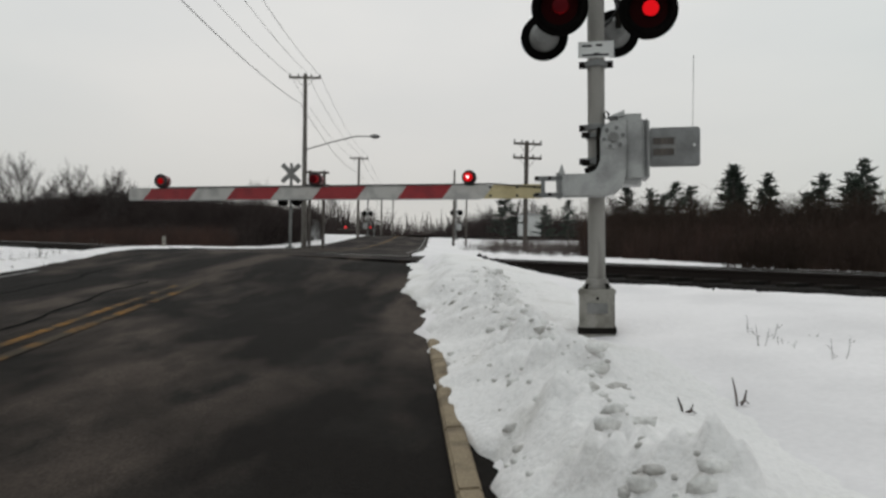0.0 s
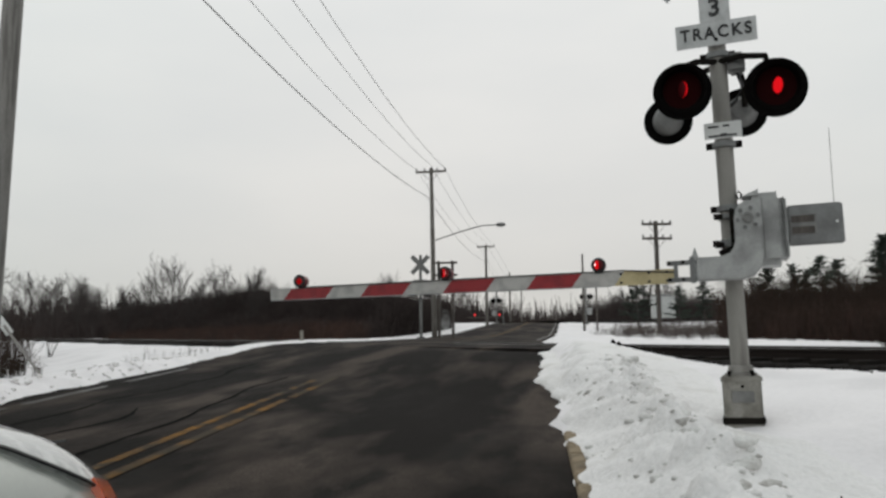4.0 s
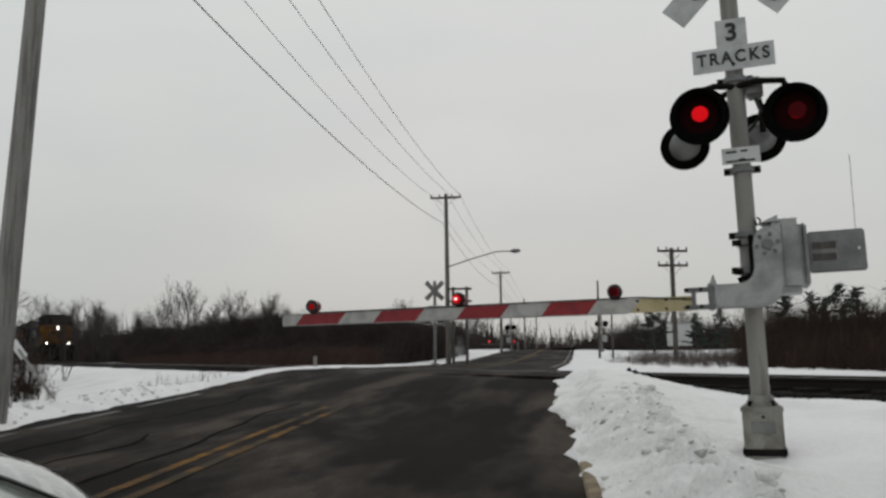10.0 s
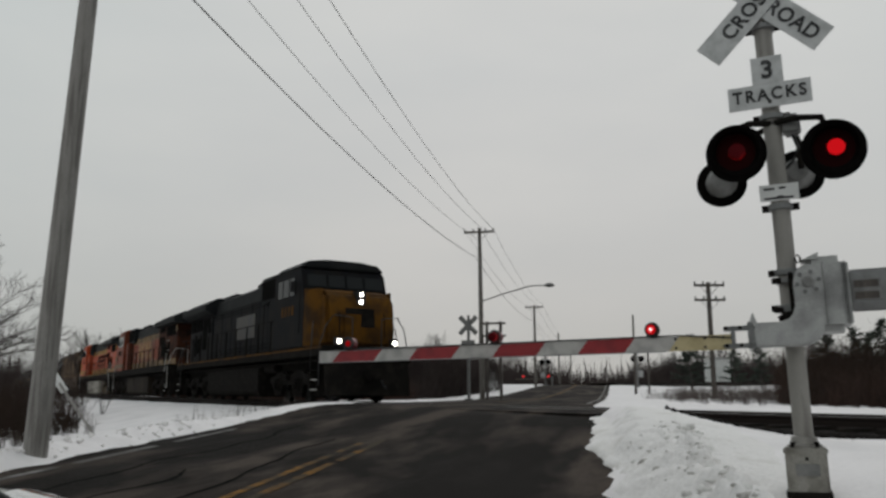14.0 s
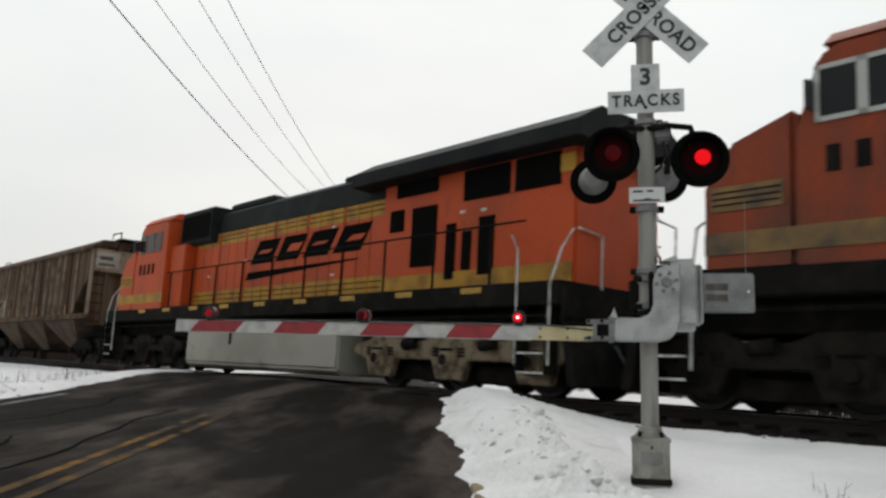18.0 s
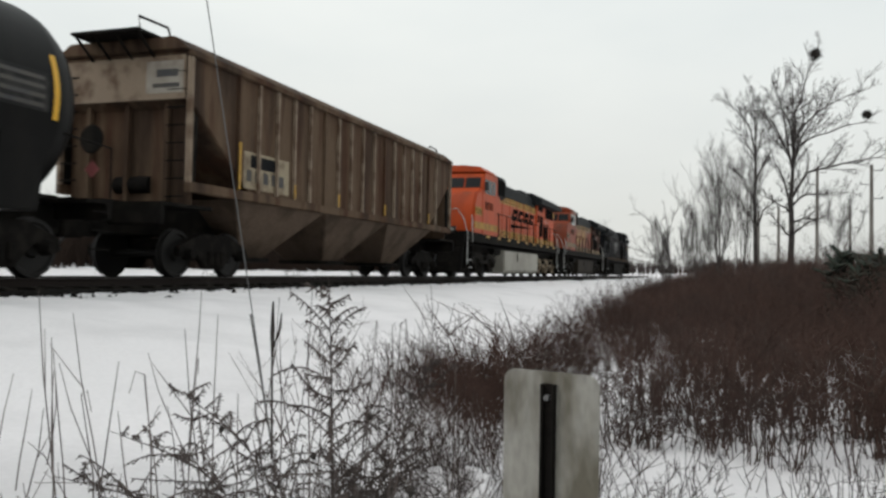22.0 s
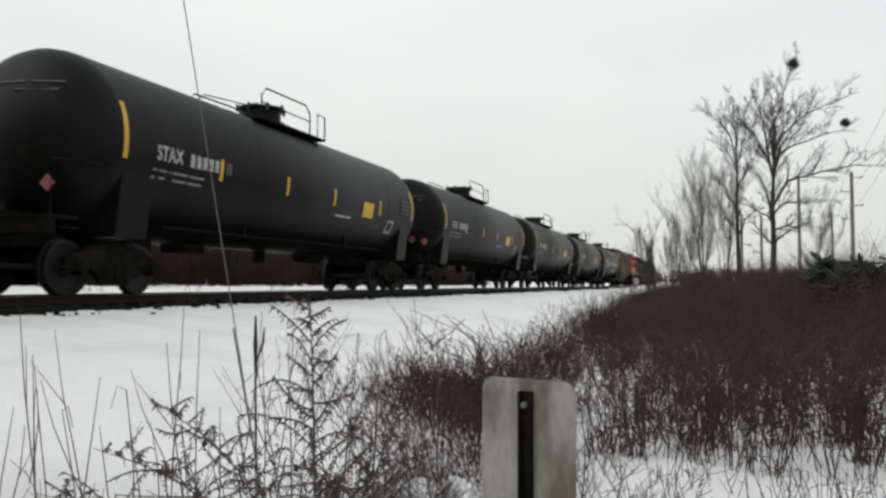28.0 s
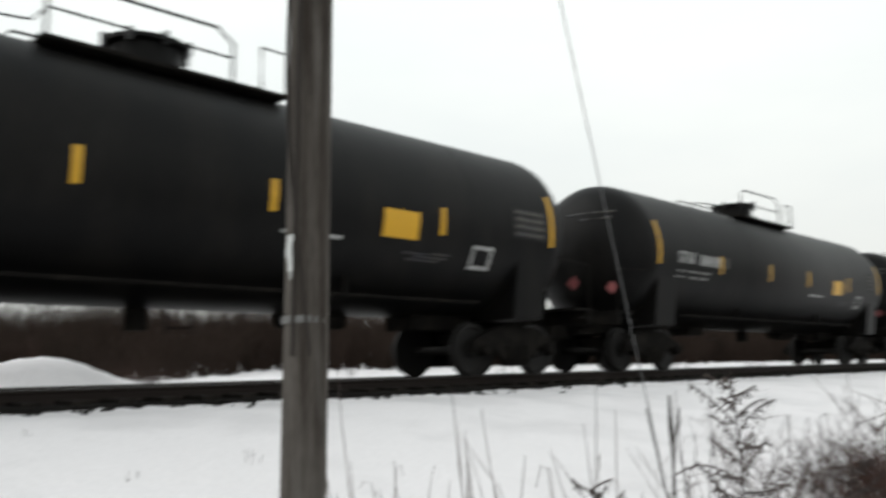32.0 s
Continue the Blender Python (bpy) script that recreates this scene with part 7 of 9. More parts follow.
for z in (5.5 - zr, 4.85 - zr):
    part("rack_bar", Geo().box(-0.62, 0.62, -0.06, 0.06, z - 0.05, z + 0.05), WOOD_DARK, rack)

# equipment cabinet beyond the crossing
CX, CY = 9.3, 84.0
zc = float(ground_z(CX, CY))
cab2 = thing("equipment_cabinet", "white sheet-metal signal equipment cabinet with a low roof", "equipment cabinet", Matrix.Translation((CX, CY, zc)))
part("cabinet_body", Geo().box(-1.1, 1.1, -0.9, 0.9, 0.0, 2.5), WHITE, cab2, bevel=0.02)
part("cabinet_roof", Geo().prism([(-1.2, 2.5), (0.0, 2.72), (1.2, 2.5)], -1.0, 1.0, "y"), ALUM, cab2)
part("cabinet_door", Geo().box(-0.6, 0.35, -0.92, -0.9, 0.2, 2.2), WHITE, cab2)
hs = thing("house", "small distant house with a pale gable behind the brush", "house", Matrix.Translation((-13.0, 66, float(ground_z(-13, 66)))))
part("wall", Geo().box(-3, 3, -2.5, 2.5, 0, 1.6), ALUM, hs)
part("roof", Geo().prism([(-3.2, 1.6), (0, 2.6), (3.2, 1.6)], -2.7, 2.7, "y"), WOOD_DARK, hs)

# small white marker posts beside the track
for x, y, h in ((-9.1, 27.0, 0.52),):
    z = float(ground_z(x, y))
    mp = thing("marker_post", "short white marker post beside the road", "marker post", Matrix.Translation((x, y, z)), "marker posts")
    part("post", Geo().box(-0.06, 0.06, -0.02, 0.02, -0.1, h), CONCRETE, mp, bevel=0.01)
lean_to = (Vector((-0.808, -0.588, 0)) * math.sin(radians(35)) + Vector((0, 0, 1)) * math.cos(radians(35))).normalized()
lean_x = Vector((0.588, -0.808, 0)).cross(lean_to).normalized()
LEAN = Matrix((lean_x, lean_to.cross(lean_x), lean_to)).transposed().to_4x4()
mp = thing("marker_post", "leaning white board on a stake in the snow", "marker post", Matrix.Translation((-10.13, 14.89, float(ground_z(-10.13, 14.89)))) @ LEAN, "marker posts")
board_z = (1.86 - float(ground_z(-10.13, 14.89))) / math.cos(radians(35))
part("stake", Geo().box(-0.025, 0.025, -0.02, 0.02, -0.2, board_z), WOOD_PALE, mp, bevel=0.004)
part("board", Geo().box(-0.075, 0.075, -0.035, -0.02, board_z - 0.20, board_z + 0.20), WHITE, mp, bevel=0.006)

# back of a small road sign in the weeds
SIGN_BACK = shade("weathered_sign_back", (0.33, 0.318, 0.285), 0.6, 0.2, spots=(0.135, 0.122, 0.092), spot_scale=7, spot_at=(0.44, 0.60), stretch=(1.0, 1.0, 0.4), grain=0.15, grain_scale=50, bump=0.15, second=(0.42, 0.41, 0.39), second_scale=4)
SX, SY = 1.78, -1.36
sg = thing("road_sign", "weathered back of a small rounded road sign on a channel post", "road sign", Matrix.Translation((SX, SY, -0.017)) @ pose(0, 0, 0, 0, 0, -127.3 - 26))
poly = []
for cx, cz, a0 in ((0.106, 1.192, 0), (-0.106, 1.192, 90), (-0.106, 0.74, 180), (0.106, 0.74, 270)):
    for k in range(6):
        a = math.radians(a0 + 18 * k)
        poly.append((cx + 0.035 * math.cos(a), cz + 0.035 * math.sin(a)))
part("sign_panel", Geo().prism(poly, -0.004, 0.0, "y"), SIGN_BACK, sg)
part("channel_post", Geo().box(-0.015, 0.015, -0.012, -0.005, 0.2, 1.195).box(-0.019, -0.012, -0.026, -0.005, 0.2, 1.195).box(0.012, 0.019, -0.026, -0.005, 0.2, 1.195), UNDER, sg, "dark steel channel post")
for z in (0.8, 1.16):
    part("sign_bolt", Geo().tube([(0, -0.03, z), (0, 0.004, z)], 0.008, 8), GALV, sg)


# ---- plants
rng = np.random.default_rng(7)


def sn(x, y):
    """Along and across the track."""
    return -math.sin(TH) * x + math.cos(TH) * y, math.cos(TH) * x + math.sin(TH) * y


def from_sn(s, n):
    return -math.sin(TH) * s + math.cos(TH) * n, math.cos(TH) * s + math.sin(TH) * n


def thicket(label, x, y, height, stems_each=6, spread=0.5, r=0.006, mat=TWIG, twigs=2, name="thicket", tip=0.35, low=0.35):
    """Bare shrubs at the given places: fanning stems with side twigs, in one mesh."""
    n = len(x)
    z = ground_z(x, y)
    k = stems_each
    bx = np.repeat(x, k) + rng.normal(0, 0.10, n * k) * spread
    by = np.repeat(y, k) + rng.normal(0, 0.10, n * k) * spread
    bz = np.repeat(z, k) - 0.06
    h = np.repeat(height, k) * rng.uniform(0.55, 1.05, n * k)
    tx = bx + rng.normal(0, 0.42, n * k) * spread * h
    ty = by + rng.normal(0, 0.42, n * k) * spread * h
    base, top = np.stack([bx, by, bz], 1), np.stack([tx, ty, bz + h], 1)
    bend = rng.normal(0, 0.06, (n * k, 3)) * h[:, None]
    bend[:, 2] = 0
    v1, f1 = stems(base, top, r * (0.7 + 0.5 * h), r * tip, bend, 3, 2)
    vs, fs = [v1], [f1]
    if twigs:
        for j in range(twigs):
            t = rng.uniform(low, 0.95, n * k)[:, None]
            p = base + (top - base) * t + bend * (4 * t * (1 - t))
            q = p + np.stack([rng.normal(0, 0.20, n * k), rng.normal(0, 0.20, n * k), rng.uniform(0.05, 0.34, n * k)], 1) * np.minimum(h, 2.2)[:, None]
            v2, f2 = stems(p, q, r * 0.55, r * tip * 0.8, None, 3, 1)
            fs.append(f2 + sum(len(a) for a in vs))
            vs.append(v2)
    ob = new(name, raw_mesh(name, np.concatenate(vs), np.concatenate(fs), mat, False))
    return tagged(ob, label, "brush", kind="stuff")


def scatter(count, s0, s1, n0, n1):
    s, n = rng.uniform(s0, s1, count), rng.uniform(n0, n1, count)
    return from_sn(s, n)


def clear_of_road(x, y, gap):
    off = x - road_x(y)
    return np.abs(off) > 3.6 + gap


# the thicket on the near side, thick and red-brown, thinning towards the track
s, n = -3.6 - 36 * rng.random(7600) ** 1.5, 2.4 - 15 * rng.random(7600) ** 1.2
rim = 0.35 + 0.062 * (-s) + rng.normal(0, 0.22, 7600)
dist = np.hypot(s, n)
open_patch = ripple(s * 1.0, n * 1.0, 1.25, 2.0) + 0.55 * smooth_step(7.0, 10.5, dist) > -0.35
lane = (dist > 7.2) & (dist < 9.4 + 0.6 * ripple(s, n, 0.9, 1.0)) & (n < -0.8) & (rng.random(7600) < 0.62)
keep = (dist > 5.0) & (n < rim) & (n > -1.2 * (-s) + 2.0) & open_patch & ~lane
x, y = from_sn(s[keep], n[keep])
hh = np.clip(0.55 + 0.085 * (np.hypot(x, y) - 4.5), 0.5, 1.42) * rng.uniform(0.72, 1.15, len(x))
edge = smooth_step(-0.2, 3.2, rim[keep] - n[keep])
hh = hh * (0.42 + 0.58 * edge) * (1 + 0.25 * ripple(x, y, 1.1, 3.0))
fa = np.radians(np.repeat(rng.uniform(-150, -119, 15), 8) + rng.normal(0, 0.9, 120))
fd = np.repeat(rng.uniform(5.3, 6.9, 15), 8) + rng.normal(0, 0.12, 120)
x, y = np.concatenate([x, -np.sin(fa) * fd]), np.concatenate([y, np.cos(fa) * fd])
hh = np.concatenate([hh, rng.uniform(0.4, 0.78, 120)])
far_part = np.hypot(x, y) > 9.2 + 0.7 * ripple(x, y, 0.8, 5.0)
thicket("dense red-brown leafless thicket standing in the snow", x[far_part], y[far_part], hh[far_part], 6, 0.62, 0.005, TWIG, 5)
bearing = np.degrees(np.arctan2(x, y))
front = ~far_part & (rng.random(len(x)) < 0.30 + 0.50 * smooth_step(122, 134, bearing))
thicket("upright brown stems at the thicket's front with bare snow between", x[front], y[front], hh[front] * 1.05, 4, 0.40, 0.0060, TWIG, 6, "thicket", 0.35, 0.62)
odd = ~far_part & (rng.random(len(x)) < 0.07)
thicket("grey-brown stems among the thicket's front", x[odd], y[odd], hh[odd] * 1.1, 3, 0.35, 0.0062, STEM_GREY, 5, "thicket", 0.35, 0.55)
# bleached stubble at its front
s, n = -3.2 - 6 * rng.random(1500), 1.2 - 9 * rng.random(1500)
keep = (np.hypot(s, n) > 3.0) & (np.hypot(s, n) < 8.2) & (n < 0.3) & (n > 1.9 * s + 2.0)
x, y = from_sn(s[keep], n[keep])
thicket("short dry stubble poking out of the snow", x, y, rng.uniform(0.12, 0.4, len(x)), 3, 0.5, 0.004, STALK, 1, "stubble")

# the far side of the track: low brush, taller to the left of the road
x, y = scatter(9000, -95, 30, 17.4, 37)
keep = clear_of_road(x, y, 2.0) & (x > road_x(y)) & (x > 0.185 * y) & ((y > 5) | (sn(x, y)[1] > 23.5 + 1.6 * ripple(x, y, 0.4, 1.0)))
x, y = x[keep], y[keep]
nn = sn(x, y)[1]
thicket("low brown brush beyond the track", x, y, rng.uniform(0.95, 1.85, len(x)) * (0.55 + 0.8 * smooth_step(17.4, 28, nn)) * (1 + 0.35 * smooth_step(20, 0, y)), 7, 0.55, 0.010, TWIG_DARK, 4)
# tan clumps in the open snow before the cabinet
cx0, cy0 = rng.uniform(1.8, 8.0, 16), rng.uniform(26, 44, 16)
x, y = np.repeat(cx0, 14) + rng.normal(0, 0.55, 224), np.repeat(cy0, 14) + rng.normal(0, 0.8, 224)
keep = clear_of_road(x, y, 1.6) & (x < 0.2 * y)
thicket("low tan clumps of dry weeds in the open snow", x[keep], y[keep], rng.uniform(0.25, 0.7, keep.sum()), 6, 0.8, 0.008, STEM_GREY, 3)
x, y = scatter(900, -30, 40, 15.6, 22)
keep = clear_of_road(x, y, 2.0) & (x > road_x(y)) & (x > 0.03 * y) & (x < 0.19 * y)
thicket("sparse dry weeds in the open snow beyond the track", x[keep], y[keep], rng.uniform(0.2, 0.75, keep.sum()), 5, 0.6, 0.006, STALK, 2)
x, y = scatter(2600, -6, 34, 17.0, 22)
keep = clear_of_road(x, y, 2.5) & (x > road_x(y)) & (x > 0.175 * y) & (y > 5) & (ripple(x, y, 0.7, 1.0) > -0.35)
thicket("red-brown brush along the far edge of the track", x[keep], y[keep], rng.uniform(0.5, 1.15, keep.sum()), 6, 0.6, 0.008, TWIG, 2)
s, n = 14 + 190 * rng.random(21000) ** 1.3, 17.0 + 22 * rng.random(21000)
x, y = from_sn(s, n)
keep = clear_of_road(x, y, 2.0) & (x < road_x(y)) & (y > 22)
x, y, n = x[keep], y[keep], n[keep]
thicket("tall dense brown brush across the track", x, y, rng.uniform(2.7, 4.6, len(x)) * (0.35 + 0.65 * smooth_step(17.0, 25, n)) * (0.60 + 0.42 * smooth_step(9, 26, road_x(y) - x) + 0.22 * ripple(x, y, 0.16, 2.0)), 8, 0.55, 0.013, TWIG_GREY, 7, "thicket", 0.3, 0.5)
x, y = scatter(4200, 14, 75, 14.3, 18.2)
keep = clear_of_road(x, y, 1.2) & (x < road_x(y)) & (ripple(x, y, 0.8, 3.0) > -0.45)
thicket("reddish grass and brush at the track's far edge", x[keep], y[keep], rng.uniform(0.4, 1.0, keep.sum()), 6, 0.5, 0.008, TWIG, 2)
# reeds and brush on the near left side
s, n = 8 + 60 * rng.random(4200), -16 + 21 * rng.random(4200)
x, y = from_sn(s, n)
keep = (n < 3.6 - 0.02 * s) & (x < -13.0 - 0.1 * (y - 8))
thicket("brown reeds and brush beside the road", x[keep], y[keep], rng.uniform(0.35, 0.85, keep.sum()) * (1 + 1.4 * smooth_step(-14.5, -17.5, x[keep])), 7, 0.4, 0.009, TWIG_DARK, 3)
# dry grass in the strip of snow beyond the rails
x, y = scatter(5200, -60, 8, 13.9, 17.8)
keep = clear_of_road(x, y, 2.0) & (x > road_x(y)) & (ripple(x, y, 0.9, 2.0) > np.where(y < 5, 0.75, -0.2))
thicket("dry grass in the snow strip beyond the rails", x[keep], y[keep], rng.uniform(0.12, 0.55, keep.sum()), 4, 0.6, 0.006, TWIG, 2, "grass_tuft")
x, y = scatter(4200, -60, 8, 14.5, 17.7)
keep = (x > 0.205 * y) & (x > 4.5) & (y > 7) & (ripple(x, y, 0.55, 4.0) > -0.55)
thicket("dark low brush crowding the far edge of the rails", x[keep], y[keep], rng.uniform(0.4, 0.95, keep.sum()), 7, 0.6, 0.009, TWIG_DARK, 3)
# verge tufts
x, y = scatter(160, 6, 22, 3.5, 7.8)
keep = clear_of_road(x, y, 0.9) & (x < road_x(y))
thicket("dry grass tufts in the roadside snow", x[keep], y[keep], rng.uniform(0.15, 0.5, keep.sum()), 5, 0.5, 0.005, STALK, 1, "grass_tuft")
x, y = rng.uniform(2.2, 6.5, 26), rng.uniform(1.0, 6.0, 26)
thicket("scattered dry stalks in the snow", x, y, rng.uniform(0.08, 0.22, 26), 3, 0.4, 0.004, STALK, 1, "grass_tuft")


def grow(height, seed, spread=0.5, levels=4, kids=(7, 5, 4, 3), trunk=0.012, up=0.55, first=0.25):
    """Segments of a bare tree as (start, end, start radius, end radius) by level."""
    r = random.Random(seed)
    out = [[] for _ in range(levels)]

    def limb(p, d, length, rad, lev):
        seg = max(2, 5 - lev)
        pts = [p]
        for i in range(seg):
            j = Vector((r.gauss(0, 0.10), r.gauss(0, 0.10), r.gauss(0.03, 0.06))) * (0.6 + 0.5 * lev)
            d2 = (d + j + Vector((0, 0, 0.05 * lev))).normalized()
            q = pts[-1] + d2 * length / seg
            ra, rb = rad * (1 - 0.75 * i / seg), rad * (1 - 0.75 * (i + 1) / seg)
            out[lev].append((pts[-1], q, ra, rb))
            pts.append(q)
            d = d2
        if lev + 1 < levels:
            for i in range(kids[lev]):
                t = first + (1 - first) * (i + r.random()) / kids[lev] if lev == 0 else 0.2 + 0.8 * (i + r.random()) / kids[lev]
                k = min(seg - 1, int(t * seg))
                s0 = pts[k].lerp(pts[k + 1], t * seg - k)
                a = r.random() * math.tau
                side = Vector((math.cos(a), math.sin(a), 0))
                nd = (d * up + side * spread + Vector((0, 0, 0.25))).normalized()
                limb(s0, nd, length * (0.62 - 0.30 * t if lev == 0 else 0.55) * r.uniform(0.7, 1.15), rad * (1 - 0.7 * t) * 0.55, lev + 1)

    limb(Vector((0, 0, -0.2)), Vector((r.gauss(0, 0.03), r.gauss(0, 0.03), 1)), height, height * trunk, 0)
    return out


def bare_tree(label, x, y, height, seed, spread=0.5, levels=4, kids=(9, 6, 5, 3), trunk=0.012, thin=0.005, up=0.5, first=0.25, mat=BARK):
    t = thing("tree", label, "tree", Matrix.Translation((x, y, float(ground_z(x, y)))) @ pose(0, 0, 0, 0, 0, seed * 37 % 360), "bare trees")
    g = grow(height, seed, spread, levels, kids, trunk, up, first)
    vs, fs, off = [], [], 0
    for lev, segs in enumerate(g):
        v, f = stems([q[0] for q in segs], [q[1] for q in segs], np.maximum([q[2] for q in segs], thin), np.maximum([q[3] for q in segs], thin * 0.8), None, (8, 5, 4, 3)[min(lev, 3)], 1)
        if lev == 0:
            part("trunk", raw_mesh("trunk", v, f, mat), mat, t)
        else:
            vs.append(v), fs.append(f + off)
            off += len(v)
    tagged(part("crown", raw_mesh("crown", np.concatenate(vs), np.concatenate(fs), mat), mat, t), kind="stuff")
    return t


def limbed_tree(label, x, y, right, trunk, limbs, seed, r0, mat=BARK, fine=1.0):
    """A bare tree with its own main limbs: trunk is (height, lean); each limb is (height on the trunk, reach to its right,
    height of its tip, reach away, sag). Side branches, shoots and twigs grow along every limb."""
    r = random.Random(seed)
    t = thing("tree", label, "tree", Matrix.Translation((x, y, float(ground_z(x, y)) - 0.1)), "bare trees")
    away = Vector((right.y, -right.x, 0))
    up_z = Vector((0, 0, 1))
    top, lean = trunk
    segs = [[], [], [], []]

    def run(pts, ra, rb, lev):
        n = len(pts) - 1
        for i in range(n):
            segs[lev].append((pts[i], pts[i + 1], ra + (rb - ra) * i / n, ra + (rb - ra) * (i + 1) / n))

    def sprout(pts, rad, lev, size):
        """Shoots along a run of points, shorter towards its tip."""
        n = len(pts) - 1
        count = int((8, 7, 6)[lev - 1] * fine * (0.6 + size * 0.5))
        for c in range(count):
            u = 0.18 + 0.82 * (c + r.random()) / count
            k = min(n - 1, int(u * n))
            p = pts[k].lerp(pts[k + 1], u * n - k)
            d = (pts[k + 1] - pts[k]).normalized()
            s1 = Vector((r.gauss(0, 1), r.gauss(0, 1), r.gauss(0, 1)))
            s1 = (s1 - d * s1.dot(d)).normalized()
            e = (d * 0.9 + s1 * r.uniform(0.5, 0.95) + up_z * 0.22).normalized()
            ln = size * (0.62 - 0.26 * u) * r.uniform(0.55, 1.25)
            q = [p]
            for j in range(3):
                e = (e + Vector((r.gauss(0, 0.13), r.gauss(0, 0.13), r.gauss(0.05, 0.10)))).normalized()
                q.append(q[-1] + e * ln / 3)
            ra = max(0.0050, rad * (0.50 - 0.3 * u))
            run(q, ra, max(0.0042, ra * 0.35), lev)
            if lev < 3:
                sprout(q, ra, lev + 1, ln)

    spine = [Vector((0, 0, 0)) + right * lean * (k / 6) ** 2 * 1.0 + up_z * top * k / 6 + Vector((r.gauss(0, 0.02), r.gauss(0, 0.02), 0)) * (k > 0) for k in range(7)]
    run(spine, r0, r0 * 0.07, 0)
    sprout(spine[2:], r0 * 0.4, 1, top * 0.12)
    for h, reach, tip, depth, sag in limbs:
        k = min(5, int(h / top * 6))
        p0 = spine[k].lerp(spine[k + 1], h / top * 6 - k)
        p1 = right * reach + away * depth + up_z * tip
        pts = []
        for j in range(7):
            u = j / 6
            bow = right * (-reach * 0.22) + up_z * sag
            pts.append(p0.lerp(p1, u) + bow * 4 * u * (1 - u) + Vector((r.gauss(0, 0.03), r.gauss(0, 0.03), r.gauss(0, 0.03))) * (0 < j))
        length = (p1 - p0).length
        ra = max(0.014, r0 * (0.30 + 0.05 * length) * (1 - 0.4 * h / top))
        run(pts, ra, 0.008, 0)
        sprout(pts, ra, 1, length * 0.62)
    vs, fs, off = [], [], 0
    for lev, q in enumerate(segs):
        v, f = stems([a[0] for a in q], [a[1] for a in q], [a[2] for a in q], [a[3] for a in q], None, (8, 4, 3, 3)[lev], 1)
        if lev == 0:
            part("trunk", raw_mesh("trunk", v, f, mat), mat, t, "grey trunk and main limbs")
        else:
            vs.append(v), fs.append(f + off)
            off += len(v)
    tagged(part("crown", raw_mesh("crown", np.concatenate(vs), np.concatenate(fs), mat), mat, t), kind="stuff")
    return t


# bare trees beyond the thicket, one with two bird nests
SIDE = Vector((-0.794, -0.607, 0))          # to the right as seen from the road
BIG_X, BIG_Y = 18.21, -23.84
big = limbed_tree("tall bare tree with a spreading crown beyond the thicket", BIG_X, BIG_Y, SIDE, (7.5, 0.05), (
    (3.7, 3.6, 4.9, 0.3, 0.45), (3.9, -0.55, 7.7, -0.3, 0.2), (5.1, 2.4, 6.3, -0.2, 0.10), (5.3, 2.3, 7.2, 0.4, 0.25), (5.6, 0.72, 8.6, -0.1, 0.0),
    (4.6, -1.3, 6.9, 0.5, 0.1), (3.1, -1.2, 3.9, -0.3, 0.05), (2.8, 1.5, 3.0, 0.2, 0.12), (4.4, 0.9, 6.6, 1.5, 0.1), (4.9, -0.3, 7.2, -1.6, 0.1), (3.4, 2.0, 4.0, -1.0, 0.15), (2.2, -0.9, 3.3, 0.3, 0.05), (2.3, 1.1, 3.1, 0.4, 0.05), (2.9, -0.6, 5.2, 0.6, 0.0)), 11, 0.135)
limbed_tree("slender tall bare tree beyond the thicket", 19.1, -23.2, SIDE, (7.5, -0.15), (
    (5.2, -1.15, 7.2, 0.2, 0.15), (4.6, -0.9, 6.5, -0.6, 0.1), (4.0, 0.7, 5.6, 0.5, 0.1), (5.0, 0.6, 6.8, -0.4, 0.1), (3.2, -0.9, 4.9, 0.4, 0.05), (2.6, 0.8, 3.9, -0.4, 0.05), (5.9, 0.5, 7.5, 0.3, 0.0), (2.4, -0.7, 3.6, 0.0, 0.05), (5.8, -0.4, 7.6, 0.0, 0.0)), 12, 0.10)
for i, (px, py, h) in enumerate(((19.6, -22.0, 4.4), (20.4, -21.4, 3.2), (21.1, -21.2, 2.6), (20.0, -22.6, 5.2), (19.9, -21.2, 2.6), (21.8, -21.6, 2.4), (17.2, -24.8, 3.4), (18.9, -22.2, 4.8))):
    bare_tree("thin bare sapling in the clump beyond the thicket", px, py, h * 0.86, 20 + i, 0.42, 4, (11, 8, 6, 4), 0.009, 0.004, 0.8, 0.15)
limbed_tree("small crooked bare tree near the track", 25.4, -25.5, SIDE, (4.2, -0.35), ((1.4, -2.7, 2.6, 0.2, -0.25), (1.9, -1.7, 3.9, -0.3, 0.0), (2.4, 0.5, 4.1, 0.3, 0.0), (1.0, -2.2, 1.7, 0.3, 0.1)), 33, 0.05, fine=0.55)
limbed_tree("round-crowned bare tree beside the track", -25.2, 27.8, Vector((0.745, 0.667, 0)), (5.9, 0.1), (
    (1.9, 2.6, 4.3, 0.3, 0.15), (1.9, -2.3, 4.4, -0.4, 0.15), (2.4, 1.6, 5.7, -0.5, 0.1), (2.5, -1.3, 6.0, 0.5, 0.1), (3.0, 0.5, 6.7, 0.6, 0.0), (1.7, 3.3, 3.7, -0.3, 0.45), (1.6, -2.7, 3.0, 0.3, 0.2), (2.2, 0.3, 5.4, -1.8, 0.1), (2.2, -0.3, 5.4, 1.8, 0.1), (2.7, 2.3, 5.0, 0.8, 0.1), (2.8, -0.6, 6.4, -0.7, 0.0), (2.0, 2.9, 3.2, 0.9, 0.3)), 41, 0.13, fine=1.05)
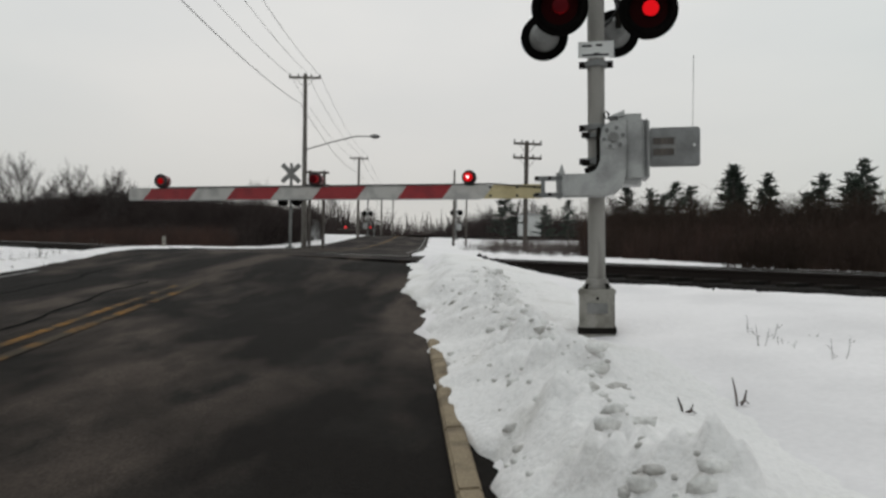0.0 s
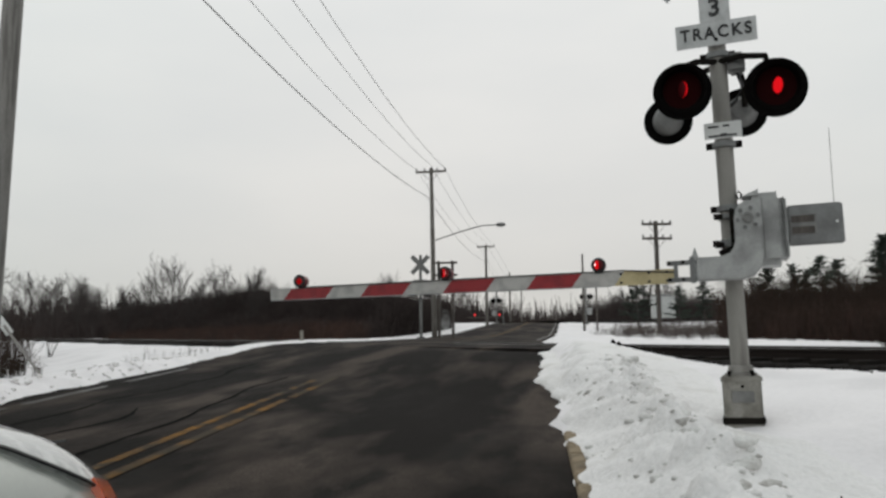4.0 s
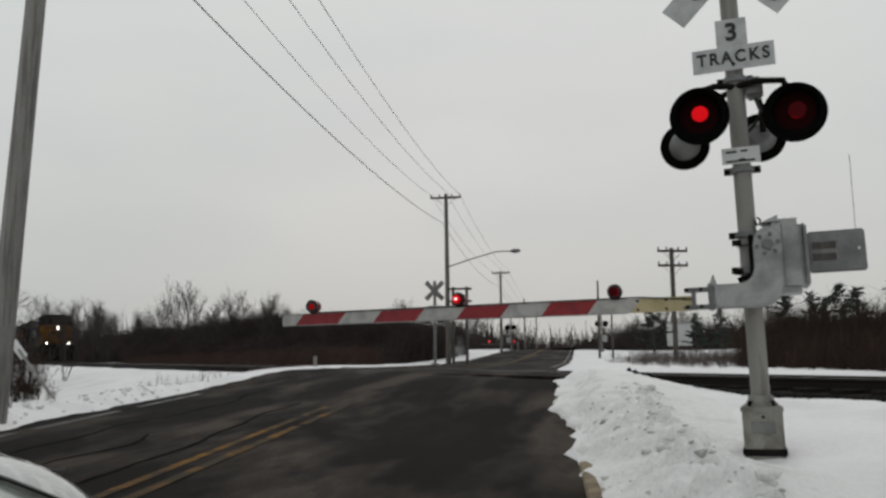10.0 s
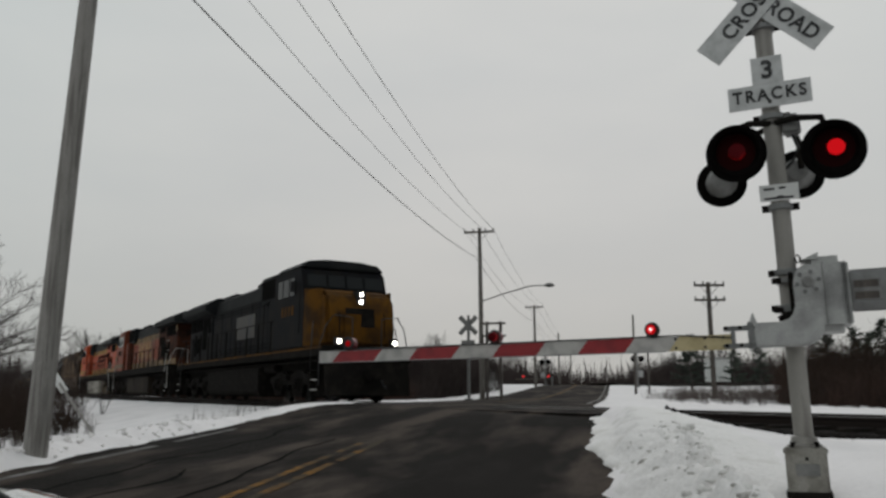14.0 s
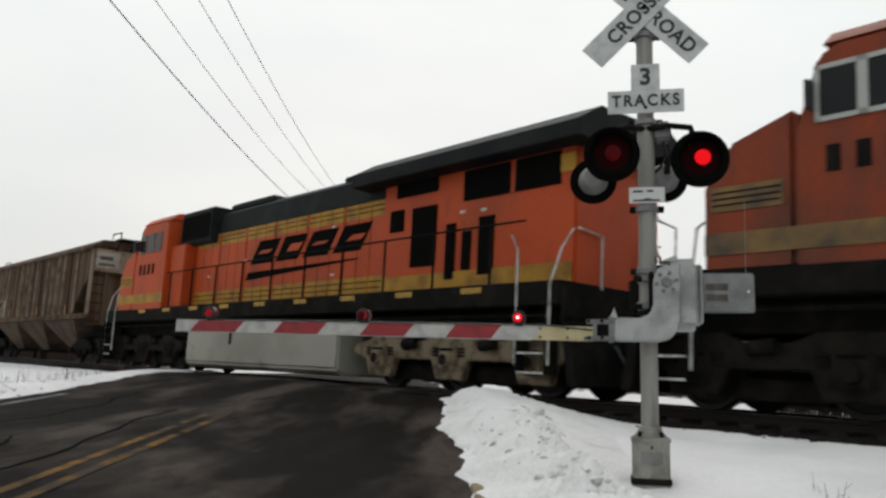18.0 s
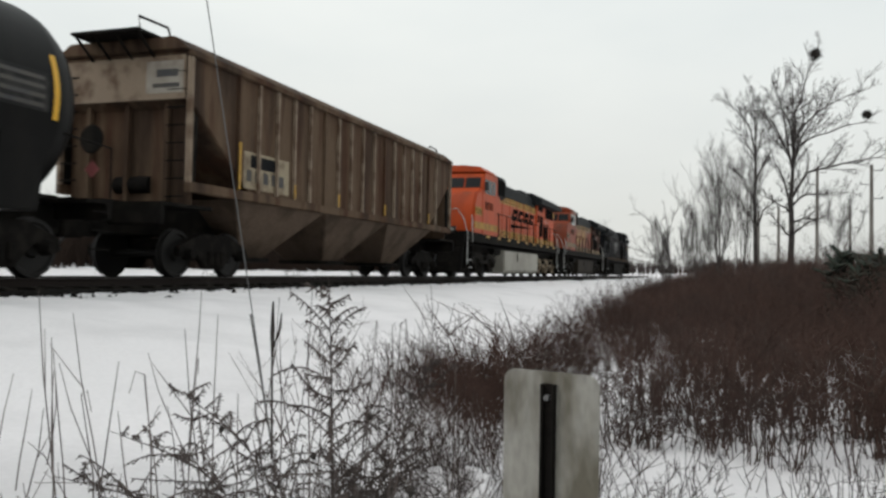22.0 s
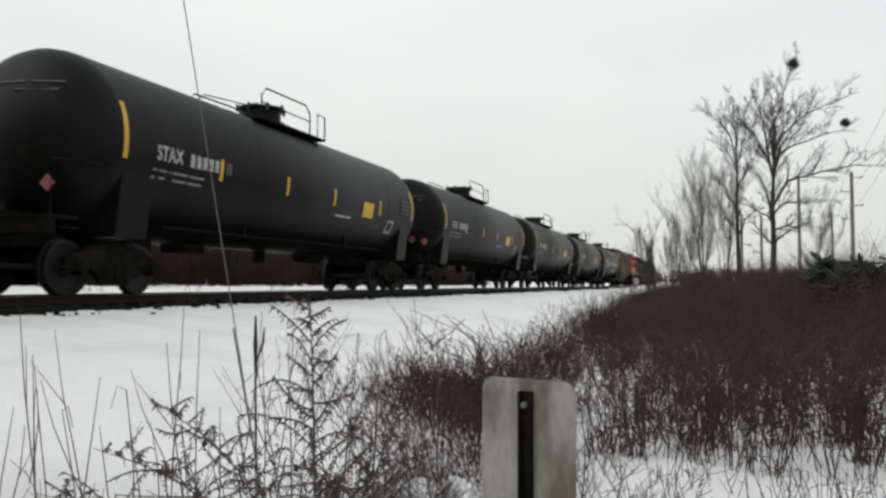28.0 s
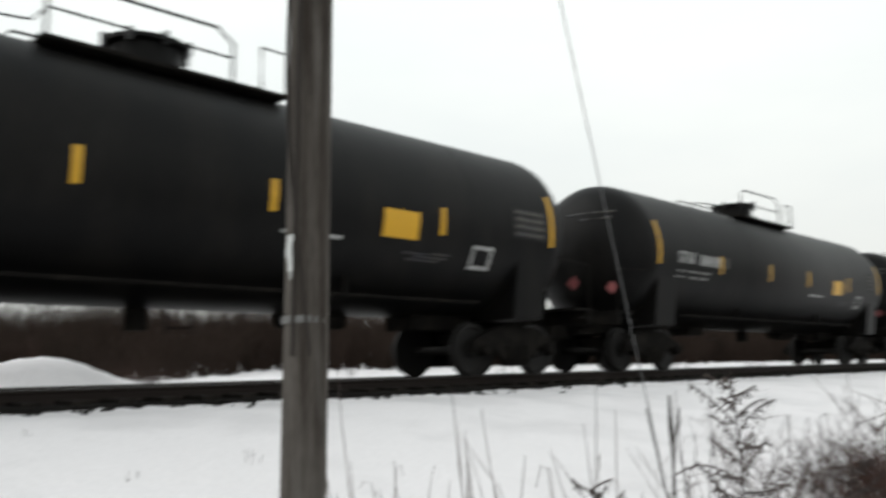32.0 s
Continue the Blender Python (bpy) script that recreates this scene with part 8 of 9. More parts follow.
bx, by = -25.2 + rng.normal(0, 2.4, 110), 27.6 + rng.normal(0, 2.0, 110)
thicket("tall fuzzy brown shrubs round the foot of the tree", bx, by, rng.uniform(1.6, 3.3, 110), 8, 0.55, 0.008, TWIG_GREY, 9, "thicket", 0.35, 0.4)
for bx, by, bz, br in ((BIG_X + SIDE.x * 0.70, BIG_Y + SIDE.y * 0.70, 8.75, 0.16), (BIG_X + SIDE.x * 2.26, BIG_Y + SIDE.y * 2.26, 6.62, 0.13)):
    nest = []
    for k in range(140):
        a, b = rng.random() * math.tau, rng.normal(0, 0.5)
        w = br * max(0.15, 0.75 - 0.5 * abs(b))
        c = np.array([bx + w * math.cos(a), by + w * math.sin(a), bz + b * br * 0.75])
        dd = np.array([-math.sin(a) + rng.normal(0, 0.4), math.cos(a) + rng.normal(0, 0.4), rng.normal(0, 0.5)]) * br * 0.6
        nest.append((c - dd, c + dd))
    v, f = stems([q[0] for q in nest], [q[1] for q in nest], 0.012, 0.008, None, 3, 1)
    part("nest", raw_mesh("nest", v, f, SCAR), SCAR, big, "dark twig nest", at=big.matrix_basis.inverted())

# trees rising from the far brush
far_kinds = [bare_tree("bare tree rising from the far brush, haze in its grey colour", -40 - 6 * i, 62 + 5 * i, 4.3 + i * 0.5, 50 + i, 0.55, 4, (13, 8, 6, 4), 0.013, 0.010, 0.5, 0.2, TWIG_HAZE) for i in range(3)]
spots = [(-21, 52), (-27, 56), (-31, 60), (-36, 62), (-42, 66), (-45, 72), (-50, 74), (-24, 62), (-28, 63), (-33, 72), (-37, 66), (-30, 80), (-46, 80), (-52, 76), (-60, 92), (-66, 86), (-75, 106), (-82, 104), (-90, 120), (-58, 104), (-20, 88), (-17, 100), (-14, 110), (-40, 96),
         (9, 96), (6, 110), (14, 120), (3.5, 130), (20, 90), (-12, 130), (2.0, 150), (8, 140)]
for i, (tx, ty) in enumerate(spots):
    m = Matrix.Translation((tx, ty, float(ground_z(tx, ty)) - 0.3)) @ pose(0, 0, 0, 0, 0, i * 71) @ Matrix.Scale((0.9, 0.8, 0.98, 0.85)[i % 4], 4)
    copy_thing(far_kinds[i % 3], m)


def pine(label, x, y, height, seed, loose=1.0):
    """A conifer: tapered trunk and whorls of drooping boughs covered in needle tufts."""
    r = np.random.default_rng(seed)
    t = thing("pine_tree", label, "pine tree", Matrix.Translation((x, y, float(ground_z(x, y)))), "pine trees")
    part("trunk", Geo().tube([(0, 0, -0.2), (r.normal(0, 0.08), r.normal(0, 0.08), height * 0.5), (0, 0, height)], [height * 0.02, height * 0.013, 0.012], 7), BARK, t)
    a0, a1, tips = [], [], []
    nb = int(height * 13)
    for i in range(nb):
        f = (i + r.random()) / nb
        z = height * (0.12 + 0.86 * f)
        ln = height * 0.26 * (1 - f) ** 0.75 * r.uniform(0.6, 1.2) * loose + 0.12
        a = r.random() * math.tau
        p = np.array([0, 0, z])
        q = np.array([math.cos(a) * ln, math.sin(a) * ln, z + ln * r.uniform(-0.12, 0.30)])
        a0.append(p), a1.append(q)
        m = int(10 + ln * 16)
        tt = r.uniform(0.25, 1.05, m)[:, None]
        c = p + (q - p) * tt
        tips.append((c, c + np.stack([r.normal(0, 0.16, m), r.normal(0, 0.16, m), r.uniform(-0.04, 0.22, m)], 1)))
    v, f = stems(a0, a1, 0.02, 0.008, None, 4, 1)
    tagged(part("bough", raw_mesh("bough", v, f, BARK), BARK, t), kind="stuff")
    v, f = stems(np.concatenate([q[0] for q in tips]), np.concatenate([q[1] for q in tips]), 0.05, 0.012, None, 3, 1)
    tagged(part("needle_foliage", raw_mesh("needle_foliage", v, f, NEEDLE, False), NEEDLE, t), kind="stuff")
    return t


pines = [pine("dark ragged pine beyond the track", 14.5, 40, 4.0, 1), pine("dark bushy pine beyond the track", 18, 38, 3.4, 2, 1.25), pine("tall dark pine beyond the track", 22, 42, 4.4, 3)]
for i, (tx, ty) in enumerate(((12.5, 43), (16.2, 45), (19.8, 44), (20.5, 40), (23.5, 37), (25, 41), (25.5, 34), (28, 36), (29, 31), (31.5, 33), (11.0, 48), (13.5, 52), (33, 28), (35, 30), (37, 25), (27, 45), (21, 52), (9.5, 60), (38, 33), (41, 27), (8.3, 64), (15.5, 50), (17.5, 49), (19, 52), (17, 42), (21.5, 47), (23, 44), (26.5, 39), (24.2, 48), (30, 37), (13.0, 47), (32, 36), (35, 33))):
    m = Matrix.Translation((tx, ty, float(ground_z(tx, ty)))) @ pose(0, 0, 0, 0, 0, i * 83) @ Matrix.Scale((0.85, 1.0, 0.8, 0.95, 0.85)[i % 5], 4)
    copy_thing(pines[(i * 2 + i // 3) % 3], m)
pine("loose-branched pine beside the equipment cabinet", 4.9, 60, 4.0, 9, 1.5)
young = pine("young dark green pine in the thicket", 8.0, -11.6, 1.42, 15, 0.9)
for k, (deg, dist) in enumerate(((146.6, 13.4), (147.7, 14.6), (149.0, 13.8), (150.4, 14.3))):
    tx, ty = dist * math.sin(radians(deg)), dist * math.cos(radians(deg))
    copy_thing(young, Matrix.Translation((tx, ty, float(ground_z(tx, ty)))) @ pose(0, 0, 0, 0, 0, 80 * k) @ Matrix.Scale((0.9, 1.0, 0.92, 1.05)[k], 4))

# brush and saplings along the far road
s1, n1 = rng.uniform(60, 190, 5200), rng.uniform(3.5, 40, 5200)
side = rng.choice([-1, 1], 5200)
y = s1
x = road_x(y) + side * n1
keep = sn(x, y)[1] > 66
x, y, n1 = x[keep], y[keep], n1[keep]
thicket("grey leafless scrub along the far road", x, y, rng.uniform(1.6, 3.8, len(x)) * (0.5 + 0.5 * smooth_step(3.5, 12, n1)), 7, 0.5, 0.018, TWIG_GREY, 4, "far_scrub")
y = rng.uniform(190, 235, 700)
x = road_x(y) + rng.uniform(-26, 26, 700)
thicket("grey leafless scrub where the road dips out of sight", x, y, rng.uniform(3.2, 5.6, 700), 7, 0.5, 0.025, TWIG_GREY, 4, "far_scrub")

# woods on the horizon, all the way round
a = rng.uniform(0, math.tau, 7000)
d = rng.uniform(210, 330, 7000)
x, y = d * np.cos(a), d * np.sin(a)
thicket("grey-brown leafless woods on the horizon", x, y, rng.uniform(7, 12.5, len(x)) * np.where(y < 40, 0.42, 1.0), 5, 0.4, 0.05, TWIG_GREY, 4, "far_woods", 0.5)

# ---- weeds round the near sign and pole
def goldenrod(x, y, height, seed, mat=STALK, label="dry goldenrod stalk with curled plumes in the snow", lean=None, low=0.14, reach=0.36):
    """A dead weed: one stem, alternate arching side branches, each hung with curled dry leaves."""
    r = np.random.default_rng(seed)
    z = float(ground_z(x, y)) - 0.03
    t = thing("dry_weed", label, "dry weed", Matrix.Translation((x, y, z)), "dry weeds")
    lean = r.normal(0, 0.03, 2) if lean is None else np.array(lean)

    def at(f):
        return np.array([lean[0] * height * f ** 2, lean[1] * height * f ** 2, height * f * (1 - 0.35 * (lean @ lean))])

    part("stem", Geo().tube([tuple(at(f)) for f in (0, 0.25, 0.5, 0.75, 1.0)], [0.0055, 0.0048, 0.0038, 0.0028, 0.0014], 5), mat, t)
    b0, b1, bend, c0, c1 = [], [], [], [], []
    nb = int(30 * height) + 6
    for i in range(nb):
        f = low + (0.985 - low) * i / nb
        a = i * 2.4 + r.normal(0, 0.8)
        ln = (reach * (1.03 - f) ** 0.7 * r.uniform(0.35, 1.3) + 0.018)
        p = at(f)
        out = np.array([math.cos(a), math.sin(a), 0])
        q = p + out * ln + np.array([0, 0, ln * r.uniform(0.05, 0.95)])
        bow = np.array([0, 0, ln * r.uniform(-0.16, 0.24)])
        b0.append(p), b1.append(q), bend.append(bow)
        m = int(9 + ln * 110)
        for k in range(m):
            u = (k + r.random()) / m
            c = p + (q - p) * u + bow * 4 * u * (1 - u)
            side = np.array([-out[1], out[0], 0]) * r.choice([-1, 1]) * r.uniform(0.2, 1.0)
            w = (0.016 + 0.028 * r.random()) * (1.15 - 0.5 * u)
            c0.append(c), c1.append(c + side * w * 0.8 + out * w * r.uniform(0, 0.7) - np.array([0, 0, w * r.uniform(-0.2, 0.9)]))
    v, fc = stems(b0, b1, 0.0030, 0.0018, np.array(bend), 4, 4)
    tagged(part("side_shoot", raw_mesh("side_shoot", v, fc, mat), mat, t), kind="stuff")
    v, fc = stems(c0, c1, 0.0036, 0.0012, None, 3, 1)
    tagged(part("dry_leaf", raw_mesh("dry_leaf", v, fc, mat, False), mat, t), kind="stuff")
    return t


goldenrod(2.74, -1.13, 1.10, 1)
goldenrod(2.84, -1.36, 0.84, 2, lean=(0.05, -0.30), reach=0.3)
goldenrod(2.80, -1.22, 0.42, 3, reach=0.3)
goldenrod(3.02, -1.45, 0.40, 10, reach=0.3)
goldenrod(3.35, -1.15, 0.74, 4, lean=(0.1, 0.62), label="bent goldenrod plume arching over the snow")
goldenrod(3.30, -0.78, 0.50, 5, lean=(0.05, 1.0), label="bent goldenrod plume arching over the snow")
goldenrod(2.95, -0.80, 0.48, 6, lean=(-0.05, 1.05), label="bent goldenrod plume arching over the snow")
goldenrod(3.60, -1.0, 0.55, 8, lean=(0.1, 0.9), label="bent goldenrod plume arching over the snow")
goldenrod(4.86, -3.6, 0.62, 7)
# tangled foot of the weeds
cnt = 40
x, y = rng.normal(2.78, 0.16, cnt), rng.normal(-1.22, 0.14, cnt)
thicket("tangled dead stems round the goldenrod's foot", x, y, rng.uniform(0.15, 0.5, cnt), 4, 1.2, 0.0034, STALK, 5, "low_bush", 0.5)
# lumps of snow caught among the weeds
lump_r = np.random.default_rng(21)
for lx, ly, lr in ((3.42, -1.95, 0.10), (3.55, -2.02, 0.12), (3.30, -1.72, 0.11), (3.10, -1.62, 0.09), (3.45, -1.70, 0.08), (3.62, -1.58, 0.09), (2.9, -1.75, 0.10), (3.9, -2.25, 0.11), (3.2, -2.05, 0.10)):
    lz = float(ground_z(lx, ly))
    lump = ico[None] * lump_r.uniform(0.8, 1.25, (5, 12, 1)) * lump_r.uniform(0.5, 1.0, (5, 1, 1)) * lr + np.concatenate([lump_r.normal(0, lr * 0.9, (5, 1, 2)), lump_r.uniform(0, lr * 0.8, (5, 1, 1))], 2) + np.array([lx, ly, lz])
    lob = new("snow_lump", raw_mesh("snow_lump", lump.reshape(-1, 3), (np.arange(5)[:, None, None] * 12 + icf[None]).reshape(-1, 3), SNOW))
    sub = lob.modifiers.new("round", "SUBSURF")
    sub.levels = sub.render_levels = 2
    tagged(lob, "rounded lump of snow caught among dead weeds", "snow lump", "snow lumps")
# mullein stalk
mz = float(ground_z(4.25, -1.39)) - 0.02
mu = thing("dry_weed", "dark dead mullein stalk in the snow", "dry weed", Matrix.Translation((4.25, -1.39, mz)), "dry weeds")
part("stem", Geo().tube([(0, 0, 0), (0.01, 0.005, 0.5), (0.0, 0.01, 0.84)], [0.007, 0.006, 0.004], 7), SCAR, mu)
part("seed_spike", Geo().tube([(0.0, 0.008, 0.56), (0.0, 0.01, 0.7), (0.0, 0.01, 0.86)], [0.007, 0.013, 0.005], 8), SCAR, mu)
part("side_spike", Geo().tube([(0.005, 0.006, 0.6), (-0.035, -0.02, 0.72), (-0.04, -0.025, 0.80)], [0.004, 0.008, 0.003], 7), SCAR, mu)
# loose single stems, one by one
stem_kinds = []
for k in range(8):
    r = np.random.default_rng(90 + k)
    lx, ly, b = r.normal(0, 0.10), r.normal(0, 0.10), r.normal(0, 0.02)
    g = Geo().tube([(0, 0, 0), (lx * 0.3 + b, ly * 0.3, 0.33), (lx * 0.65 + b, ly * 0.7, 0.66), (lx, ly, 1.0)], [0.0042, 0.0036, 0.003, 0.0016], 5)
    if k % 3 == 0:
        g.tube([(lx * 0.6 + b, ly * 0.6, 0.6), (lx + r.normal(0, 0.08), ly + 0.05, 0.85)], [0.003, 0.0014], 4)
    if k % 4 == 1:
        g.tube([(lx, ly, 1.0), (lx * 1.5 + 0.03, ly * 1.4, 1.02), (lx * 1.7 + 0.05, ly * 1.6, 0.93)], [0.002, 0.0018, 0.0014], 4)
    stem_kinds.append(g.mesh("dry_weed", STEM_GREY))
for i in range(78):
    ang, dist = math.radians(rng.uniform(-122, -86)), rng.uniform(2.4, 4.6)
    x, y = -math.sin(ang) * dist, math.cos(ang) * dist
    st = tagged(new("dry_weed", stem_kinds[i % 8]), "single thin dry weed standing in the snow", "dry weed", "single dry weeds")
    st.matrix_basis = Matrix.Translation((x, y, float(ground_z(x, y)) - 0.03)) @ pose(0, 0, 0, 0, 0, i * 47) @ Matrix.Diagonal((0.8, 0.8, rng.uniform(0.3, 0.98), 1))
# low red-brown shrubs that thin out towards the track
cnt = 620
s = -6.0 - 19 * rng.random(cnt) ** 1.3
n = 1.9 + rng.normal(0, 0.32, cnt) - 0.25 * smooth_step(6, 8, -s)
x, y = from_sn(s, n)
thicket("low red-brown shrubs at the thicket's edge", x, y, (0.30 + 0.035 * (-s - 6)) * rng.uniform(0.5, 1.3, cnt), 5, 0.9, 0.0042, TWIG, 3, "low_bush")
cnt = 170
x, y = rng.normal(5.6, 0.5, cnt), rng.normal(-3.6, 0.5, cnt)
thicket("tangled low red-brown bush in the snow", x, y, rng.uniform(0.25, 0.6, cnt), 4, 1.0, 0.0036, TWIG, 3, "low_bush")
# tangled low bush behind the sign
cnt = 90
x, y = rng.normal(4.2, 0.5, cnt), rng.normal(-2.75, 0.45, cnt)
thicket("tangled low red-brown bush in the snow", x, y, rng.uniform(0.25, 0.6, cnt), 4, 1.0, 0.0035, TWIG, 3, "low_bush")
cnt = 55
x, y = rng.normal(2.9, 0.35, cnt), rng.normal(-1.55, 0.25, cnt)
thicket("tangled low dead weeds half buried in snow", x, y, rng.uniform(0.12, 0.42, cnt), 4, 1.1, 0.003, STALK, 3, "low_bush")
cnt = 70
x, y = rng.normal(3.3, 0.4, cnt), rng.normal(-2.2, 0.3, cnt)
thicket("tangled low dead weeds half buried in snow", x, y, rng.uniform(0.15, 0.5, cnt), 4, 1.0, 0.003, TWIG, 3, "low_bush")
# sprawling dead weeds in the foreground snow
cnt = 34
ang, dist = np.radians(rng.uniform(-124, -88, cnt)), rng.uniform(2.0, 3.3, cnt)
thicket("sprawling dead weeds half buried in the snow", -np.sin(ang) * dist, np.cos(ang) * dist, rng.uniform(0.15, 0.45, cnt), 3, 1.1, 0.0034, STALK, 4, "low_bush", 0.5)
# dry seed heads on bent stems
for i in range(14):
    a, d = math.radians(rng.uniform(-118, -88)), rng.uniform(2.3, 3.6)
    x, y = -math.sin(a) * d, math.cos(a) * d
    h = rng.uniform(0.25, 0.6)
    lean = rng.normal(0, 0.08, 2)
    w = thing("dry_weed", "bent dry stem with a dark seed head", "dry weed", Matrix.Translation((x, y, float(ground_z(x, y)) - 0.03)), "dry weeds")
    top = (lean[0], lean[1], h)
    tip = (lean[0] * 1.6 + 0.02, lean[1] * 1.6, h - 0.03)
    part("stem", Geo().tube([(0, 0, 0), (lean[0] * 0.4, lean[1] * 0.4, h * 0.6), top, tip], [0.004, 0.0035, 0.0028, 0.002], 5), STALK, w)
    part("seed_head", Geo().turn(Matrix.Translation(tip) @ pose(0, 0, -0.012), [(0.003, -0.012), (0.011, -0.004), (0.012, 0.006), (0.004, 0.016)], 8), SCAR, w)
# two small dry tufts in the open snow beside the bank
for tx, ty, th in ((1.63, 4.28, 0.17), (1.23, 3.91, 0.09)):
    tz = float(bank_z(np.array(tx), np.array(ty)))
    tz = max(tz, float(ground_z(tx, ty))) - 0.02
    tuft = thing("dry_weed", "short broken dry weed in the open snow", "dry weed", Matrix.Translation((tx, ty, tz)), "dry weeds")
    part("stem", Geo().tube([(0, 0, 0), (-0.01, 0, th * 0.5), (-0.03, 0.0, th)], [0.006, 0.007, 0.003], 5), STALK, tuft)
    part("side_stem", Geo().tube([(0.01, 0, 0), (0.04, 0.01, th * 0.3), (0.05, 0.01, th * 0.62)], [0.007, 0.008, 0.003], 5), STALK, tuft)
    part("leaf", Geo().tube([(0.01, 0, th * 0.2), (0.03, -0.02, th * 0.35), (0.055, -0.02, th * 0.2)], [0.004, 0.006, 0.002], 4), STALK, tuft)


# ---- waiting car
CAR_SILVER = shade("silver_car_paint", (0.33, 0.35, 0.325), 0.3, 0.35, grain=0.03, coat=0.6)
LENS_CLEAR = shade("headlight_lens", (0.26, 0.275, 0.265), 0.12, spots=(0.42, 0.435, 0.42), spot_scale=16, grain=0.05, coat=1.0)
ORANGE_LENS = shade("orange_reflector", (0.62, 0.11, 0.035), 0.15, grain=0.05, coat=0.8)
TYRE = shade("tyre_rubber", (0.012, 0.012, 0.012), 0.85, grain=0.2, bump=0.3)
car = thing("car", "silver saloon car waiting at the lowered gate", "car", Matrix.Translation((-2.125, 0.40, float(road_z(0.4)))) @ pose(0, 0, 0, 1.8, 0, 1.5))


def loft(stations, n=14, power=2.6):
    """Cross sections (y, half width, bottom, top) joined; rounded shoulders."""
    g = Geo()
    rows = []
    for y, w, z0, z1 in stations:
        row = []
        z0, z1 = z0 * 1.1, z1 * 1.15
        for k in range(n + 1):
            a = math.pi * k / n
            cx, sx = math.cos(a), math.sin(a)
            row.append((w * math.copysign(abs(cx) ** (2 / power), cx), y, z0 + (z1 - z0) * abs(sx) ** (2 / power)))
        rows.append(row)
    m = n + 1
    g.add([p for r in rows for p in r], [(i * m + k, i * m + k + 1, (i + 1) * m + k + 1, (i + 1) * m + k) for i in range(len(rows) - 1) for k in range(n)]
          + [tuple(range(m)), tuple(range((len(rows) - 1) * m, len(rows) * m))[::-1]] + [((i + 1) * m, i * m, i * m + n, (i + 1) * m + n) for i in range(len(rows) - 1)])
    return g


def skin(s, y, deg, lift):
    """A point on the car's body shell: y along it, deg up from the side, lifted off the paint."""
    k = max(i for i in range(len(CAR_BODY) - 1) if CAR_BODY[i][0] <= y)
    a, b = CAR_BODY[k], CAR_BODY[k + 1]
    u = (y - a[0]) / (b[0] - a[0])
    w, z0, z1 = (a[i] + (b[i] - a[i]) * u for i in (1, 2, 3))
    z0, z1 = z0 * 1.1, z1 * 1.15
    c, h = math.cos(radians(deg)), math.sin(radians(deg))
    return Vector((s * (w + lift) * c ** (2 / 3.6), y + lift * 0.5, z0 + (z1 - z0 + lift) * h ** (2 / 3.6)))


def skin_patch(s, y0, y1, low, high, lift, n=12, m=8):
    """A shaped lens on the shell between two slanting edges, with thickness."""
    g = Geo()
    pts = []
    for depth in (lift, lift - 0.02):
        for i in range(n + 1):
            u = i / n
            lo, hi = low[0] + (low[1] - low[0]) * u, high[0] + (high[1] - high[0]) * u
            pts += [skin(s, y0 + (y1 - y0) * u, lo + (hi - lo) * j / m, depth) for j in range(m + 1)]
    w, q = m + 1, (n + 1) * (m + 1)
    quads = [(i * w + j, i * w + j + 1, (i + 1) * w + j + 1, (i + 1) * w + j) for i in range(n) for j in range(m)]
    rim = [(j, j + 1) for j in range(m)] + [(n * w + j, n * w + j + 1) for j in range(m)] + [(i * w, (i + 1) * w) for i in range(n)] + [(i * w + m, (i + 1) * w + m) for i in range(n)]
    return g.add(pts, quads + [tuple(k + q for k in f) for f in quads] + [(a, b, b + q, a + q) for a, b in rim])


CAR_BODY = [(-2.25, 0.60, 0.30, 0.78), (-2.15, 0.80, 0.25, 0.92), (-1.7, 0.87, 0.22, 0.98), (-0.8, 0.88, 0.2, 0.98), (0.4, 0.88, 0.2, 0.96), (1.0, 0.88, 0.2, 0.92), (1.5, 0.87, 0.21, 0.84), (1.85, 0.84, 0.22, 0.76), (2.05, 0.76, 0.24, 0.69), (2.18, 0.64, 0.27, 0.62), (2.25, 0.48, 0.32, 0.54)]
part("body", loft(CAR_BODY, 20, 3.6), CAR_SILVER, car)
part("roof", loft([(-1.75, 0.62, 0.9, 0.98), (-1.2, 0.66, 0.9, 1.36), (-0.4, 0.66, 0.9, 1.44), (0.2, 0.65, 0.9, 1.38), (0.95, 0.62, 0.88, 0.93)], 16, 3.0), GLASS_DARK, car, "dark tinted glass cabin")
part("roof_panel", loft([(-1.2, 0.6, 1.345, 1.385), (-0.4, 0.62, 1.4, 1.455), (0.15, 0.6, 1.36, 1.405)], 12, 3.0), CAR_SILVER, car)
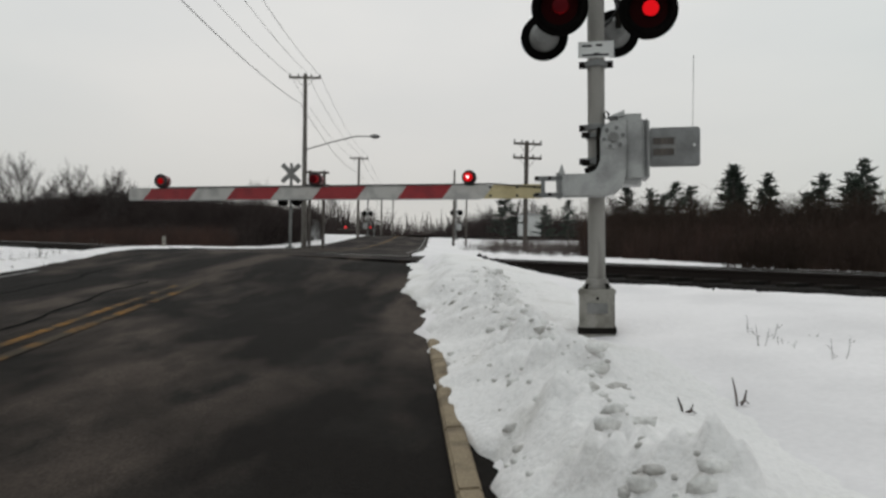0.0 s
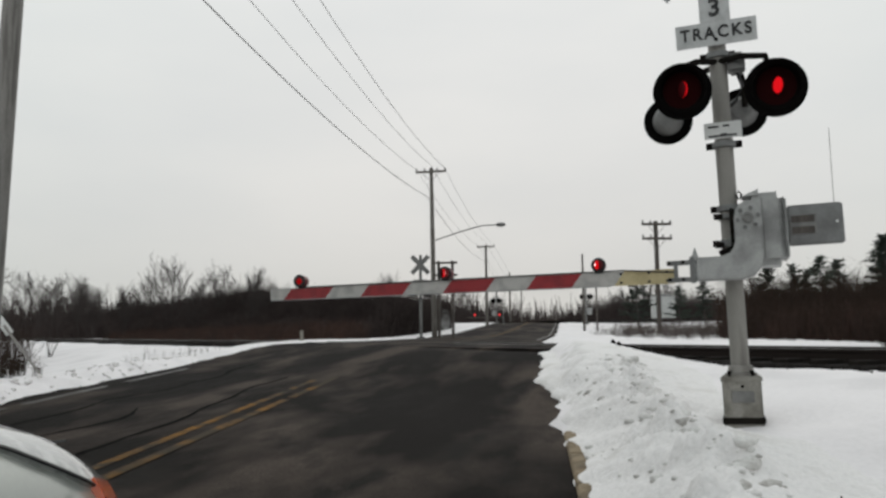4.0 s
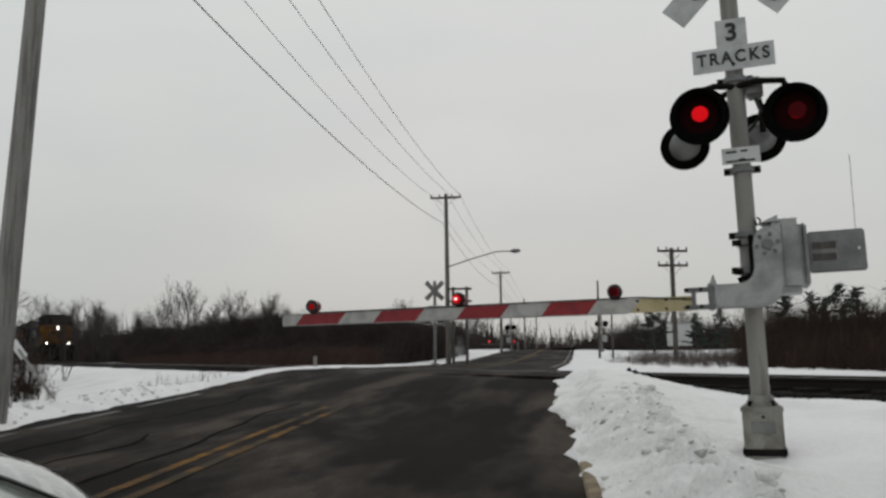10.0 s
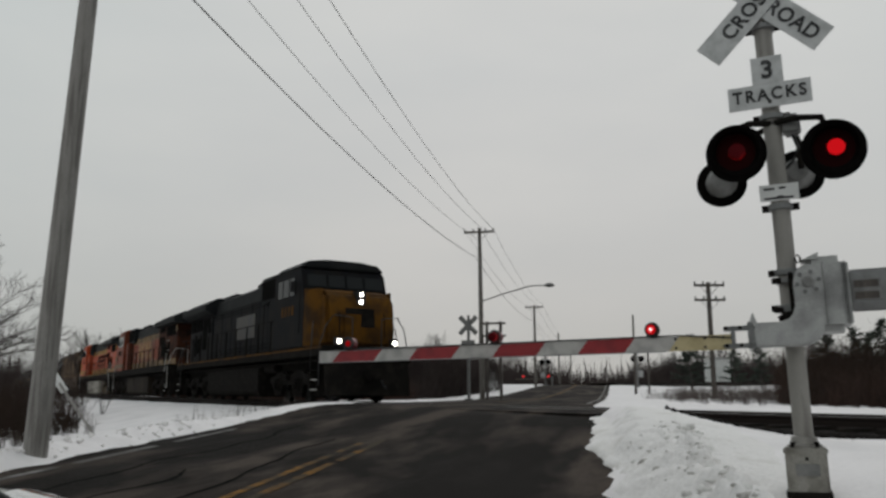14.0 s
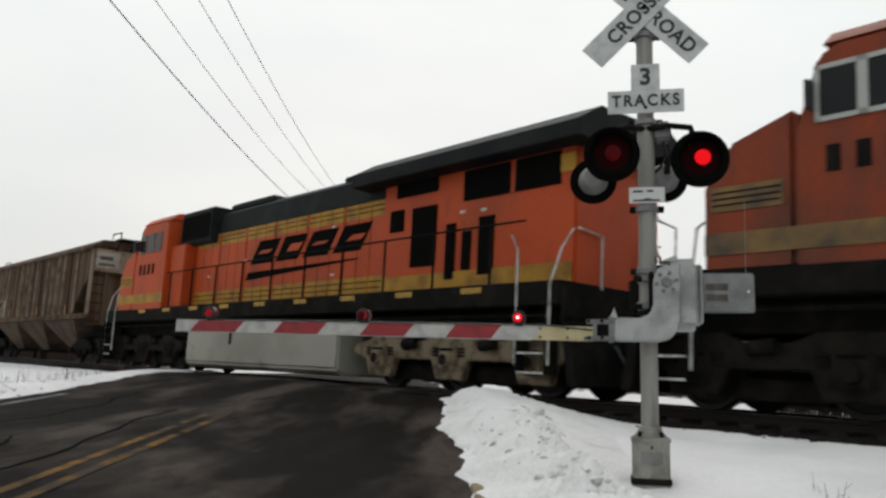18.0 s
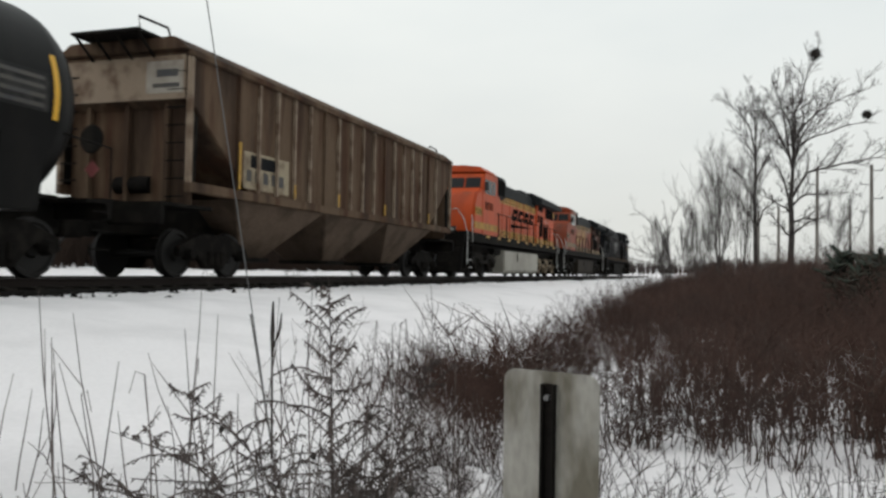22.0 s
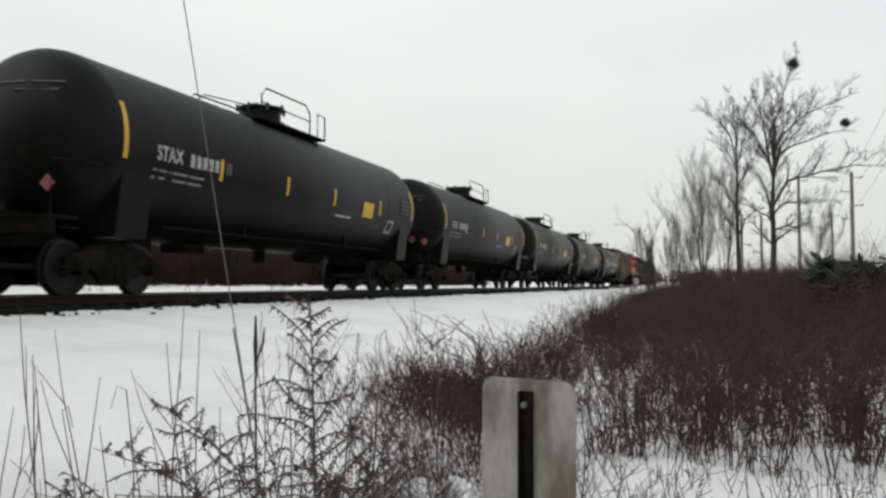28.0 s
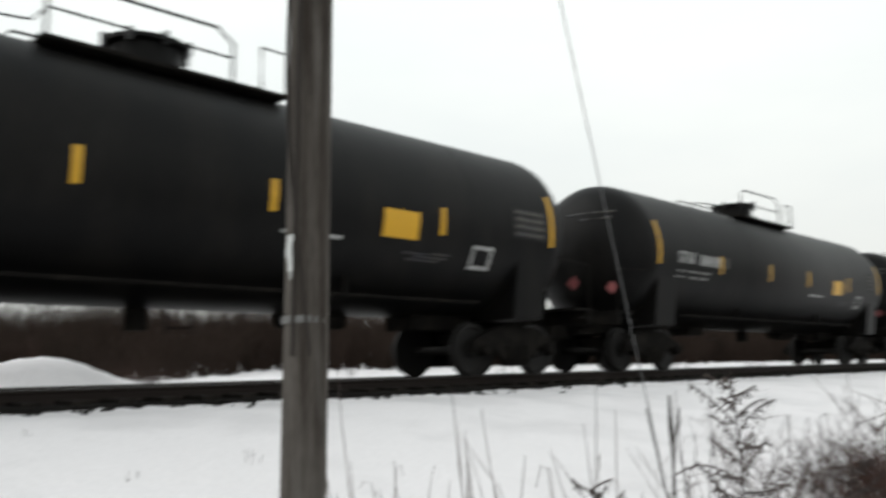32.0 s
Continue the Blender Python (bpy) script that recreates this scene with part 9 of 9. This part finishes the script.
for s in (-1, 1):
    hl = part("headlight", skin_patch(s, 1.44, 2.17, (50, 16), (58, 88), 0.012), LENS_CLEAR, car, "clear headlight lens wrapped round the front corner")
    part("side_reflector", skin_patch(s, 1.84, 2.20, (26, 6), (34, 34), 0.016), ORANGE_LENS, hl, "orange side reflector")
    part("lamp_seam", Geo().tube([tuple(skin(s, 1.44 + 0.73 * k / 8, 50 - 34 * k / 8, 0.012)) for k in range(9)], 0.006, 5), BLACK, hl)
    part("lamp_back_seam", Geo().tube([tuple(skin(s, 1.435, 47 + 3 * k, 0.010)) for k in range(5)], 0.008, 5), BLACK, hl)
    part("mirror", Geo().turn(pose(s * 0.97, 0.55, 1.12) @ Matrix.Diagonal((1.1, 0.7, 0.8, 1)), [(0.005, -0.1), (0.08, -0.06), (0.1, 0), (0.08, 0.06), (0.005, 0.1)], 12), CAR_SILVER, car)
    for yy in (-1.4, 1.35):
        wh = part("wheel", Geo().turn(pose(s * 0.78, yy, 0.30, 0, 90, 0), [(0.18, -0.1), (0.29, -0.1), (0.305, -0.07), (0.305, 0.07), (0.29, 0.1), (0.18, 0.1)], 28), TYRE, car)
        part("rim", Geo().turn(pose(s * 0.80, yy, 0.30, 0, 90, 0), [(0.19, -0.08), (0.19, 0.085), (0.12, 0.07), (0.05, 0.09)], 20), ALUM, wh)
part("grille", Geo().box(-0.42, 0.42, 2.19, 2.26, 0.44, 0.58), BLACK, car, bevel=0.01)
part("plate_bar", Geo().box(-0.15, 0.15, 2.255, 2.275, 0.38, 0.46), WHITE, car)
part("hood_seam", Geo().tube([(-0.6, 1.98, 0.80), (-0.3, 2.1, 0.76), (0.3, 2.1, 0.76), (0.6, 1.98, 0.80)], 0.004, 5), BLACK, car)


# ---- what moves
def motions():
    for car, back_by, turned in TRAIN:
        rows = []
        for i in range(33):
            t = float(i)
            rows.append((t, track_pose(nose_at(t) + back_by, turned)))
        walk(car, rows)
    # each beat is 1.232 s: the first discs show their lit face for 0.6 s of it, the second ones for the rest
    for bulb, rest, beat in FLASH_DISCS:
        rows, k = [(0.0, rest)], 0
        while True:
            turn_at = FLASH_START + 0.5 * FLASH_BEAT * k
            k += 1
            if turn_at > 31.8:
                break
            for j in range(4):
                yaw = 180 * (k - 1) + 60 * j + (180 if beat == "first" else 0)
                rows.append((turn_at + (j - 1.5) * 0.0334, rest @ pose(0, 0, 0, 0, 0, yaw)))
        rows.append((32.0, rows[-1][1]))
        rows[0] = (0.0, rows[1][1])
        walk(bulb, rows)


motions()
